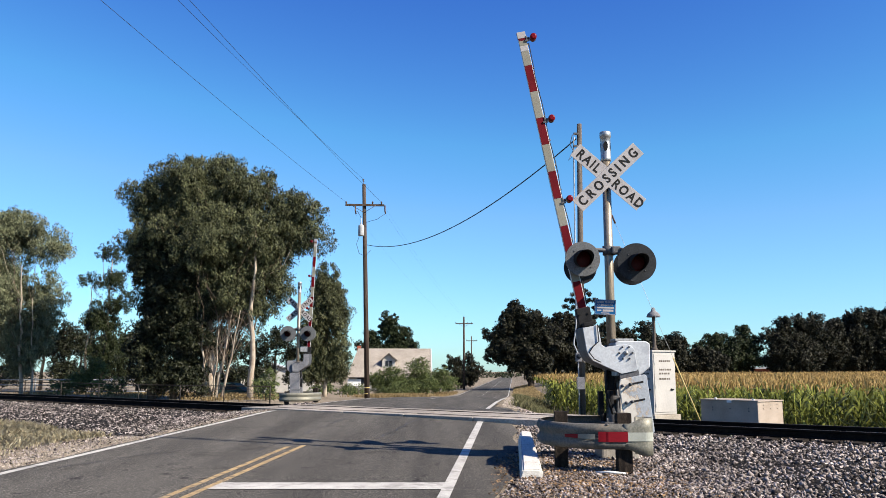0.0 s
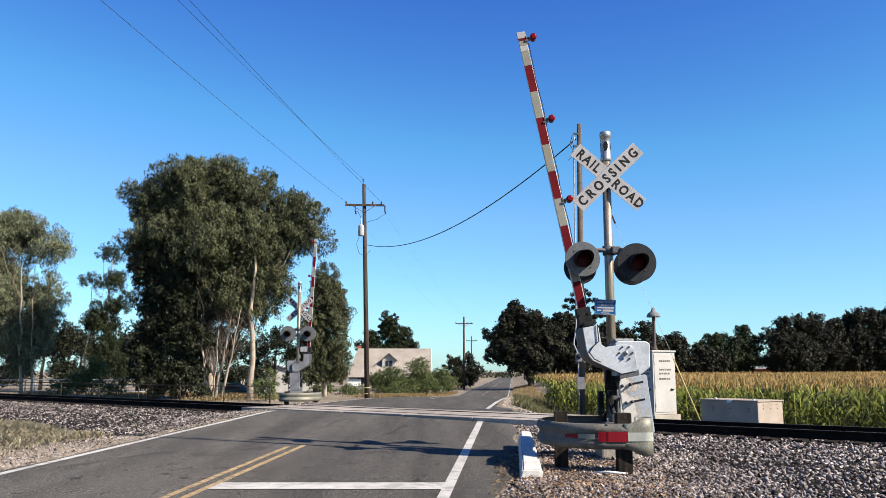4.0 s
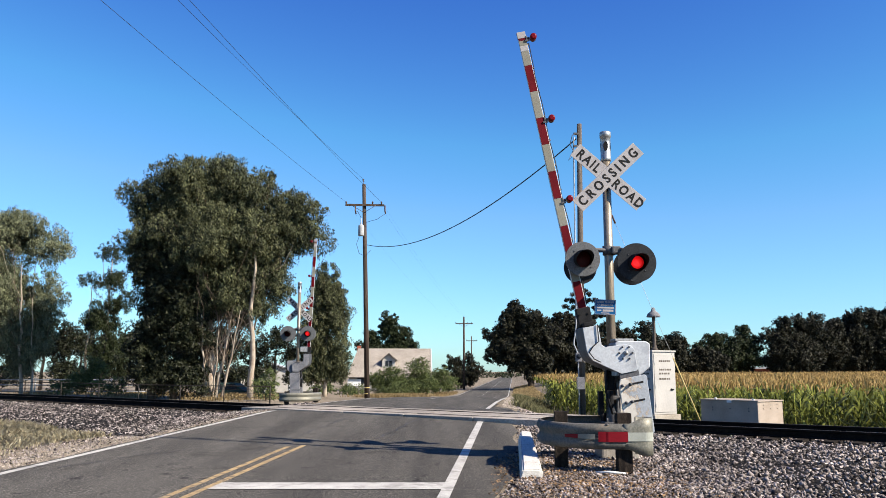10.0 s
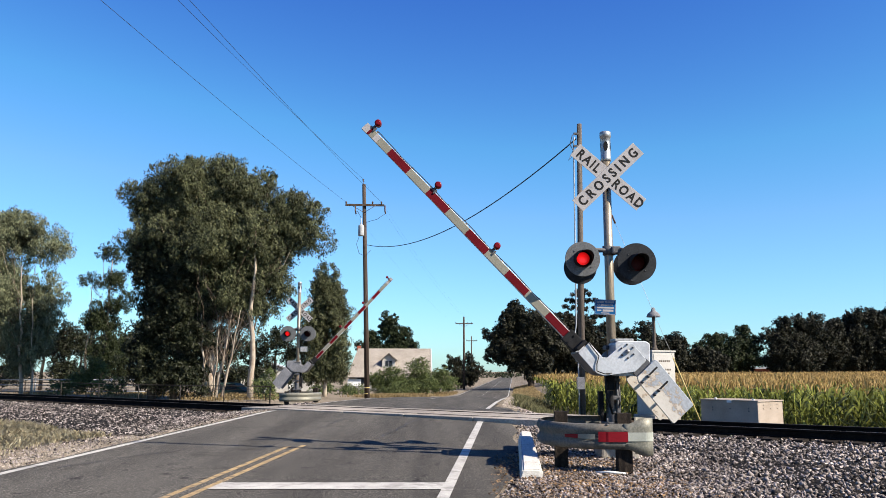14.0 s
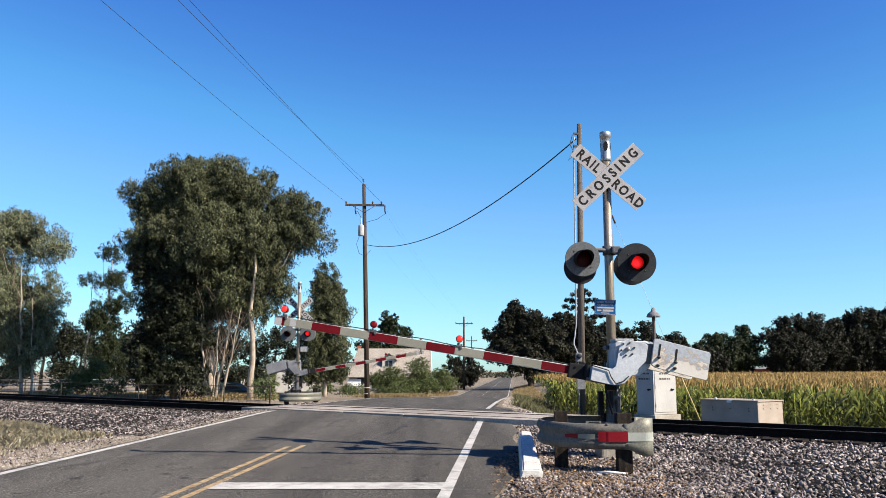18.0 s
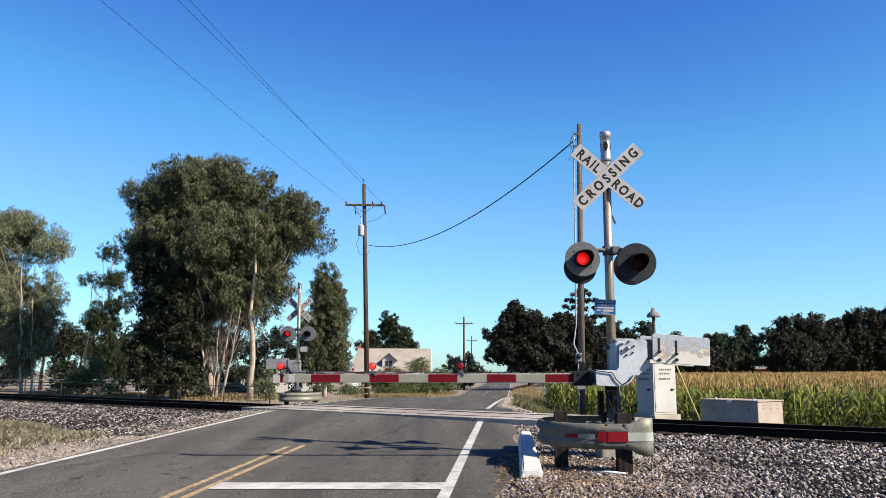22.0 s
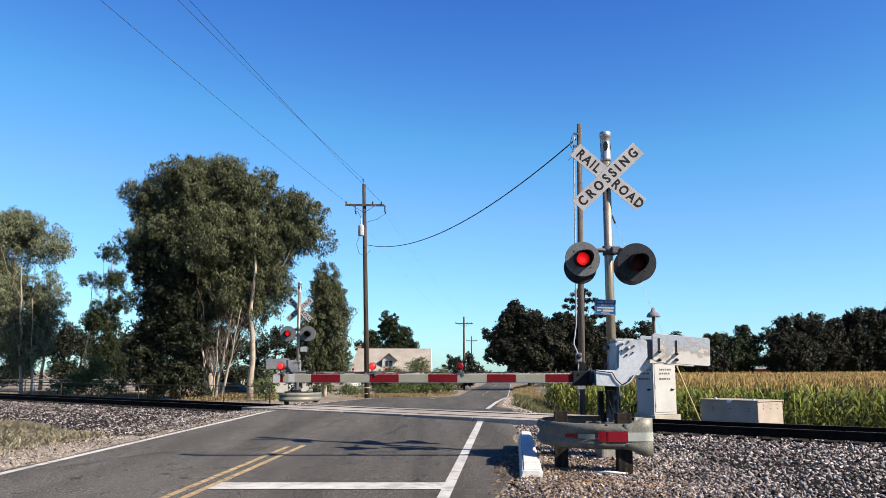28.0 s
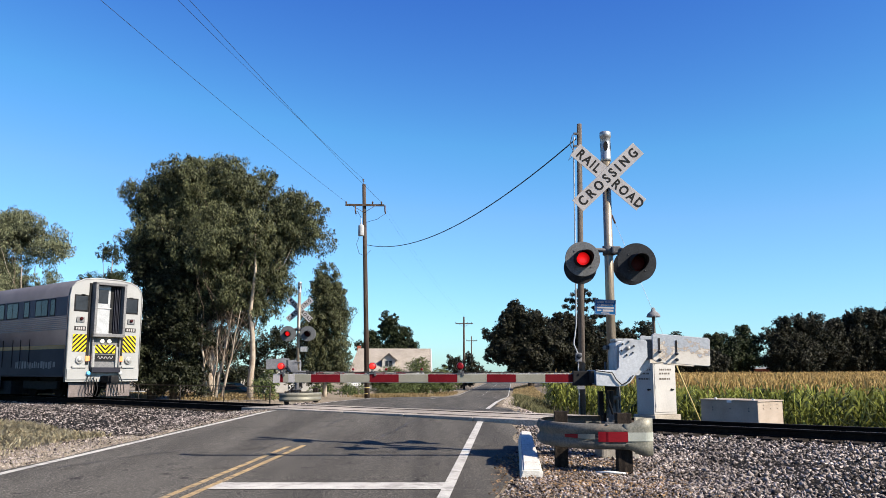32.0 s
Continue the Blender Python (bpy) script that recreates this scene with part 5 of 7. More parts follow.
    build_tree(-8.1, 57, masses(rng, ovals, 0.55, 0.9, 0.8, 1.6), [(0, 0.1, 0, 7, 0.16)], "upright dense grey-green tree behind the signal", tufts=30, per=44, seed=41, pieces=2, sway=0.3, gaps=-0.6, **gum)
    # tree behind the house
    far = dict(category="tree", bark=M_BARKDARK, group="distant trees", reach=0.5, size=0.34, aspect=0.55, droop=0.3, limb_share=0.5)
    ovals = [(0.2, 9.8, 2.0, 2.0), (0.5, 11.0, 1.5, 1.3), (-1.6, 7.7, 1.8, 1.6), (2.0, 8.0, 2.5, 1.8), (3.6, 6.4, 1.9, 1.2), (-2.9, 6.6, 2.3, 1.3), (0.5, 5.5, 4.0, 1.8)]
    build_tree(-9.2, 132, masses(rng, ovals, 0.8, 1.3, 0.7), [(0, 0, 0, 8, 0.35)], "dark green spreading tree behind the house", leaf=M_OAKGREEN, tufts=16, per=34, seed=42, **far)
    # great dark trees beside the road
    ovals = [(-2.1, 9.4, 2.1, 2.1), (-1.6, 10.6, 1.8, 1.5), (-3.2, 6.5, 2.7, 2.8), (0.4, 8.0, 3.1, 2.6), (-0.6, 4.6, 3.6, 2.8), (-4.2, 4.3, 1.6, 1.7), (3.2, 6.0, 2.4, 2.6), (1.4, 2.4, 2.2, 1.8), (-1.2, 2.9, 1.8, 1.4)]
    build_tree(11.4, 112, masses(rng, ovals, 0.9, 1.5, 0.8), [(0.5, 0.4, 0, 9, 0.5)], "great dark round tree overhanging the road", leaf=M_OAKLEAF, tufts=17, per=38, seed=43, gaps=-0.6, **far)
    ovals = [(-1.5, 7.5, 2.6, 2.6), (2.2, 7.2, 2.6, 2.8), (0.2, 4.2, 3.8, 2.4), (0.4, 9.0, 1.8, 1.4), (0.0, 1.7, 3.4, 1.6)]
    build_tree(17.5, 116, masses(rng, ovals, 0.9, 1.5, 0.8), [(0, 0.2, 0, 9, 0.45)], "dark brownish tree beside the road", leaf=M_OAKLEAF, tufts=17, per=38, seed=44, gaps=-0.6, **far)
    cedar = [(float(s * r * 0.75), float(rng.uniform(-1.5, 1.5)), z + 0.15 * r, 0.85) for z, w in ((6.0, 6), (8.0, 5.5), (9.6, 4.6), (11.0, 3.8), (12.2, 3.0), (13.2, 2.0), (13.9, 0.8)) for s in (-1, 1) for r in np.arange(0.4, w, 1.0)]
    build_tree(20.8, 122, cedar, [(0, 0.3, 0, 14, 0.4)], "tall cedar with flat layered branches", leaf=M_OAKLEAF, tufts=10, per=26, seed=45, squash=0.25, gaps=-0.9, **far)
    # a bare-tipped willowy tree below the distant pole
    ovals = [(0.4, 2.0, 2.4, 1.9), (-1.3, 3.6, 1.5, 1.3), (2.0, 2.6, 1.5, 1.7), (0.9, 4.4, 1.4, 1.2)]
    build_tree(2.7, 124, masses(rng, ovals, 0.6, 0.9, 0.8, 1.4), [(0, 0, 0, 3.5, 0.15), (-0.3, -1.8, 0, 4.8, 0.1)], "scraggy small tree below a pole", leaf=M_OAKLEAF, tufts=14, per=30, seed=46, gaps=-0.1, **dict(far, droop=0.7, aspect=0.3))
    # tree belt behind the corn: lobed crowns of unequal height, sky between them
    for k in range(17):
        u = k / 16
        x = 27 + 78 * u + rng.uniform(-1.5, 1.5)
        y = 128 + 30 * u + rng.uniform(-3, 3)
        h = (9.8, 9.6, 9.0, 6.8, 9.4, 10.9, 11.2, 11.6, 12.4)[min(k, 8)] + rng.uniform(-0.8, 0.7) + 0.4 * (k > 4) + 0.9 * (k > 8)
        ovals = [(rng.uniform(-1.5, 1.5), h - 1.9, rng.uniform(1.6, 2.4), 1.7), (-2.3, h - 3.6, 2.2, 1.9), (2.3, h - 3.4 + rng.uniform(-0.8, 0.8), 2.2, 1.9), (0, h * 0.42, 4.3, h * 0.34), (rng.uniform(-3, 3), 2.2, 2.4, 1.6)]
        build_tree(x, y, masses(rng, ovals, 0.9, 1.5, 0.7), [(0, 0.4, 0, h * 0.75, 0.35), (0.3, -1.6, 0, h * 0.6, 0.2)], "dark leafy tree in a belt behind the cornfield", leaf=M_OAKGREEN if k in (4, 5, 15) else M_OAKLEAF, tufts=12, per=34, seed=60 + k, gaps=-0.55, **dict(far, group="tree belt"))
    # shrubs along the far verge
    for k, (x, y, w, h) in enumerate(((-5.6, 84, 2.0, 3.1), (-2.6, 86, 1.7, 4.1), (-0.4, 90, 1.6, 3.2), (-21.2, 50, 1.2, 2.6), (-9.4, 44, 0.7, 1.7), (0.6, 95, 0.9, 1.8), (-8.4, 72, 1.3, 0.9), (-7.0, 68, 1.0, 0.8), (-10.2, 70, 1.2, 1.0), (-4.6, 74, 1.2, 1.0), (-19.3, 49, 1.0, 1.3), (-23.2, 51, 1.0, 1.2), (-3.6, 80, 1.6, 1.7), (-1.6, 82, 1.5, 1.9), (1.0, 100, 1.2, 2.2), (-12.6, 58, 1.0, 1.5))):
        ovals = [(0, h * 0.45, w, h * 0.45), (w * 0.25, h * 0.75, w * 0.5, h * 0.28), (-w * 0.5, h * 0.35, w * 0.6, h * 0.35)]
        build_tree(x, y, masses(rng, ovals, 0.3, 0.55, 0.7, 1.1), [(0, 0.1, 0, h * 0.5, 0.05)], "green leafy shrub by the fence", "shrub", M_SHRUBLEAF, M_BARKDARK, 50, 14, 0.2, 0.13, 0.45, 0.4, 90 + k, 1, "shrubs", limbs=False)
    # a low hedgerow on the horizon
    hedge = np.array([(x, 330 + rng.uniform(-8, 8), -1.2 + rng.uniform(0.5, 2.4 + 1.2 * math.sin(x * 0.21))) for x in np.arange(-60, 190, 0.55)])
    v, f = leaf_tufts(rng, hedge, hedge - np.array([0, 0, 1.0]), np.full(len(hedge), 1.3), 26, 0.9, 0.6, 0.3)
    tagged(on_plan(new("distant_hedgerow", raw_mesh("distant_hedgerow", v, f, M_OAKGREEN))), "low dark hedgerow along the horizon", "hedge", kind="stuff")


build_trees()


def blades(name, rng, xs, ys, zs, height, width, material, label, category, lean=0.35, per=1):
    n = len(xs)
    xs, ys, zs = np.repeat(xs, per), np.repeat(ys, per), np.repeat(zs, per)
    n = len(xs)
    h = height * rng.uniform(0.5, 1.25, n)
    a = rng.uniform(0, 6.283, n)
    l = rng.uniform(0.1, 1.0, n) * lean * h
    base = np.stack([xs + rng.normal(size=n) * 0.05 * (per > 1), ys + rng.normal(size=n) * 0.04 * (per > 1), zs - 0.01], 1)
    out = np.stack([np.cos(a), np.sin(a), 0 * a], 1)
    side = np.stack([-np.sin(a), np.cos(a), 0 * a], 1) * (width * rng.uniform(0.6, 1.3, n))[:, None] * 0.5
    mid = base + out * (l * 0.35)[:, None] + np.stack([0 * h, 0 * h, h * 0.6], 1)
    tip = base + out * l[:, None] + np.stack([0 * h, 0 * h, h * rng.uniform(0.8, 1.0, n)], 1)
    v = np.stack([base - side, base + side, mid + side * 0.8, tip, mid - side * 0.8], 1).reshape(-1, 3)
    i = np.arange(n)[:, None] * 5
    f = i + np.array([[0, 1, 2, 3, 4]])
    ob = new(name, raw_mesh(name, v, f.reshape(-1, 5), material))
    return tagged(on_plan(ob), label, category, kind="stuff")


def corn_inside(x, y):
    q = TRACK_N.x * x + TRACK_N.y * y - TRACK_OFF
    return (q > 6.6 + 7.0 * smooth_step(10.5, 6.5, x - road_x(y))) & (x - road_x(y) > 5.8)


def build_corn():
    rng = np.random.default_rng(5)
    # rows run away from the track; near rows have every blade
    pts_near, pts_far = [], []
    for k in range(-40, 190):
        s = -40 + k * 0.76 + 0.0
        q = np.arange(6.6, 24, 0.24)
        p = np.stack([TRACK_N.x * (TRACK_OFF + q) + TRACK_D.x * s, TRACK_N.y * (TRACK_OFF + q) + TRACK_D.y * s], 1) + rng.normal(size=(len(q), 2)) * 0.05
        pts_near.append(p)
    p = np.concatenate(pts_near)
    ok = corn_inside(p[:, 0], p[:, 1]) & (p[:, 0] < p[:, 1] * 0.66 + 4) & (p[:, 0] > -10) & (p[:, 1] > 10)
    p = p[ok]
    z = ground_z(p[:, 0], p[:, 1])
    n = len(p)
    h = rng.normal(1.55, 0.10, n)
    V, F = [], []
    count = 0
    for leaf in range(8):
        u = 0.22 + 0.62 * leaf / 7
        a = rng.uniform(0, 6.283, n)
        ln = rng.uniform(0.40, 0.75, n) * (1.15 - 0.5 * abs(u - 0.5))
        root = np.stack([p[:, 0], p[:, 1], z + h * u], 1)
        out = np.stack([np.cos(a), np.sin(a), 0 * a], 1)
        side = np.stack([-np.sin(a), np.cos(a), 0 * a], 1) * 0.036
        up = np.array([0, 0, 1.0])
        b = root + out * (ln * 0.40)[:, None] + up * (ln * 0.42)[:, None]
        c = root + out * (ln * 0.75)[:, None] + up * (ln * rng.uniform(0.10, 0.45, n))[:, None]
        d = root + out * ln[:, None] - up * (ln * rng.uniform(0.0, 0.35, n))[:, None]
        V.append(np.stack([root - side * 0.6, root + side * 0.6, b + side, b - side, c + side * 0.8, c - side * 0.8, d + side * 0.1, d - side * 0.1], 1).reshape(-1, 3))
        i = np.arange(n)[:, None] * 8 + count
        F.append(np.concatenate([i + np.array([[0, 1, 2, 3]]), i + np.array([[3, 2, 4, 5]]), i + np.array([[5, 4, 6, 7]])]))
        count += 8 * n
    # stalks
    V.append(np.stack([np.stack([p[:, 0] + dx, p[:, 1] + dy, z + hh], 1) for hh in (-0.05 * np.ones(n), h) for dx, dy in ((-0.012, 0), (0.012, 0.008))], 1).reshape(-1, 3))
    F.append(np.arange(n)[:, None] * 4 + count + np.array([[0, 1, 3, 2]]))
    ob = new("corn_plants", raw_mesh("corn_plants", np.concatenate(V), np.concatenate(F), M_CORNLEAF))
    tagged(on_plan(ob), "dense rows of tall green corn plants at the field's edge", "corn", kind="stuff")
    # tassels over the near rows, and the far field as plant tops
    q = rng.uniform(24, 190, 26000) ** 1.0
    s = rng.uniform(-95, 115, 26000)
    fp = np.stack([TRACK_N.x * (TRACK_OFF + q) + TRACK_D.x * s, TRACK_N.y * (TRACK_OFF + q) + TRACK_D.y * s], 1)
    fp = fp[corn_inside(fp[:, 0], fp[:, 1]) & (fp[:, 0] < fp[:, 1] * 0.66 + 6) & (fp[:, 1] < 150)]
    both = np.concatenate([p, p, p, fp, fp])
    hh = np.concatenate([h, h, h, rng.normal(1.55, 0.1, 2 * len(fp))])
    blades("corn_tassels", rng, both[:, 0], both[:, 1], ground_z(both[:, 0], both[:, 1]) + hh - 0.02, 0.30, 0.030, M_TASSEL, "golden dry tassels over the cornfield", "corn", 0.5)
    big = np.repeat(fp, 2, 0)
    blades("corn_tops", rng, big[:, 0], big[:, 1], ground_z(big[:, 0], big[:, 1]) + 1.0, 0.62, 0.20, M_CORNLEAF, "upper leaves of the corn across the field", "corn", 0.6)
    blades("corn_tassels_distant", rng, big[:, 0] + 0.3, big[:, 1], ground_z(big[:, 0], big[:, 1]) + 1.44, 0.36, 0.10, M_TASSEL, "golden dry tassels far across the cornfield", "corn", 0.6, 2)


build_corn()


def scatter(rng, n, x0, x1, y0, y1):
    return rng.uniform(x0, x1, n), rng.uniform(y0, y1, n)


def build_gravel():
    rng = np.random.default_rng(8)
    pts, sizes = [], []

    def field(n, x0, x1, y0, y1, s0, s1, keep):
        x, y = scatter(rng, n, x0, x1, y0, y1)
        k = keep(x, y)
        pts.append(np.stack([x[k], y[k]], 1))
        sizes.append(rng.uniform(s0, s1, k.sum()) * rng.uniform(0.6, 1.2, k.sum()))

    def q_of(x, y):
        return TRACK_N.x * x + TRACK_N.y * y - TRACK_OFF

    def off_road(x, y):
        return np.where(x < road_x(y), road_x(y) - x - 3.46, x - road_x(y) - np.vectorize(apron)(y)) > 0.02 + 0.4 * rng.uniform(0, 1, len(x)) ** 2

    right = lambda x, y: off_road(x, y) & (x > 0) & (q_of(x, y) < 4.2) & (x < y * 0.62 + 1)
    field(50000, 0.6, 14.0, 9.0, 24.0, 0.028, 0.066, lambda x, y: right(x, y) & ((x > 2.9) | (y > 13.0)))
    field(26000, 0.6, 4.2, 9.0, 14.4, 0.016, 0.05, right)
    left = lambda x, y: off_road(x, y) & (x < 0) & (q_of(x, y) < 3.6) & (x > -y * 0.62 - 1)
    field(46000, -26.0, -5.0, 18.0, 44.0, 0.028, 0.062, lambda x, y: left(x, y) & (q_of(x, y) > -9.3 + 0.5 * np.sin(x)))
    field(30000, -14.0, -5.0, 12.0, 26.0, 0.018, 0.042, lambda x, y: left(x, y) & (np.abs(x - road_x(y)) < 6.0))
    field(26000, 1.0, 16.0, 16.0, 34.0, 0.02, 0.06, lambda x, y: (q_of(x, y) > 1.4) & (q_of(x, y) < 7.0) & (x - road_x(y) > 4.2) & (x < y * 0.6 + 1))
    # a near-black sheet below the loose stones: the shade in their gaps as colour
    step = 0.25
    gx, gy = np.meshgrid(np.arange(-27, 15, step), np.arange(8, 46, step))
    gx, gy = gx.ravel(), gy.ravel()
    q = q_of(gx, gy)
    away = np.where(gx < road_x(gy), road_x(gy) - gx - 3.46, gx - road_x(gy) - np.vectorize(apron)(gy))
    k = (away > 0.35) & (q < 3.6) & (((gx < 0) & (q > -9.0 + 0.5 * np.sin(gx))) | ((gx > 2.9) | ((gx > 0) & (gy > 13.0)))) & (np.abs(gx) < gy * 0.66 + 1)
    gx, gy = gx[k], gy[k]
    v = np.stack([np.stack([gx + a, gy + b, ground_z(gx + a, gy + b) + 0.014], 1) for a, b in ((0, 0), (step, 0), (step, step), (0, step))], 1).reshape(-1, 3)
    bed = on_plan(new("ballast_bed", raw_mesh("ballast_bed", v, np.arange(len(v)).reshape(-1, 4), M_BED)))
    tagged(bed, "near-black sheet painting the shade between the ballast stones", "ballast", kind="structure")
    p, s = np.concatenate(pts), np.concatenate(sizes)
    n = len(p)
    z = ground_z(p[:, 0], p[:, 1]) + s * rng.uniform(0.0, 0.55, n)
    base = np.array([[1, 0, 0], [-1, 0, 0], [0, 1, 0], [0, -1, 0], [0, 0, 1], [0, 0, -1]], float)
    v = base[None] * (0.62 * s[:, None, None]) * rng.uniform(0.45, 1.35, (n, 6, 1)) * rng.uniform(0.55, 1.35, (n, 1, 3)) + rng.normal(size=(n, 6, 3)) * (0.2 * s)[:, None, None]
    a, b = rng.uniform(0, 6.28, n), rng.uniform(-0.9, 0.9, n)
    ca, sa, cb, sb = np.cos(a), np.sin(a), np.cos(b), np.sin(b)
    x = v[..., 0] * ca[:, None] - v[..., 1] * sa[:, None]
    y = v[..., 0] * sa[:, None] + v[..., 1] * ca[:, None]
    y2 = y * cb[:, None] - v[..., 2] * sb[:, None]
    z2 = y * sb[:, None] + v[..., 2] * cb[:, None]
    v = np.stack([x + p[:, 0:1], y2 + p[:, 1:2], z2 * 0.8 + z[:, None]], -1).reshape(-1, 3)
    tri = np.array([[0, 2, 4], [2, 1, 4], [1, 3, 4], [3, 0, 4], [2, 0, 5], [1, 2, 5], [3, 1, 5], [0, 3, 5]])
    f = (np.arange(n)[:, None, None] * 6 + tri[None]).reshape(-1, 3)
    ob = new("ballast_stones", raw_mesh("ballast_stones", v, f, M_STONE))
    tagged(on_plan(ob), "loose grey crushed ballast stones along the track", "gravel", kind="stuff")


def build_verge_stones():
    """Pale crushed stone spilt along the road's edge beyond the track, and in fine bands along both near edges."""
    rng = np.random.default_rng(19)
    y = rng.uniform(27.5, 62, 15000)
    x = road_x(y) + road_half(y) + 0.1 + rng.gamma(1.6, 0.55, len(y))
    y2 = rng.uniform(12, 27, 9000)
    x2 = road_x(y2) - 3.5 - rng.gamma(1.5, 0.34, len(y2))
    x, y = np.append(x, x2), np.append(y, y2)
    n = len(x)
    s = rng.uniform(0.007, 0.021, n) * np.where(y > 27.4, 2.0, 1.0)
    z = ground_z(x, y) + s * 0.3
    base = np.array([[1, 0, 0], [-0.5, 0.85, 0], [-0.5, -0.85, 0], [0, 0, 0.8]])
    a = rng.uniform(0, 6.28, n)
    v = base[None] * s[:, None, None] * rng.uniform(0.6, 1.3, (n, 4, 1))
    vx = v[..., 0] * np.cos(a)[:, None] - v[..., 1] * np.sin(a)[:, None]
    vy = v[..., 0] * np.sin(a)[:, None] + v[..., 1] * np.cos(a)[:, None]
    v = np.stack([vx + x[:, None], vy + y[:, None], v[..., 2] + z[:, None]], -1).reshape(-1, 3)
    f = (np.arange(n)[:, None, None] * 4 + np.array([[0, 1, 3], [1, 2, 3], [2, 0, 3]])[None]).reshape(-1, 3)
    tagged(on_plan(new("verge_stones", raw_mesh("verge_stones", v, f, M_PALESTONE))), "pale fine crushed stone spilt along the road's edges", "gravel", kind="stuff")


build_gravel()
build_verge_stones()


def build_grass():
    rng = np.random.default_rng(17)
    x, y = scatter(rng, 22000, -16, -5.0, 11, 25)
    q = TRACK_N.x * x + TRACK_N.y * y - TRACK_OFF
    lat = road_x(y) - 3.5 - x
    k = (q < -9.0 + 0.5 * np.sin(x)) & (lat > 0.95 + 0.25 * np.sin(y * 1.3) + 0.3 * rng.uniform(0, 1, len(x))) & (np.sin(x * 1.3 + 2 * np.sin(y)) + rng.normal(size=len(x)) * 0.5 > -0.7) & (x > -y * 0.56 - 1)
    blades("verge_grass", rng, x[k], y[k], ground_z(x[k], y[k]), 0.15, 0.005, M_WEED, "patchy grey-green weeds on the near verge", "grass", 1.0, 4)
    x, y = scatter(rng, 16000, -12, 3.2, 55, 100)
    lat = road_x(y) - 3.0 - x
    k = (lat > 0.3) & (lat < 5) & (np.sin(x * 1.1) + np.sin(y * 0.5) + rng.normal(size=len(x)) * 0.5 > 0.0)
    blades("dry_verge_grass", rng, x[k], y[k], ground_z(x[k], y[k]), 0.24, 0.03, M_DRYGRASS, "short straw-coloured dry grass on the far verge", "grass", 0.9, 3)
    x, y = scatter(rng, 12000, -40, -9, 42, 60)
    q = TRACK_N.x * x + TRACK_N.y * y - TRACK_OFF
    k = (q > 6) & (np.sin(x * 0.9) + np.cos(y * 0.8) + rng.normal(size=len(x)) * 0.5 > 0)
    blades("dry_field_grass", rng, x[k], y[k], ground_z(x[k], y[k]), 0.22, 0.026, M_DRYGRASS, "dry yellow grass under the trees", "grass", 0.9, 3)
    x, y = scatter(rng, 24000, 0.5, 12, 24, 66)
    lat = x - road_x(y) - road_half(y)
    q = TRACK_N.x * x + TRACK_N.y * y - TRACK_OFF
    k = (lat > 0.9 + 0.4 * np.sin(y)) & (lat < 7.5) & ~corn_inside(x, y) & (q > 5.2) & (y < 66)
    blades("right_verge_grass", rng, x[k], y[k], ground_z(x[k], y[k]), 0.27, 0.014, M_GREYWEED, "grey-green weeds between the road and the corn", "grass", 0.6, 4)
    x, y = scatter(rng, 26000, 2.0, 22, 56, 125)
    lat = x - road_x(y) - road_half(y)
    k = (lat > 0.3 + 0.5 * rng.uniform(0, 1, len(x))) & (lat < 6.5) & ~corn_inside(x, y)
    blades("dry_roadside_grass", rng, x[k], y[k], ground_z(x[k], y[k]), 0.34, 0.05, M_DRYGRASS, "tan dry grass between the road and the corn", "grass", 0.5, 2)


build_grass()


def build_litter():
    rng = np.random.default_rng(77)
    n = 4600
    x, y = rng.normal(1.75, 0.75, n), rng.uniform(9.4, 14.2, n)
    k = (x - road_x(y) > 3.75) & (x < 3.6)
    x, y = x[k], y[k]
    n = len(x)
    a = rng.uniform(0, 6.283, n)
    ln = rng.uniform(0.012, 0.034, n)
    z = ground_z(x, y) + rng.uniform(0.02, 0.05, n)
    way = np.stack([np.cos(a), np.sin(a), rng.normal(size=n) * 0.35], 1) * ln[:, None]
    side = np.stack([-np.sin(a), np.cos(a), rng.normal(size=n) * 0.35], 1) * (ln * 0.35)[:, None]
    p = np.stack([x, y, z], 1)
    v = np.stack([p - way, p + side, p + way, p - side], 1).reshape(-1, 3)
    ob = on_plan(new("leaf_litter", raw_mesh("leaf_litter", v, np.arange(4 * n).reshape(-1, 4), M_DRYLEAF)))
    tagged(ob, "scattered brown fallen leaves on the gravel shoulder", "leaf litter", kind="stuff")


build_litter()


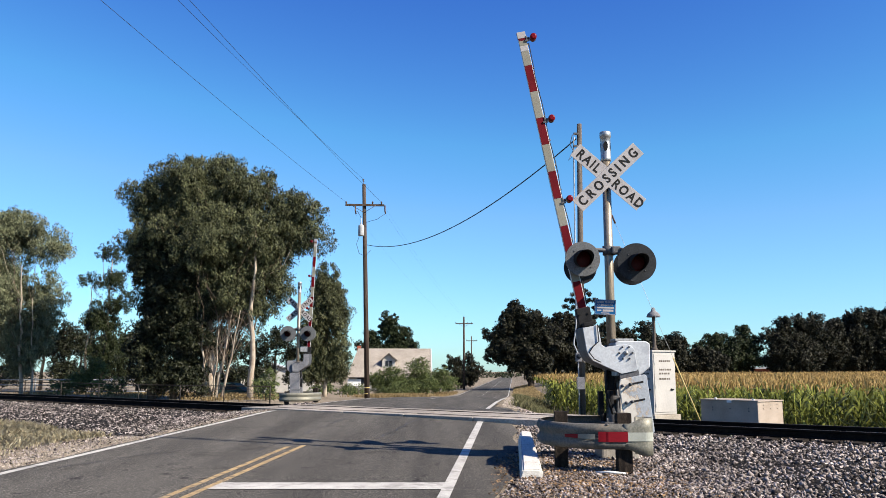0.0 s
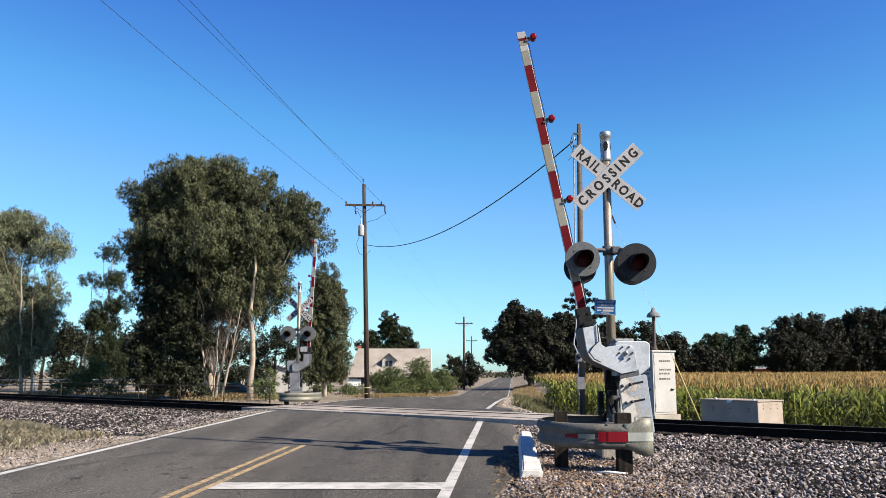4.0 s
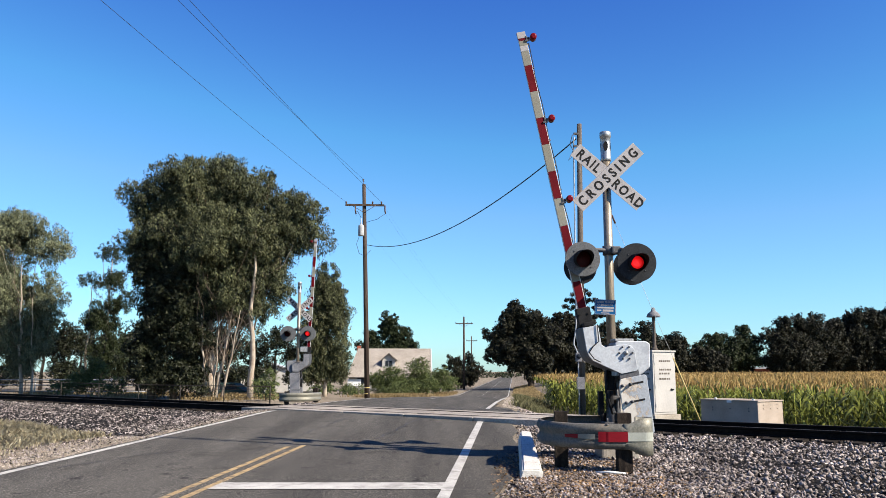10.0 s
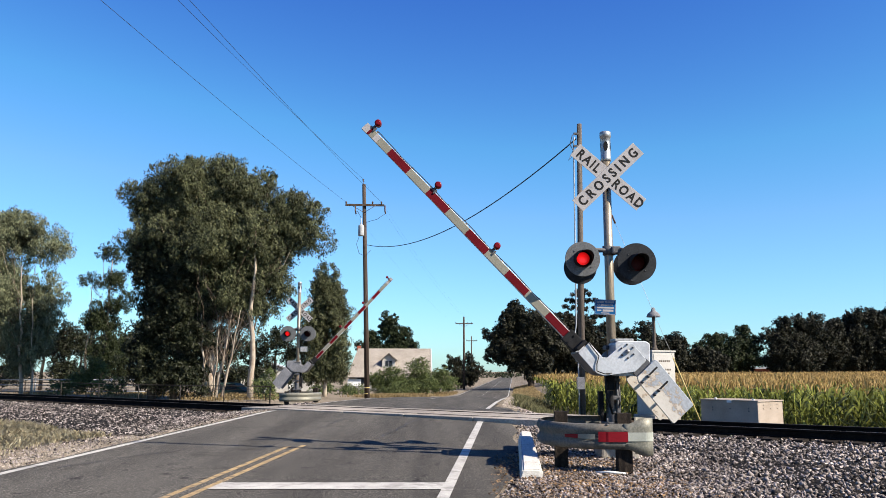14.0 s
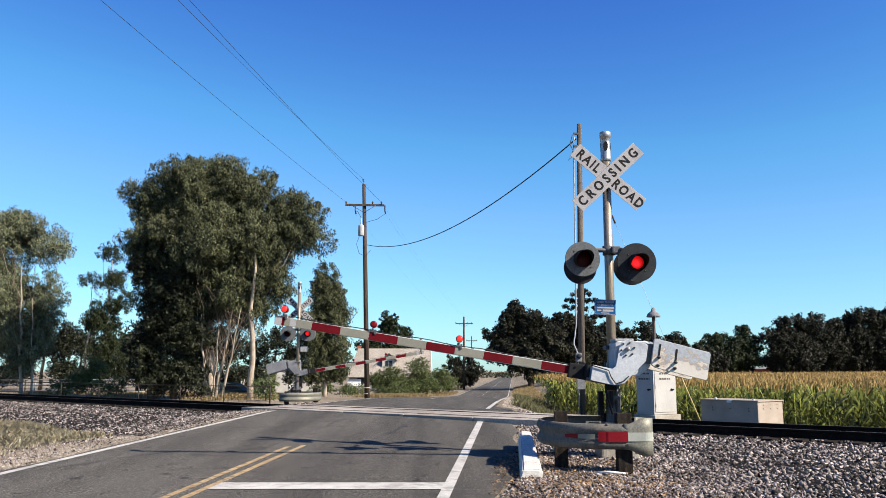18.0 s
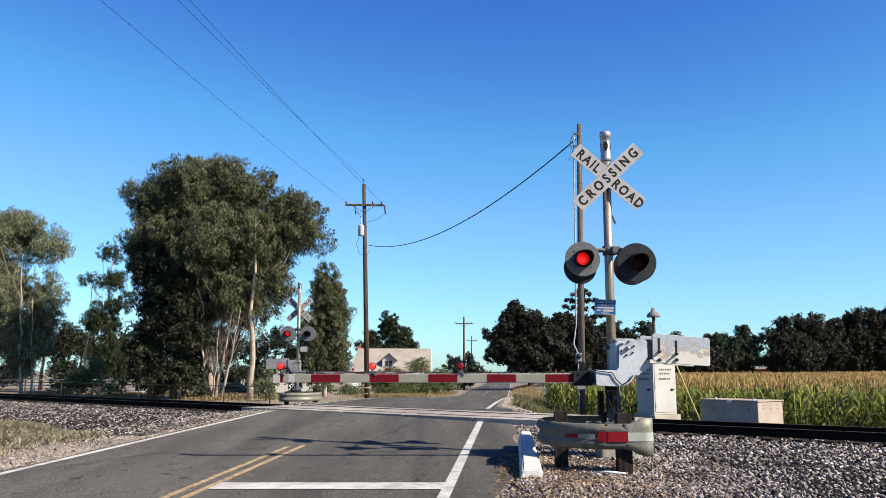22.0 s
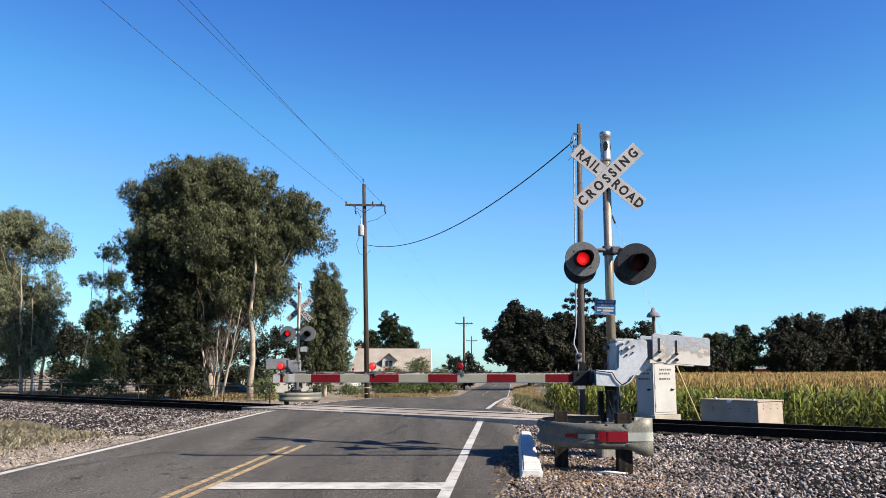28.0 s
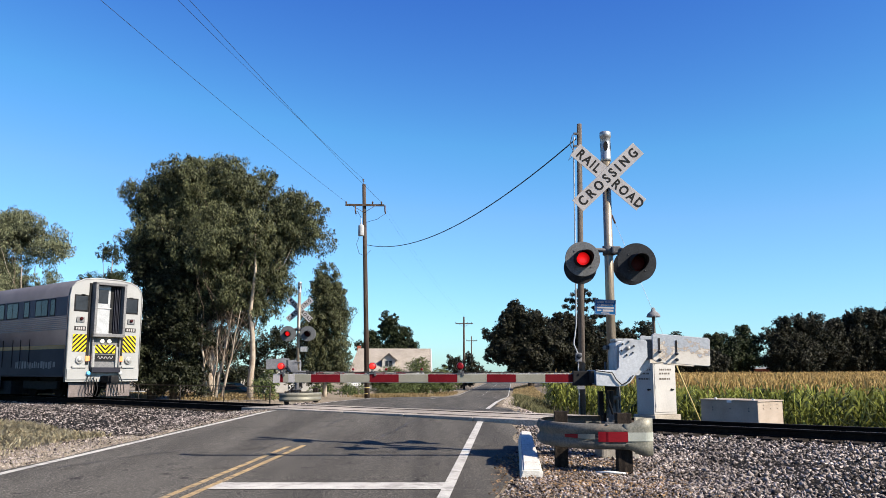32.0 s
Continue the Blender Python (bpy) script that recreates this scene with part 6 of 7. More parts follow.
def build_house():
    h = thing("house", pose(-7.2, 112, -1.3, 0, 0, 3), "single-storey farmhouse with a tan shingle roof and a dormer", "house")
    w, d, e, r = 5.2, 4.5, 1.8, 5.5
    bm = bmesh.new()
    add_box(bm, (0, 0, e / 2), (2 * w, 2 * d, e))
    part("wall", bm, M_STUCCO, h)
    bm = bmesh.new()
    a = [bm.verts.new(p) for p in ((-w - 0.3, -d - 0.5, e - 0.1), (w + 0.3, -d - 0.5, e - 0.1), (w + 0.3, 0, r), (-w - 0.3 + 1.2, 0, r), (-w - 0.3, d + 0.5, e - 0.1), (w + 0.3, d + 0.5, e - 0.1))]
    bm.faces.new((a[0], a[1], a[2], a[3]))
    bm.faces.new((a[3], a[2], a[5], a[4]))
    bm.faces.new((a[0], a[3], a[4]))
    roof = part("roof", bm, M_SHINGLE, h, "tan shingle roof")
    roof.modifiers.new("thick", "SOLIDIFY").thickness = 0.12
    gable = bmesh.new()
    g = [gable.verts.new(p) for p in ((w, -d, e), (w, d, e), (w, 0, r - 0.15))]
    gable.faces.new(g)
    part("gable", gable, M_STUCCO, h)
    part("gable_trim", add_tube(add_tube(bmesh.new(), [(w + 0.35, -d - 0.5, e - 0.1), (w + 0.35, 0, r)], 0.05, 6), [(w + 0.35, 0, r), (w + 0.35, d + 0.5, e - 0.1)], 0.05, 6), M_TRIM, h, "white barge boards")
    dormer = part("dormer", add_prism(bmesh.new(), [(-0.85, 2.9), (0.85, 2.9), (0.85, 3.9), (0, 4.65), (-0.85, 3.9)], -3.4, 0.5), M_STUCCO, h, "cream dormer")
    dormer.matrix_basis = pose(-0.1, 0, 0)
    bm = bmesh.new()
    for s in (-1, 1):
        add_box(bm, (0, -1.6, 0), (1.45, 4.4, 0.1), pose(s * 0.58, 0, 4.32, 0, s * 41, 0))
    part("dormer_roof", bm, M_SHINGLE, dormer)
    for x in (-0.24, 0.24):
        part("window", add_box(bmesh.new(), (x, -3.42, 3.45), (0.40, 0.05, 0.72)), M_WINDOW, dormer, "dark paned window")
    part("chimney", add_box(bmesh.new(), (-w + 1.0, 0.3, 5.2), (0.55, 0.6, 1.3), None, 0.03), M_BRICKRED, h, "red brick chimney")
    for x in (-3.6, -1.2, 1.6, 3.8):
        part("window", add_box(bmesh.new(), (x, -d - 0.03, 1.35), (1.1, 0.06, 1.0)), M_WINDOW, h, "dark window")
    part("garage_door", add_box(bmesh.new(), (-4.5, -d - 0.06, 1.0), (1.7, 0.08, 0.85), None, 0.01), M_TRIM, h, "white garage door")
    s = thing("shed", pose(-18.6, 92, -2.05, 0, 0, 8), "low pale grey farm shed with a shallow gable", "shed")
    part("wall", add_prism(bmesh.new(), [(-4.2, 0), (4.2, 0), (4.2, 2.4), (0.0, 3.9), (-4.2, 2.4)], -4, 4), M_STUCCO, s)
    bm = bmesh.new()
    for k in (-1, 1):
        add_box(bm, (0, 0, 0), (4.9, 8.6, 0.1), pose(k * 2.2, 0, 3.22, 0, k * 19.5, 0))
    part("roof", bm, M_GREYCAN, s, "grey sheet roof")
    part("door", add_box(bmesh.new(), (2.2, -4.05, 1.0), (1.0, 0.08, 2.0)), M_TRIM, s, "white door")
    f = thing("farm_building", pose(62, 170, -1.0, 0, 0, -6), "long low pale barn behind the tree belt", "barn")
    part("wall", add_box(bmesh.new(), (0, 0, 1.3), (70, 8, 2.6)), M_BRICKRED, f, "dull red-brown wall")
    part("roof", add_prism(bmesh.new(), [(-36, 2.6), (36, 2.6), (36, 3.0), (-36, 3.0)], -4.6, 4.6), M_GREYCAN, f, "pale metal roof")


build_house()


def build_fence():
    f = thing("farm_fence", Matrix.Identity(4), "long low pipe and wire-mesh fence behind the track", "fence")
    bm_post = bmesh.new()
    add_tube(bm_post, [(0, 0, -0.2), (0, 0, 0.85)], 0.03, 8)
    post = mesh_of("post", bm_post, M_FENCEPIPE)
    xs = np.arange(-44, -6.0, 2.4)
    pts = []
    for x in xs:
        y = 41.0 - 0.42 * (x + 14)
        z = float(ground_z(np.array(x), np.array(y)))
        p = new("post", post)
        p.parent = f
        p.matrix_basis = pose(x, y, z)
        pts.append(Vector((x, y, z + 0.82)))
    part("top_rail", add_tube(bmesh.new(), pts, 0.022, 6), M_FENCEPIPE, f, "thin top rail")
    bm = bmesh.new()
    for h in (0.12, 0.3, 0.48, 0.66):
        add_tube(bm, [p - Vector((0, 0, 0.82 - h)) for p in pts], 0.006, 4)
    for a, b in zip(pts, pts[1:]):
        for k in range(12):
            c = a.lerp(b, k / 12)
            add_tube(bm, [c - Vector((0, 0, 0.8)), c], 0.004, 3)
    part("wire_mesh", bm, M_FENCEPIPE, f, "fine wire mesh")
    g = thing("corral_panel", pose(-27, 56, -0.9), "grey pipe corral panels among dry grass", "fence")
    for z in (0.35, 0.75, 1.15, 1.5):
        part("bar", add_tube(bmesh.new(), [(-8, 0, z), (8, -2, z)], 0.035, 8), M_GREYCAN, g)
    for x in np.arange(-8, 8.1, 2.66):
        part("upright", add_tube(bmesh.new(), [(x, -(x + 8) / 8, -0.2), (x, -(x + 8) / 8, 1.6)], 0.04, 8), M_GREYCAN, g)


build_fence()


def build_slab():
    bm = bmesh.new()
    add_box(bm, (0, 0, 0.10), (1.3, 0.6, 0.26), pose(0, 0, 0, 3, 4, 0), 0.05)
    solid("concrete_slab", bm, M_CABINET, "broken pale concrete slab lying on the verge", "slab", m=Matrix.Diagonal((PLAN, PLAN, PLAN, 1)) @ pose(-6.0, 48.5, -0.75, 0, 0, 15))


build_slab()


def build_car():
    """A parked saloon; x runs along it."""
    c = thing("parked_car", pose(-15.1, 60, -1.1, 0, 0, -6), "dark teal parked car behind the farm fence", "car")
    part("body", add_prism(bmesh.new(), [(-2.1, 0.32), (2.1, 0.30), (2.16, 0.55), (2.05, 0.80), (0.95, 0.92), (-1.9, 0.95), (-2.15, 0.75)], -0.85, 0.85, None, 0.05), M_TEAL, c)
    part("cabin", add_prism(bmesh.new(), [(-1.75, 0.93), (0.95, 0.91), (0.25, 1.42), (-1.15, 1.44)], -0.74, 0.74, None, 0.04), M_TEAL, c)
    for x0, x1 in ((-1.45, -0.55), (-0.48, 0.45)):
        part("window", add_prism(bmesh.new(), [(x0, 0.97), (x1 + 0.1, 0.97), (x1 - 0.15, 1.36), (x0 + 0.22, 1.36)], -0.755, -0.735), M_WINDOW, c, "dark side window")
    for x in (-1.35, 1.35):
        for y in (-0.78, 0.78):
            w = part("wheel", add_lathe(bmesh.new(), [(0.0, -0.1), (0.26, -0.1), (0.32, -0.07), (0.32, 0.07), (0.26, 0.1), (0, 0.1)], 20, pose(0, 0, 0, 90)), M_BLACK, c, "black tyre")
            w.matrix_basis = pose(x, y, 0.32)
            part("rim", add_lathe(bmesh.new(), [(0.0, -0.105), (0.19, -0.105), (0.19, 0.105), (0, 0.105)], 14, pose(0, 0, 0, 90)), M_GALV, w, "grey rim")


build_car()


def build_stick():
    bm = add_tube(bmesh.new(), [(-0.19, 0.08, 0.0), (-0.02, 0.0, 0.012), (0.2, -0.09, 0.004)], [0.014, 0.018, 0.012], 8)
    solid("broken_stick", bm, M_TRIM, "bleached broken stick lying on the gravel", "stick", m=Matrix.Diagonal((PLAN, PLAN, PLAN, 1)) @ pose(2.36, 11.9, float(ground_z(np.array(2.36), np.array(11.9))) + 0.045))


build_stick()

# ---- the train ----


def build_train():
    t = thing("passenger_train", track_pose(-34.3), "silver two-level passenger train with light grey cab end and gold stripe", "train")
    W, TOP, FLOOR = 1.68, 5.18, 0.92

    def section(inset=0.0, foot=FLOOR):
        pts = [(-W + inset, foot), (-W + inset, 4.35)]
        for k in range(1, 9):
            a = radians(180 - 180 * k / 9)
            pts.append(((W - inset) * math.copysign(abs(math.cos(a)) ** 0.62, math.cos(a)), 4.35 + (TOP - 4.35) * math.sin(a) ** 0.75))
        pts += [(W - inset, 4.35), (W - inset, foot)]
        return pts

    # the train's own x runs forward; cross-section in y-z
    def shell(bm, pts, x0, x1):
        a = [bm.verts.new((x0, y, z)) for y, z in pts]
        b = [bm.verts.new((x1, y, z)) for y, z in pts]
        for k in range(len(pts) - 1):
            bm.faces.new((a[k], a[k + 1], b[k + 1], b[k])).smooth = True
        bm.faces.new((a[0], b[0], b[-1], a[-1]))
        bm.faces.new(a)
        bm.faces.new(b[::-1])
        bmesh.ops.recalc_face_normals(bm, faces=bm.faces)
        return bm

    length = 25.9
    for car in range(4):
        x1 = -0.12 - car * (length + 0.6)
        x0 = x1 - length
        body = part("car_body", shell(bmesh.new(), section(), x0, x1), M_SILVER, t, "ribbed car body, silver paint darkened for its shaded side")
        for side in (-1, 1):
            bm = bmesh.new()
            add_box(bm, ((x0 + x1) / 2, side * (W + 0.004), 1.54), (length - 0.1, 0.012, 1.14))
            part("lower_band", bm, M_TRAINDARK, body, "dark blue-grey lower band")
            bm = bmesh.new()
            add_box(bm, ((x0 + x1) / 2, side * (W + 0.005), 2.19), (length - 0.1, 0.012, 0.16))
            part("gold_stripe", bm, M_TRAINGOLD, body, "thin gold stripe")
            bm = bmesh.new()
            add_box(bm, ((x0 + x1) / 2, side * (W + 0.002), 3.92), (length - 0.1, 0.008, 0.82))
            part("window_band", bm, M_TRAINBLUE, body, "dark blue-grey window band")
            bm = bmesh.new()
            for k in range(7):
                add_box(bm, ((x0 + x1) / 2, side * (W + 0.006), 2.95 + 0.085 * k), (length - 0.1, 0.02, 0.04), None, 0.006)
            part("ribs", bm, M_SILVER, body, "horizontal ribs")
            spots = [-0.95] + [-2.0 - 1.45 * k for k in range(16)]
            for i, dx in enumerate(spots):
                w = 0.42 if i == 0 else (0.5 if i % 3 == 2 else 1.15)
                bm = bmesh.new()
                add_box(bm, (x1 + dx - 0.4, side * (W + 0.008), 3.92), (w, 0.02, 0.68), None, 0.008)
                win = part("window", bm, M_WINDOW, body, "dark upper window")
                bm = bmesh.new()
                for fx in (-w / 2, w / 2):
                    add_box(bm, (x1 + dx - 0.4 + fx, side * (W + 0.014), 3.92), (0.04, 0.02, 0.74), None, 0.006)
                for fz in (-0.36, 0.36):
                    add_box(bm, (x1 + dx - 0.4, side * (W + 0.014), 3.92 + fz), (w + 0.04, 0.02, 0.04), None, 0.006)
                if w > 1:
                    add_box(bm, (x1 + dx - 0.4, side * (W + 0.014), 3.92), (0.04, 0.02, 0.7), None, 0.006)
                part("window_frame", bm, M_BLACK, win, "black rubber frame")
            for dx in (-3.3, -4.2, -5.0, -6.0):
                bm = bmesh.new()
                add_box(bm, (x1 + dx, side * (W + 0.02), 1.95), (0.03, 0.03, 1.25), None, 0.006)
                part("grab_rail", bm, M_BLACK, body)
            bm = bmesh.new()
            add_box(bm, (x1 - 7.6, side * (W + 0.014), 1.6), (0.8, 0.02, 2.0), None, 0.008)
            part("side_door", bm, M_TRAINDARK, body, "dark side door")
            bm = bmesh.new()
            rng = random.Random(2)
            xx = x1 - 0.9
            while xx > x1 - 4.6:
                b = rng.uniform(0.08, 0.2)
                add_box(bm, (xx, side * (W + 0.012), 1.42 + rng.uniform(-0.02, 0.03)), (b, 0.006, rng.uniform(0.22, 0.34)))
                xx -= b + 0.08
            part("name_bars", bm, M_SILVER, body, "row of pale bars for the painted name")
            bm = bmesh.new()
            add_box(bm, (x1 - 13, side * (W - 0.05), 0.66), (13.5, 0.1, 0.72), None, 0.02)
            part("skirt", bm, M_TRAINGREY, body, "grey skirt")
        for bx in (-3.3, -length + 3.3):
            for wx in (-1.25, 1.25):
                for sy in (-0.80, 0.80):
                    part("wheel", add_lathe(bmesh.new(), [(0.46, -0.06), (0.46, 0.06), (0.40, 0.065), (0, 0.05)], 24, pose(x1 + bx + wx, sy, 0.46, 90)), M_RAIL, body, "dark steel wheel")
            bm = bmesh.new()
            add_box(bm, (x1 + bx, 1.05, 0.55), (3.3, 0.18, 0.35), None, 0.04)
            add_box(bm, (x1 + bx, -1.05, 0.55), (3.3, 0.18, 0.35), None, 0.04)
            add_box(bm, (x1 + bx, 0, 0.5), (1.0, 2.1, 0.35), None, 0.04)
            part("bogie", bm, M_BLACK, body, "black bogie frame")
        bm = bmesh.new()
        add_box(bm, ((x0 + x1) / 2, 0, 0.42), (15, 2.9, 0.62), None, 0.03)
        add_box(bm, ((x0 + x1) / 2, 0, 0.75), (length - 0.3, 1.3, 0.5), None, 0.03)
        part("underframe", bm, M_BLACK, body, "dark underframe")
        if car:
            bm = bmesh.new()
            add_box(bm, (x1 + 0.36, 0, 2.9), (0.7, 1.7, 2.6), None, 0.05)
            part("gangway", bm, M_BLACK, t, "black gangway bellows")
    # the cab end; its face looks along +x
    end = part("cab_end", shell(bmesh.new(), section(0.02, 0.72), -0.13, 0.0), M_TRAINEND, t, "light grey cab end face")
    rim = bmesh.new()
    pts = [(0.0, y, z) for y, z in section(0.02)]
    add_tube(rim, pts[0:], 0.03, 6)
    part("end_rim", rim, M_TRAINEND, end)

    def face(name, y, z, w, h, d, material, label="", bevel=0.01, x=0.0):
        return part(name, add_box(bmesh.new(), (x + d / 2, y, z), (d, w, h), None, bevel), material, end, label)

    for s in (-1, 1):
        wy = s * 1.16
        w = face("cab_window", wy, 4.06, 0.54, 0.62, 0.02, M_WINDOW, "dark cab window", 0.02)
        face("window_rim", wy, 4.06, 0.64, 0.72, 0.012, M_BLACK, "black window rim", 0.004)
        face("wiper", wy - s * 0.05, 4.42, 0.16, 0.05, 0.06, M_BLACK)
        face("horn_bracket", s * 1.17, 3.36, 0.34, 0.22, 0.05, M_TRAINGREY, "small marker lamp bracket")
        part("marker_lamp", add_lathe(bmesh.new(), [(0.07, 0), (0.07, 0.05), (0, 0.07)], 14, pose(0.05, s * 1.15, 3.39, 0, 90)), M_REDLENS, end, "red marker lamp")
        plate = face("number_plate", s * 1.16, 2.98, 0.5, 0.17, 0.02, M_BLACK, "black plate with pale bars", 0.004)
        for k in range(4):
            part("number_bar", add_box(bmesh.new(), (0.024, s * 1.16 - 0.16 + 0.105 * k, 2.98), (0.006, 0.07, 0.11)), M_SIGNWHITE, plate)
        hz = face("hazard_panel", s * 1.14, 2.36, 0.62, 0.74, 0.014, M_HAZARDYELLOW, "yellow panel with black slanting stripes", 0.004)
        for k in range(-3, 4):
            bm = bmesh.new()
            lo, hi = -0.37, 0.37
            # a slanting stripe cut to the panel
            c0 = k * 0.2 + 0.05
            poly = [(c0 + lo, lo), (c0 + lo + 0.1, lo), (c0 + hi + 0.1, hi), (c0 + hi, hi)]
            out = clip_poly(poly, -0.31, 0.31)
            if len(out) > 2:
                vs = [bm.verts.new((0.0165, s * 1.14 - s * a, 2.36 + b)) for a, b in out]
                bm.faces.new(vs)
                part("stripe", bm, M_BLACK, hz)
            else:
                bm.free()
        part("headlamp", add_lathe(bmesh.new(), [(0.17, 0), (0.17, 0.05), (0.13, 0.07), (0, 0.05)], 20, pose(0.0, s * 1.12, 1.64, 0, 90)), M_TRAINEND, end, "pale round lamp housing")
        part("lamp_glass", add_lathe(bmesh.new(), [(0.10, 0.06), (0.10, 0.075), (0, 0.09)], 18, pose(0.0, s * 1.12, 1.64, 0, 90)), M_GALV, end)
        face("orange_marker", s * 0.76, 1.70, 0.20, 0.22, 0.04, M_ORANGE, "orange marker")
        face("step", s * 1.12, 1.34, 0.62, 0.07, 0.09, M_TRAINEND, "pale step")
        face("lower_panel", s * 1.16, 1.04, 0.94, 0.46, 0.05, M_TRAINEND, "light grey lower panel")
        face("pilot", s * 0.85, 0.38, 1.1, 0.62, 0.06, M_PINKGREY, "dusty pale pilot plate", 0.02, -0.25)
        part("glad_hand", add_lathe(bmesh.new(), [(0.09, 0), (0.09, 0.08), (0.05, 0.1), (0, 0.1)], 12, pose(0.06, s * 0.72, 1.08, 0, 90)), M_BLUEGLAD if s < 0 else M_GREYCAN, end, "pale blue coupling end")
        for k in range(3):
            y0 = s * (0.45 + 0.14 * k)
            bm = bmesh.new()
            add_tube(bm, [(0.1, y0, 0.95), (0.2, y0 + s * 0.12, 0.6), (0.24, y0 + s * 0.16, 0.25), (0.2, y0 - s * 0.05, 0.12), (0.18, y0 - s * 0.14, 0.4), (0.1, y0 - s * 0.1, 0.85)], 0.022, 6)
            part("brake_hose", bm, M_BLACK, end, "looped black hose")
        face("jamb", s * 0.62, 3.0, 0.06, 3.6, 0.16, M_TRAINGREY, "grey side post")
    face("side_recess", -0.78, 3.2, 0.13, 3.5, 0.03, M_BLACK, "dark gap beside the surround", 0.004)
    face("side_recess", 0.77, 3.2, 0.08, 3.5, 0.03, M_BLACK, "dark gap beside the surround", 0.004)
    # door recess with a grey surround
    face("recess_lower", 0, 1.95, 1.16, 1.75, 0.02, M_TRAINGREY, "dark recess", 0.004)
    for nm, y, z, w, h in (("surround", -0.66, 3.84, 0.12, 2.3), ("surround", 0.66, 3.84, 0.12, 2.3), ("surround", 0, 4.94, 1.44, 0.12), ("surround", 0, 2.70, 1.44, 0.14)):
        face(nm, y, z, w, h, 0.34, M_TRAINGREY, "deep grey door surround", 0.02)
    face("dark_recess", 0.02, 3.82, 1.22, 2.15, 0.012, M_BLACK, "dark bellows inside the surround", 0.002)
    for k in range(4):
        face("bellows", 0.30 + 0.07 * k, 3.82, 0.03, 2.05, 0.10 + 0.02 * (k % 2), M_TRAINDARK, "", 0.004)
    door = face("end_door", -0.22, 3.82, 0.66, 2.08, 0.05, M_GREYCAN, "pale blue-grey end door")
    face("door_window", -0.22, 4.40, 0.46, 0.62, 0.07, M_WINDOW, "dark door window", 0.03)
    face("door_bar", -0.18, 3.88, 0.7, 0.04, 0.08, M_GALV)
    face("nose_panel", 0, 2.12, 0.92, 0.36, 0.06, M_HAZARDYELLOW, "yellow chevron panel", 0.004)
    for k in (-2, -1, 0, 1):
        for s in (-1, 1):
            bm = bmesh.new()
            poly = clip_poly([(0.2 * k, -0.18), (0.2 * k + 0.1, -0.18), (0.2 * k + 0.46, 0.18), (0.2 * k + 0.36, 0.18)], 0.0, 0.46)
            if len(poly) > 2:
                bm.faces.new([bm.verts.new((0.0625, s * a, 2.12 + b)) for a, b in poly])
                part("chevron", bm, M_BLACK, end)
            else:
                bm.free()
    for y in (-0.16, 0.16):
        part("headlight", add_lathe(bmesh.new(), [(0.085, 0.05), (0.085, 0.09), (0.06, 0.10), (0, 0.11)], 18, pose(0.0, y, 2.46, 0, 90)), M_HEADLIGHT, end, "lit white headlight")
    face("badge_panel", 0, 1.74, 0.95, 0.28, 0.06, M_BLACK, "black panel with a pale scribbled mark")
    bm = bmesh.new()
    add_tube(bm, [(0.066, -0.34 + 0.05 * k, 1.74 + 0.07 * math.sin(k * 1.9)) for k in range(15)], 0.018, 5)
    part("scribble", bm, M_SIGNWHITE, end)
    for s in (-1, 1):
        face("white_post", s * 0.56, 1.78, 0.16, 0.9, 0.10, M_TRAINEND, "white side post")
    face("buffer_beam", 0, 1.22, 1.3, 0.22, 0.25, M_TRAINDARK, "dark buffer beam")
    part("coupler", add_box(add_box(bmesh.new(), (0.35, 0, 0.82), (0.7, 0.26, 0.30), None, 0.06), (0.7, 0.1, 0.82), (0.3, 0.38, 0.34), None, 0.08), M_BLACK, end, "black knuckle coupler")
    return t


def clip_poly(poly, x0, x1):
    """A convex outline cut to the band x0..x1."""
    for sign, lim in ((1, x0), (-1, -x1)):
        out = []
        for i, p in enumerate(poly):
            n = poly[(i + 1) % len(poly)]
            a, b = sign * p[0] - lim, sign * n[0] - lim
            if a >= 0:
                out.append(p)
            if a * b < 0:
                u = a / (a - b)
                out.append((p[0] + u * (n[0] - p[0]), p[1] + u * (n[1] - p[1])))
        poly = out
    return poly


def track_pose(s):
    return pose(*track_point(s), 0, 0, TRACK_TURN)


def track_key(s):
    return pose(*(track_point(s) * PLAN), 0, 0, TRACK_TURN)


TRAIN = build_train()


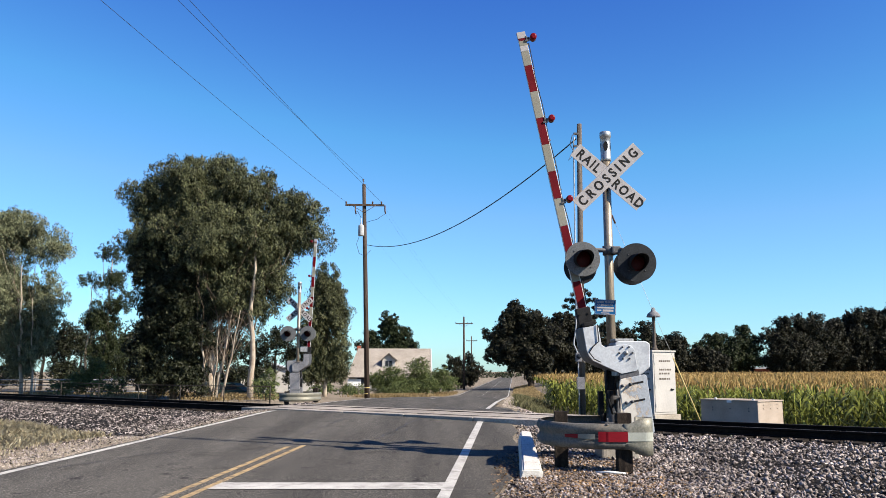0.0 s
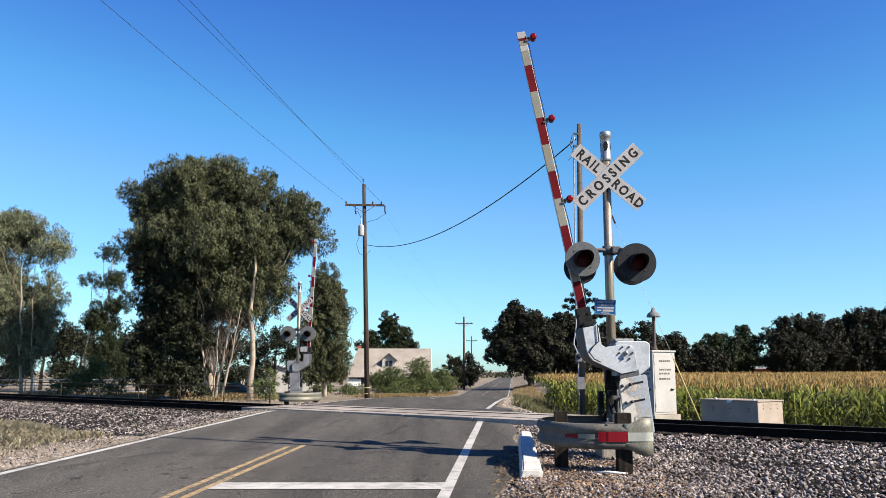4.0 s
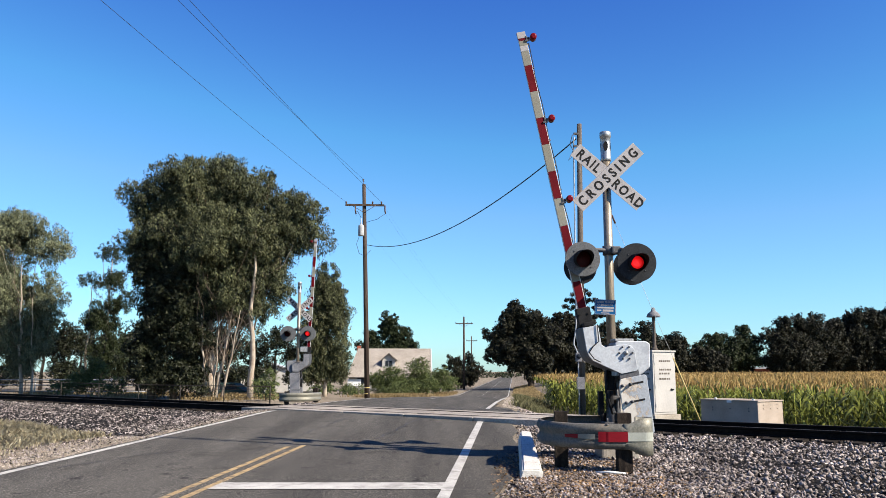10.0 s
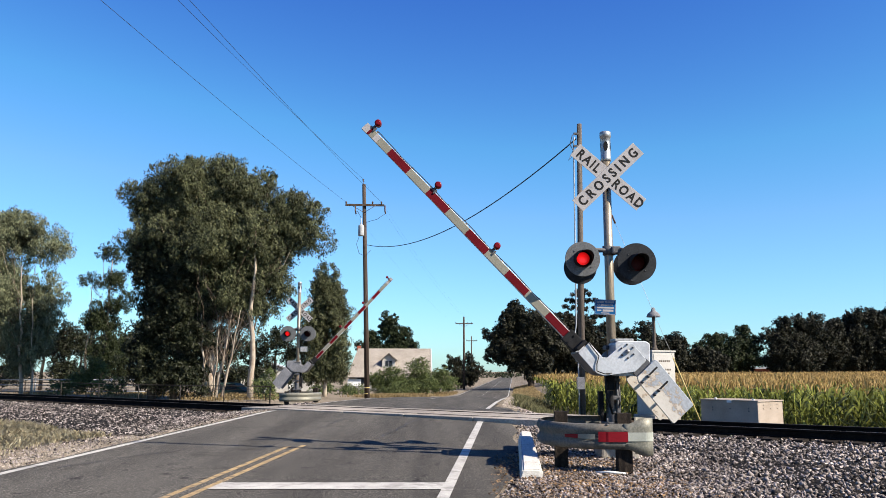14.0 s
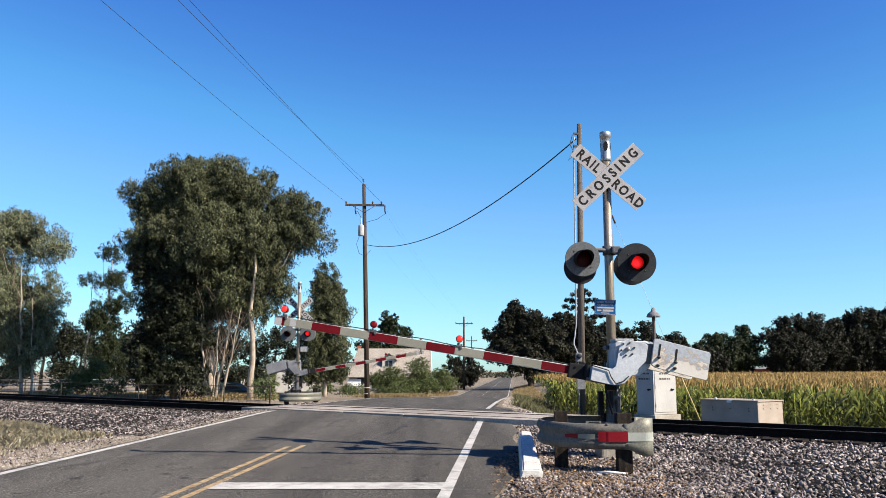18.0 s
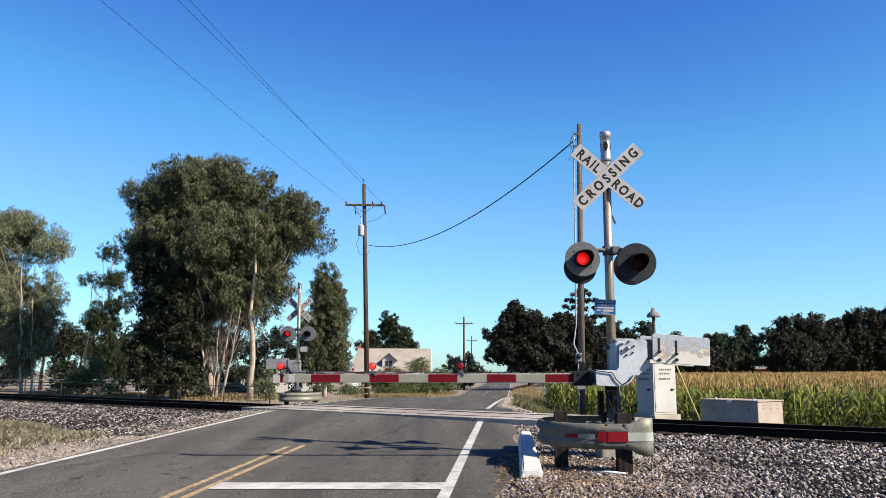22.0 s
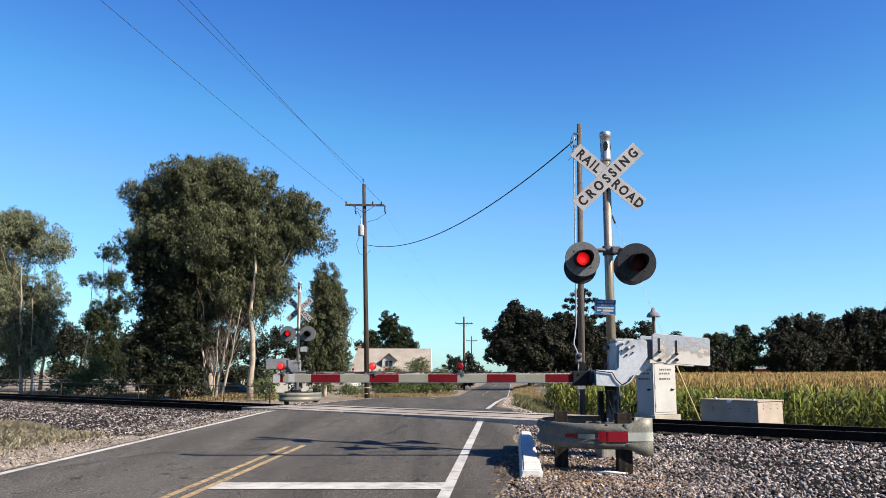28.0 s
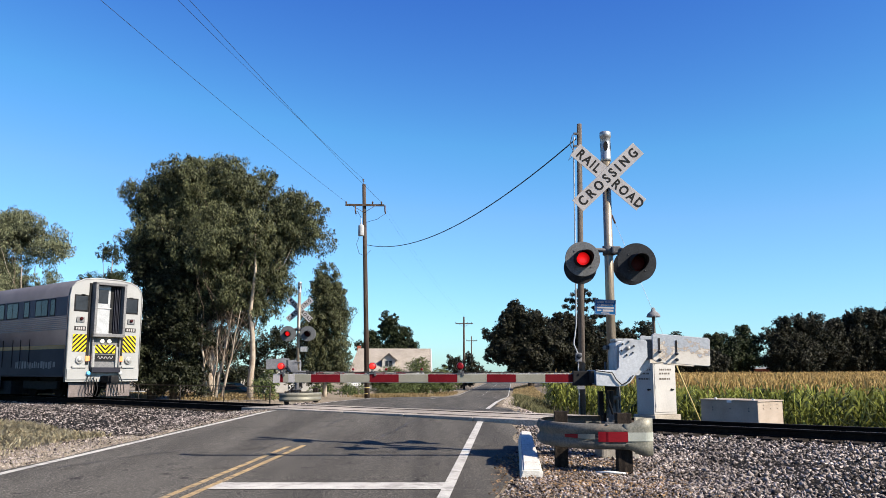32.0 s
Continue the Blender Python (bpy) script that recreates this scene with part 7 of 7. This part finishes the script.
def motions():
    # gates: degrees above level
    near = [(0, 78.8), (10.6, 78.8), (10.8, 78.2), (11, 76.5), (11.5, 70.9), (12, 66.1), (12.5, 61.7), (13, 56.7), (13.5, 52.0), (14, 46.5), (14.5, 41.9),
            (15, 35.5), (15.5, 29.2), (16, 22.8), (16.5, 17.0), (17, 14.1), (17.5, 11.6), (18, 9.6), (18.5, 7.2), (19, 5.0), (19.5, 2.7), (19.8, 1.4), (20.1, -0.3), (20.4, 0.15), (20.7, 0.0), (32, 0)]
    # the one beyond the track stands steeper and catches up on the way down
    beyond = [(0, 87.5), (10.6, 87.5), (10.8, 86.4), (11, 83.2), (11.5, 75.6), (12, 69.2), (12.5, 63.9), (13, 58.5), (13.5, 53.0), (14, 47.0), (14.5, 41.9)] + [r for r in near if r[0] > 14.6]
    for arm, rest, far in GATES:
        walk(arm, [(t, rest @ pose(0, 0, 0, 0, a, 0)) for t, a in (beyond if far else near)])
    # lamps: two phases that take turns, and the steady tip lamp
    starts = [6.7 + 1.535 * k for k in range(-2, 17)]
    phases = {"b": [(s, s + 0.66) for s in starts if s > 4.3], "a": [(s + 0.66, s + 1.535) for s in starts if s + 0.66 > 4.3], "steady": [(14.6, 40.0)]}
    phases.update({"arm_" + g: [p for p in phases[g] if p[0] > 14.0] for g in "ab"})
    dt = 0.034
    for beam, group, lit, dark in LENSES:
        rows = [(0.0, dark)]
        for on, off in phases[group]:
            if on > 31.98:
                continue
            rows += [(on - dt, dark), (on, lit)]
            if off < 31.98:
                rows += [(off - dt, lit), (off, dark)]
        rows.append((32.0, rows[-1][1]))
        walk(beam, rows)
    # the train runs at a steady pace towards the crossing
    walk(TRAIN, [(t, track_key(-34.3 - 32.0 * (32.0 - t))) for t in (0.0, 8.0, 16.0, 24.0, 30.0, 32.0)])
    # crowns stir a little in the breeze
    for crown, sway, ph in CROWNS:
        walk(crown, [(t, pose(0, 0, 0, 0.4 * sway * math.sin(0.9 * t + ph), sway * math.sin(1.3 * t + ph), 0)) for t in range(0, 33)])


motions()
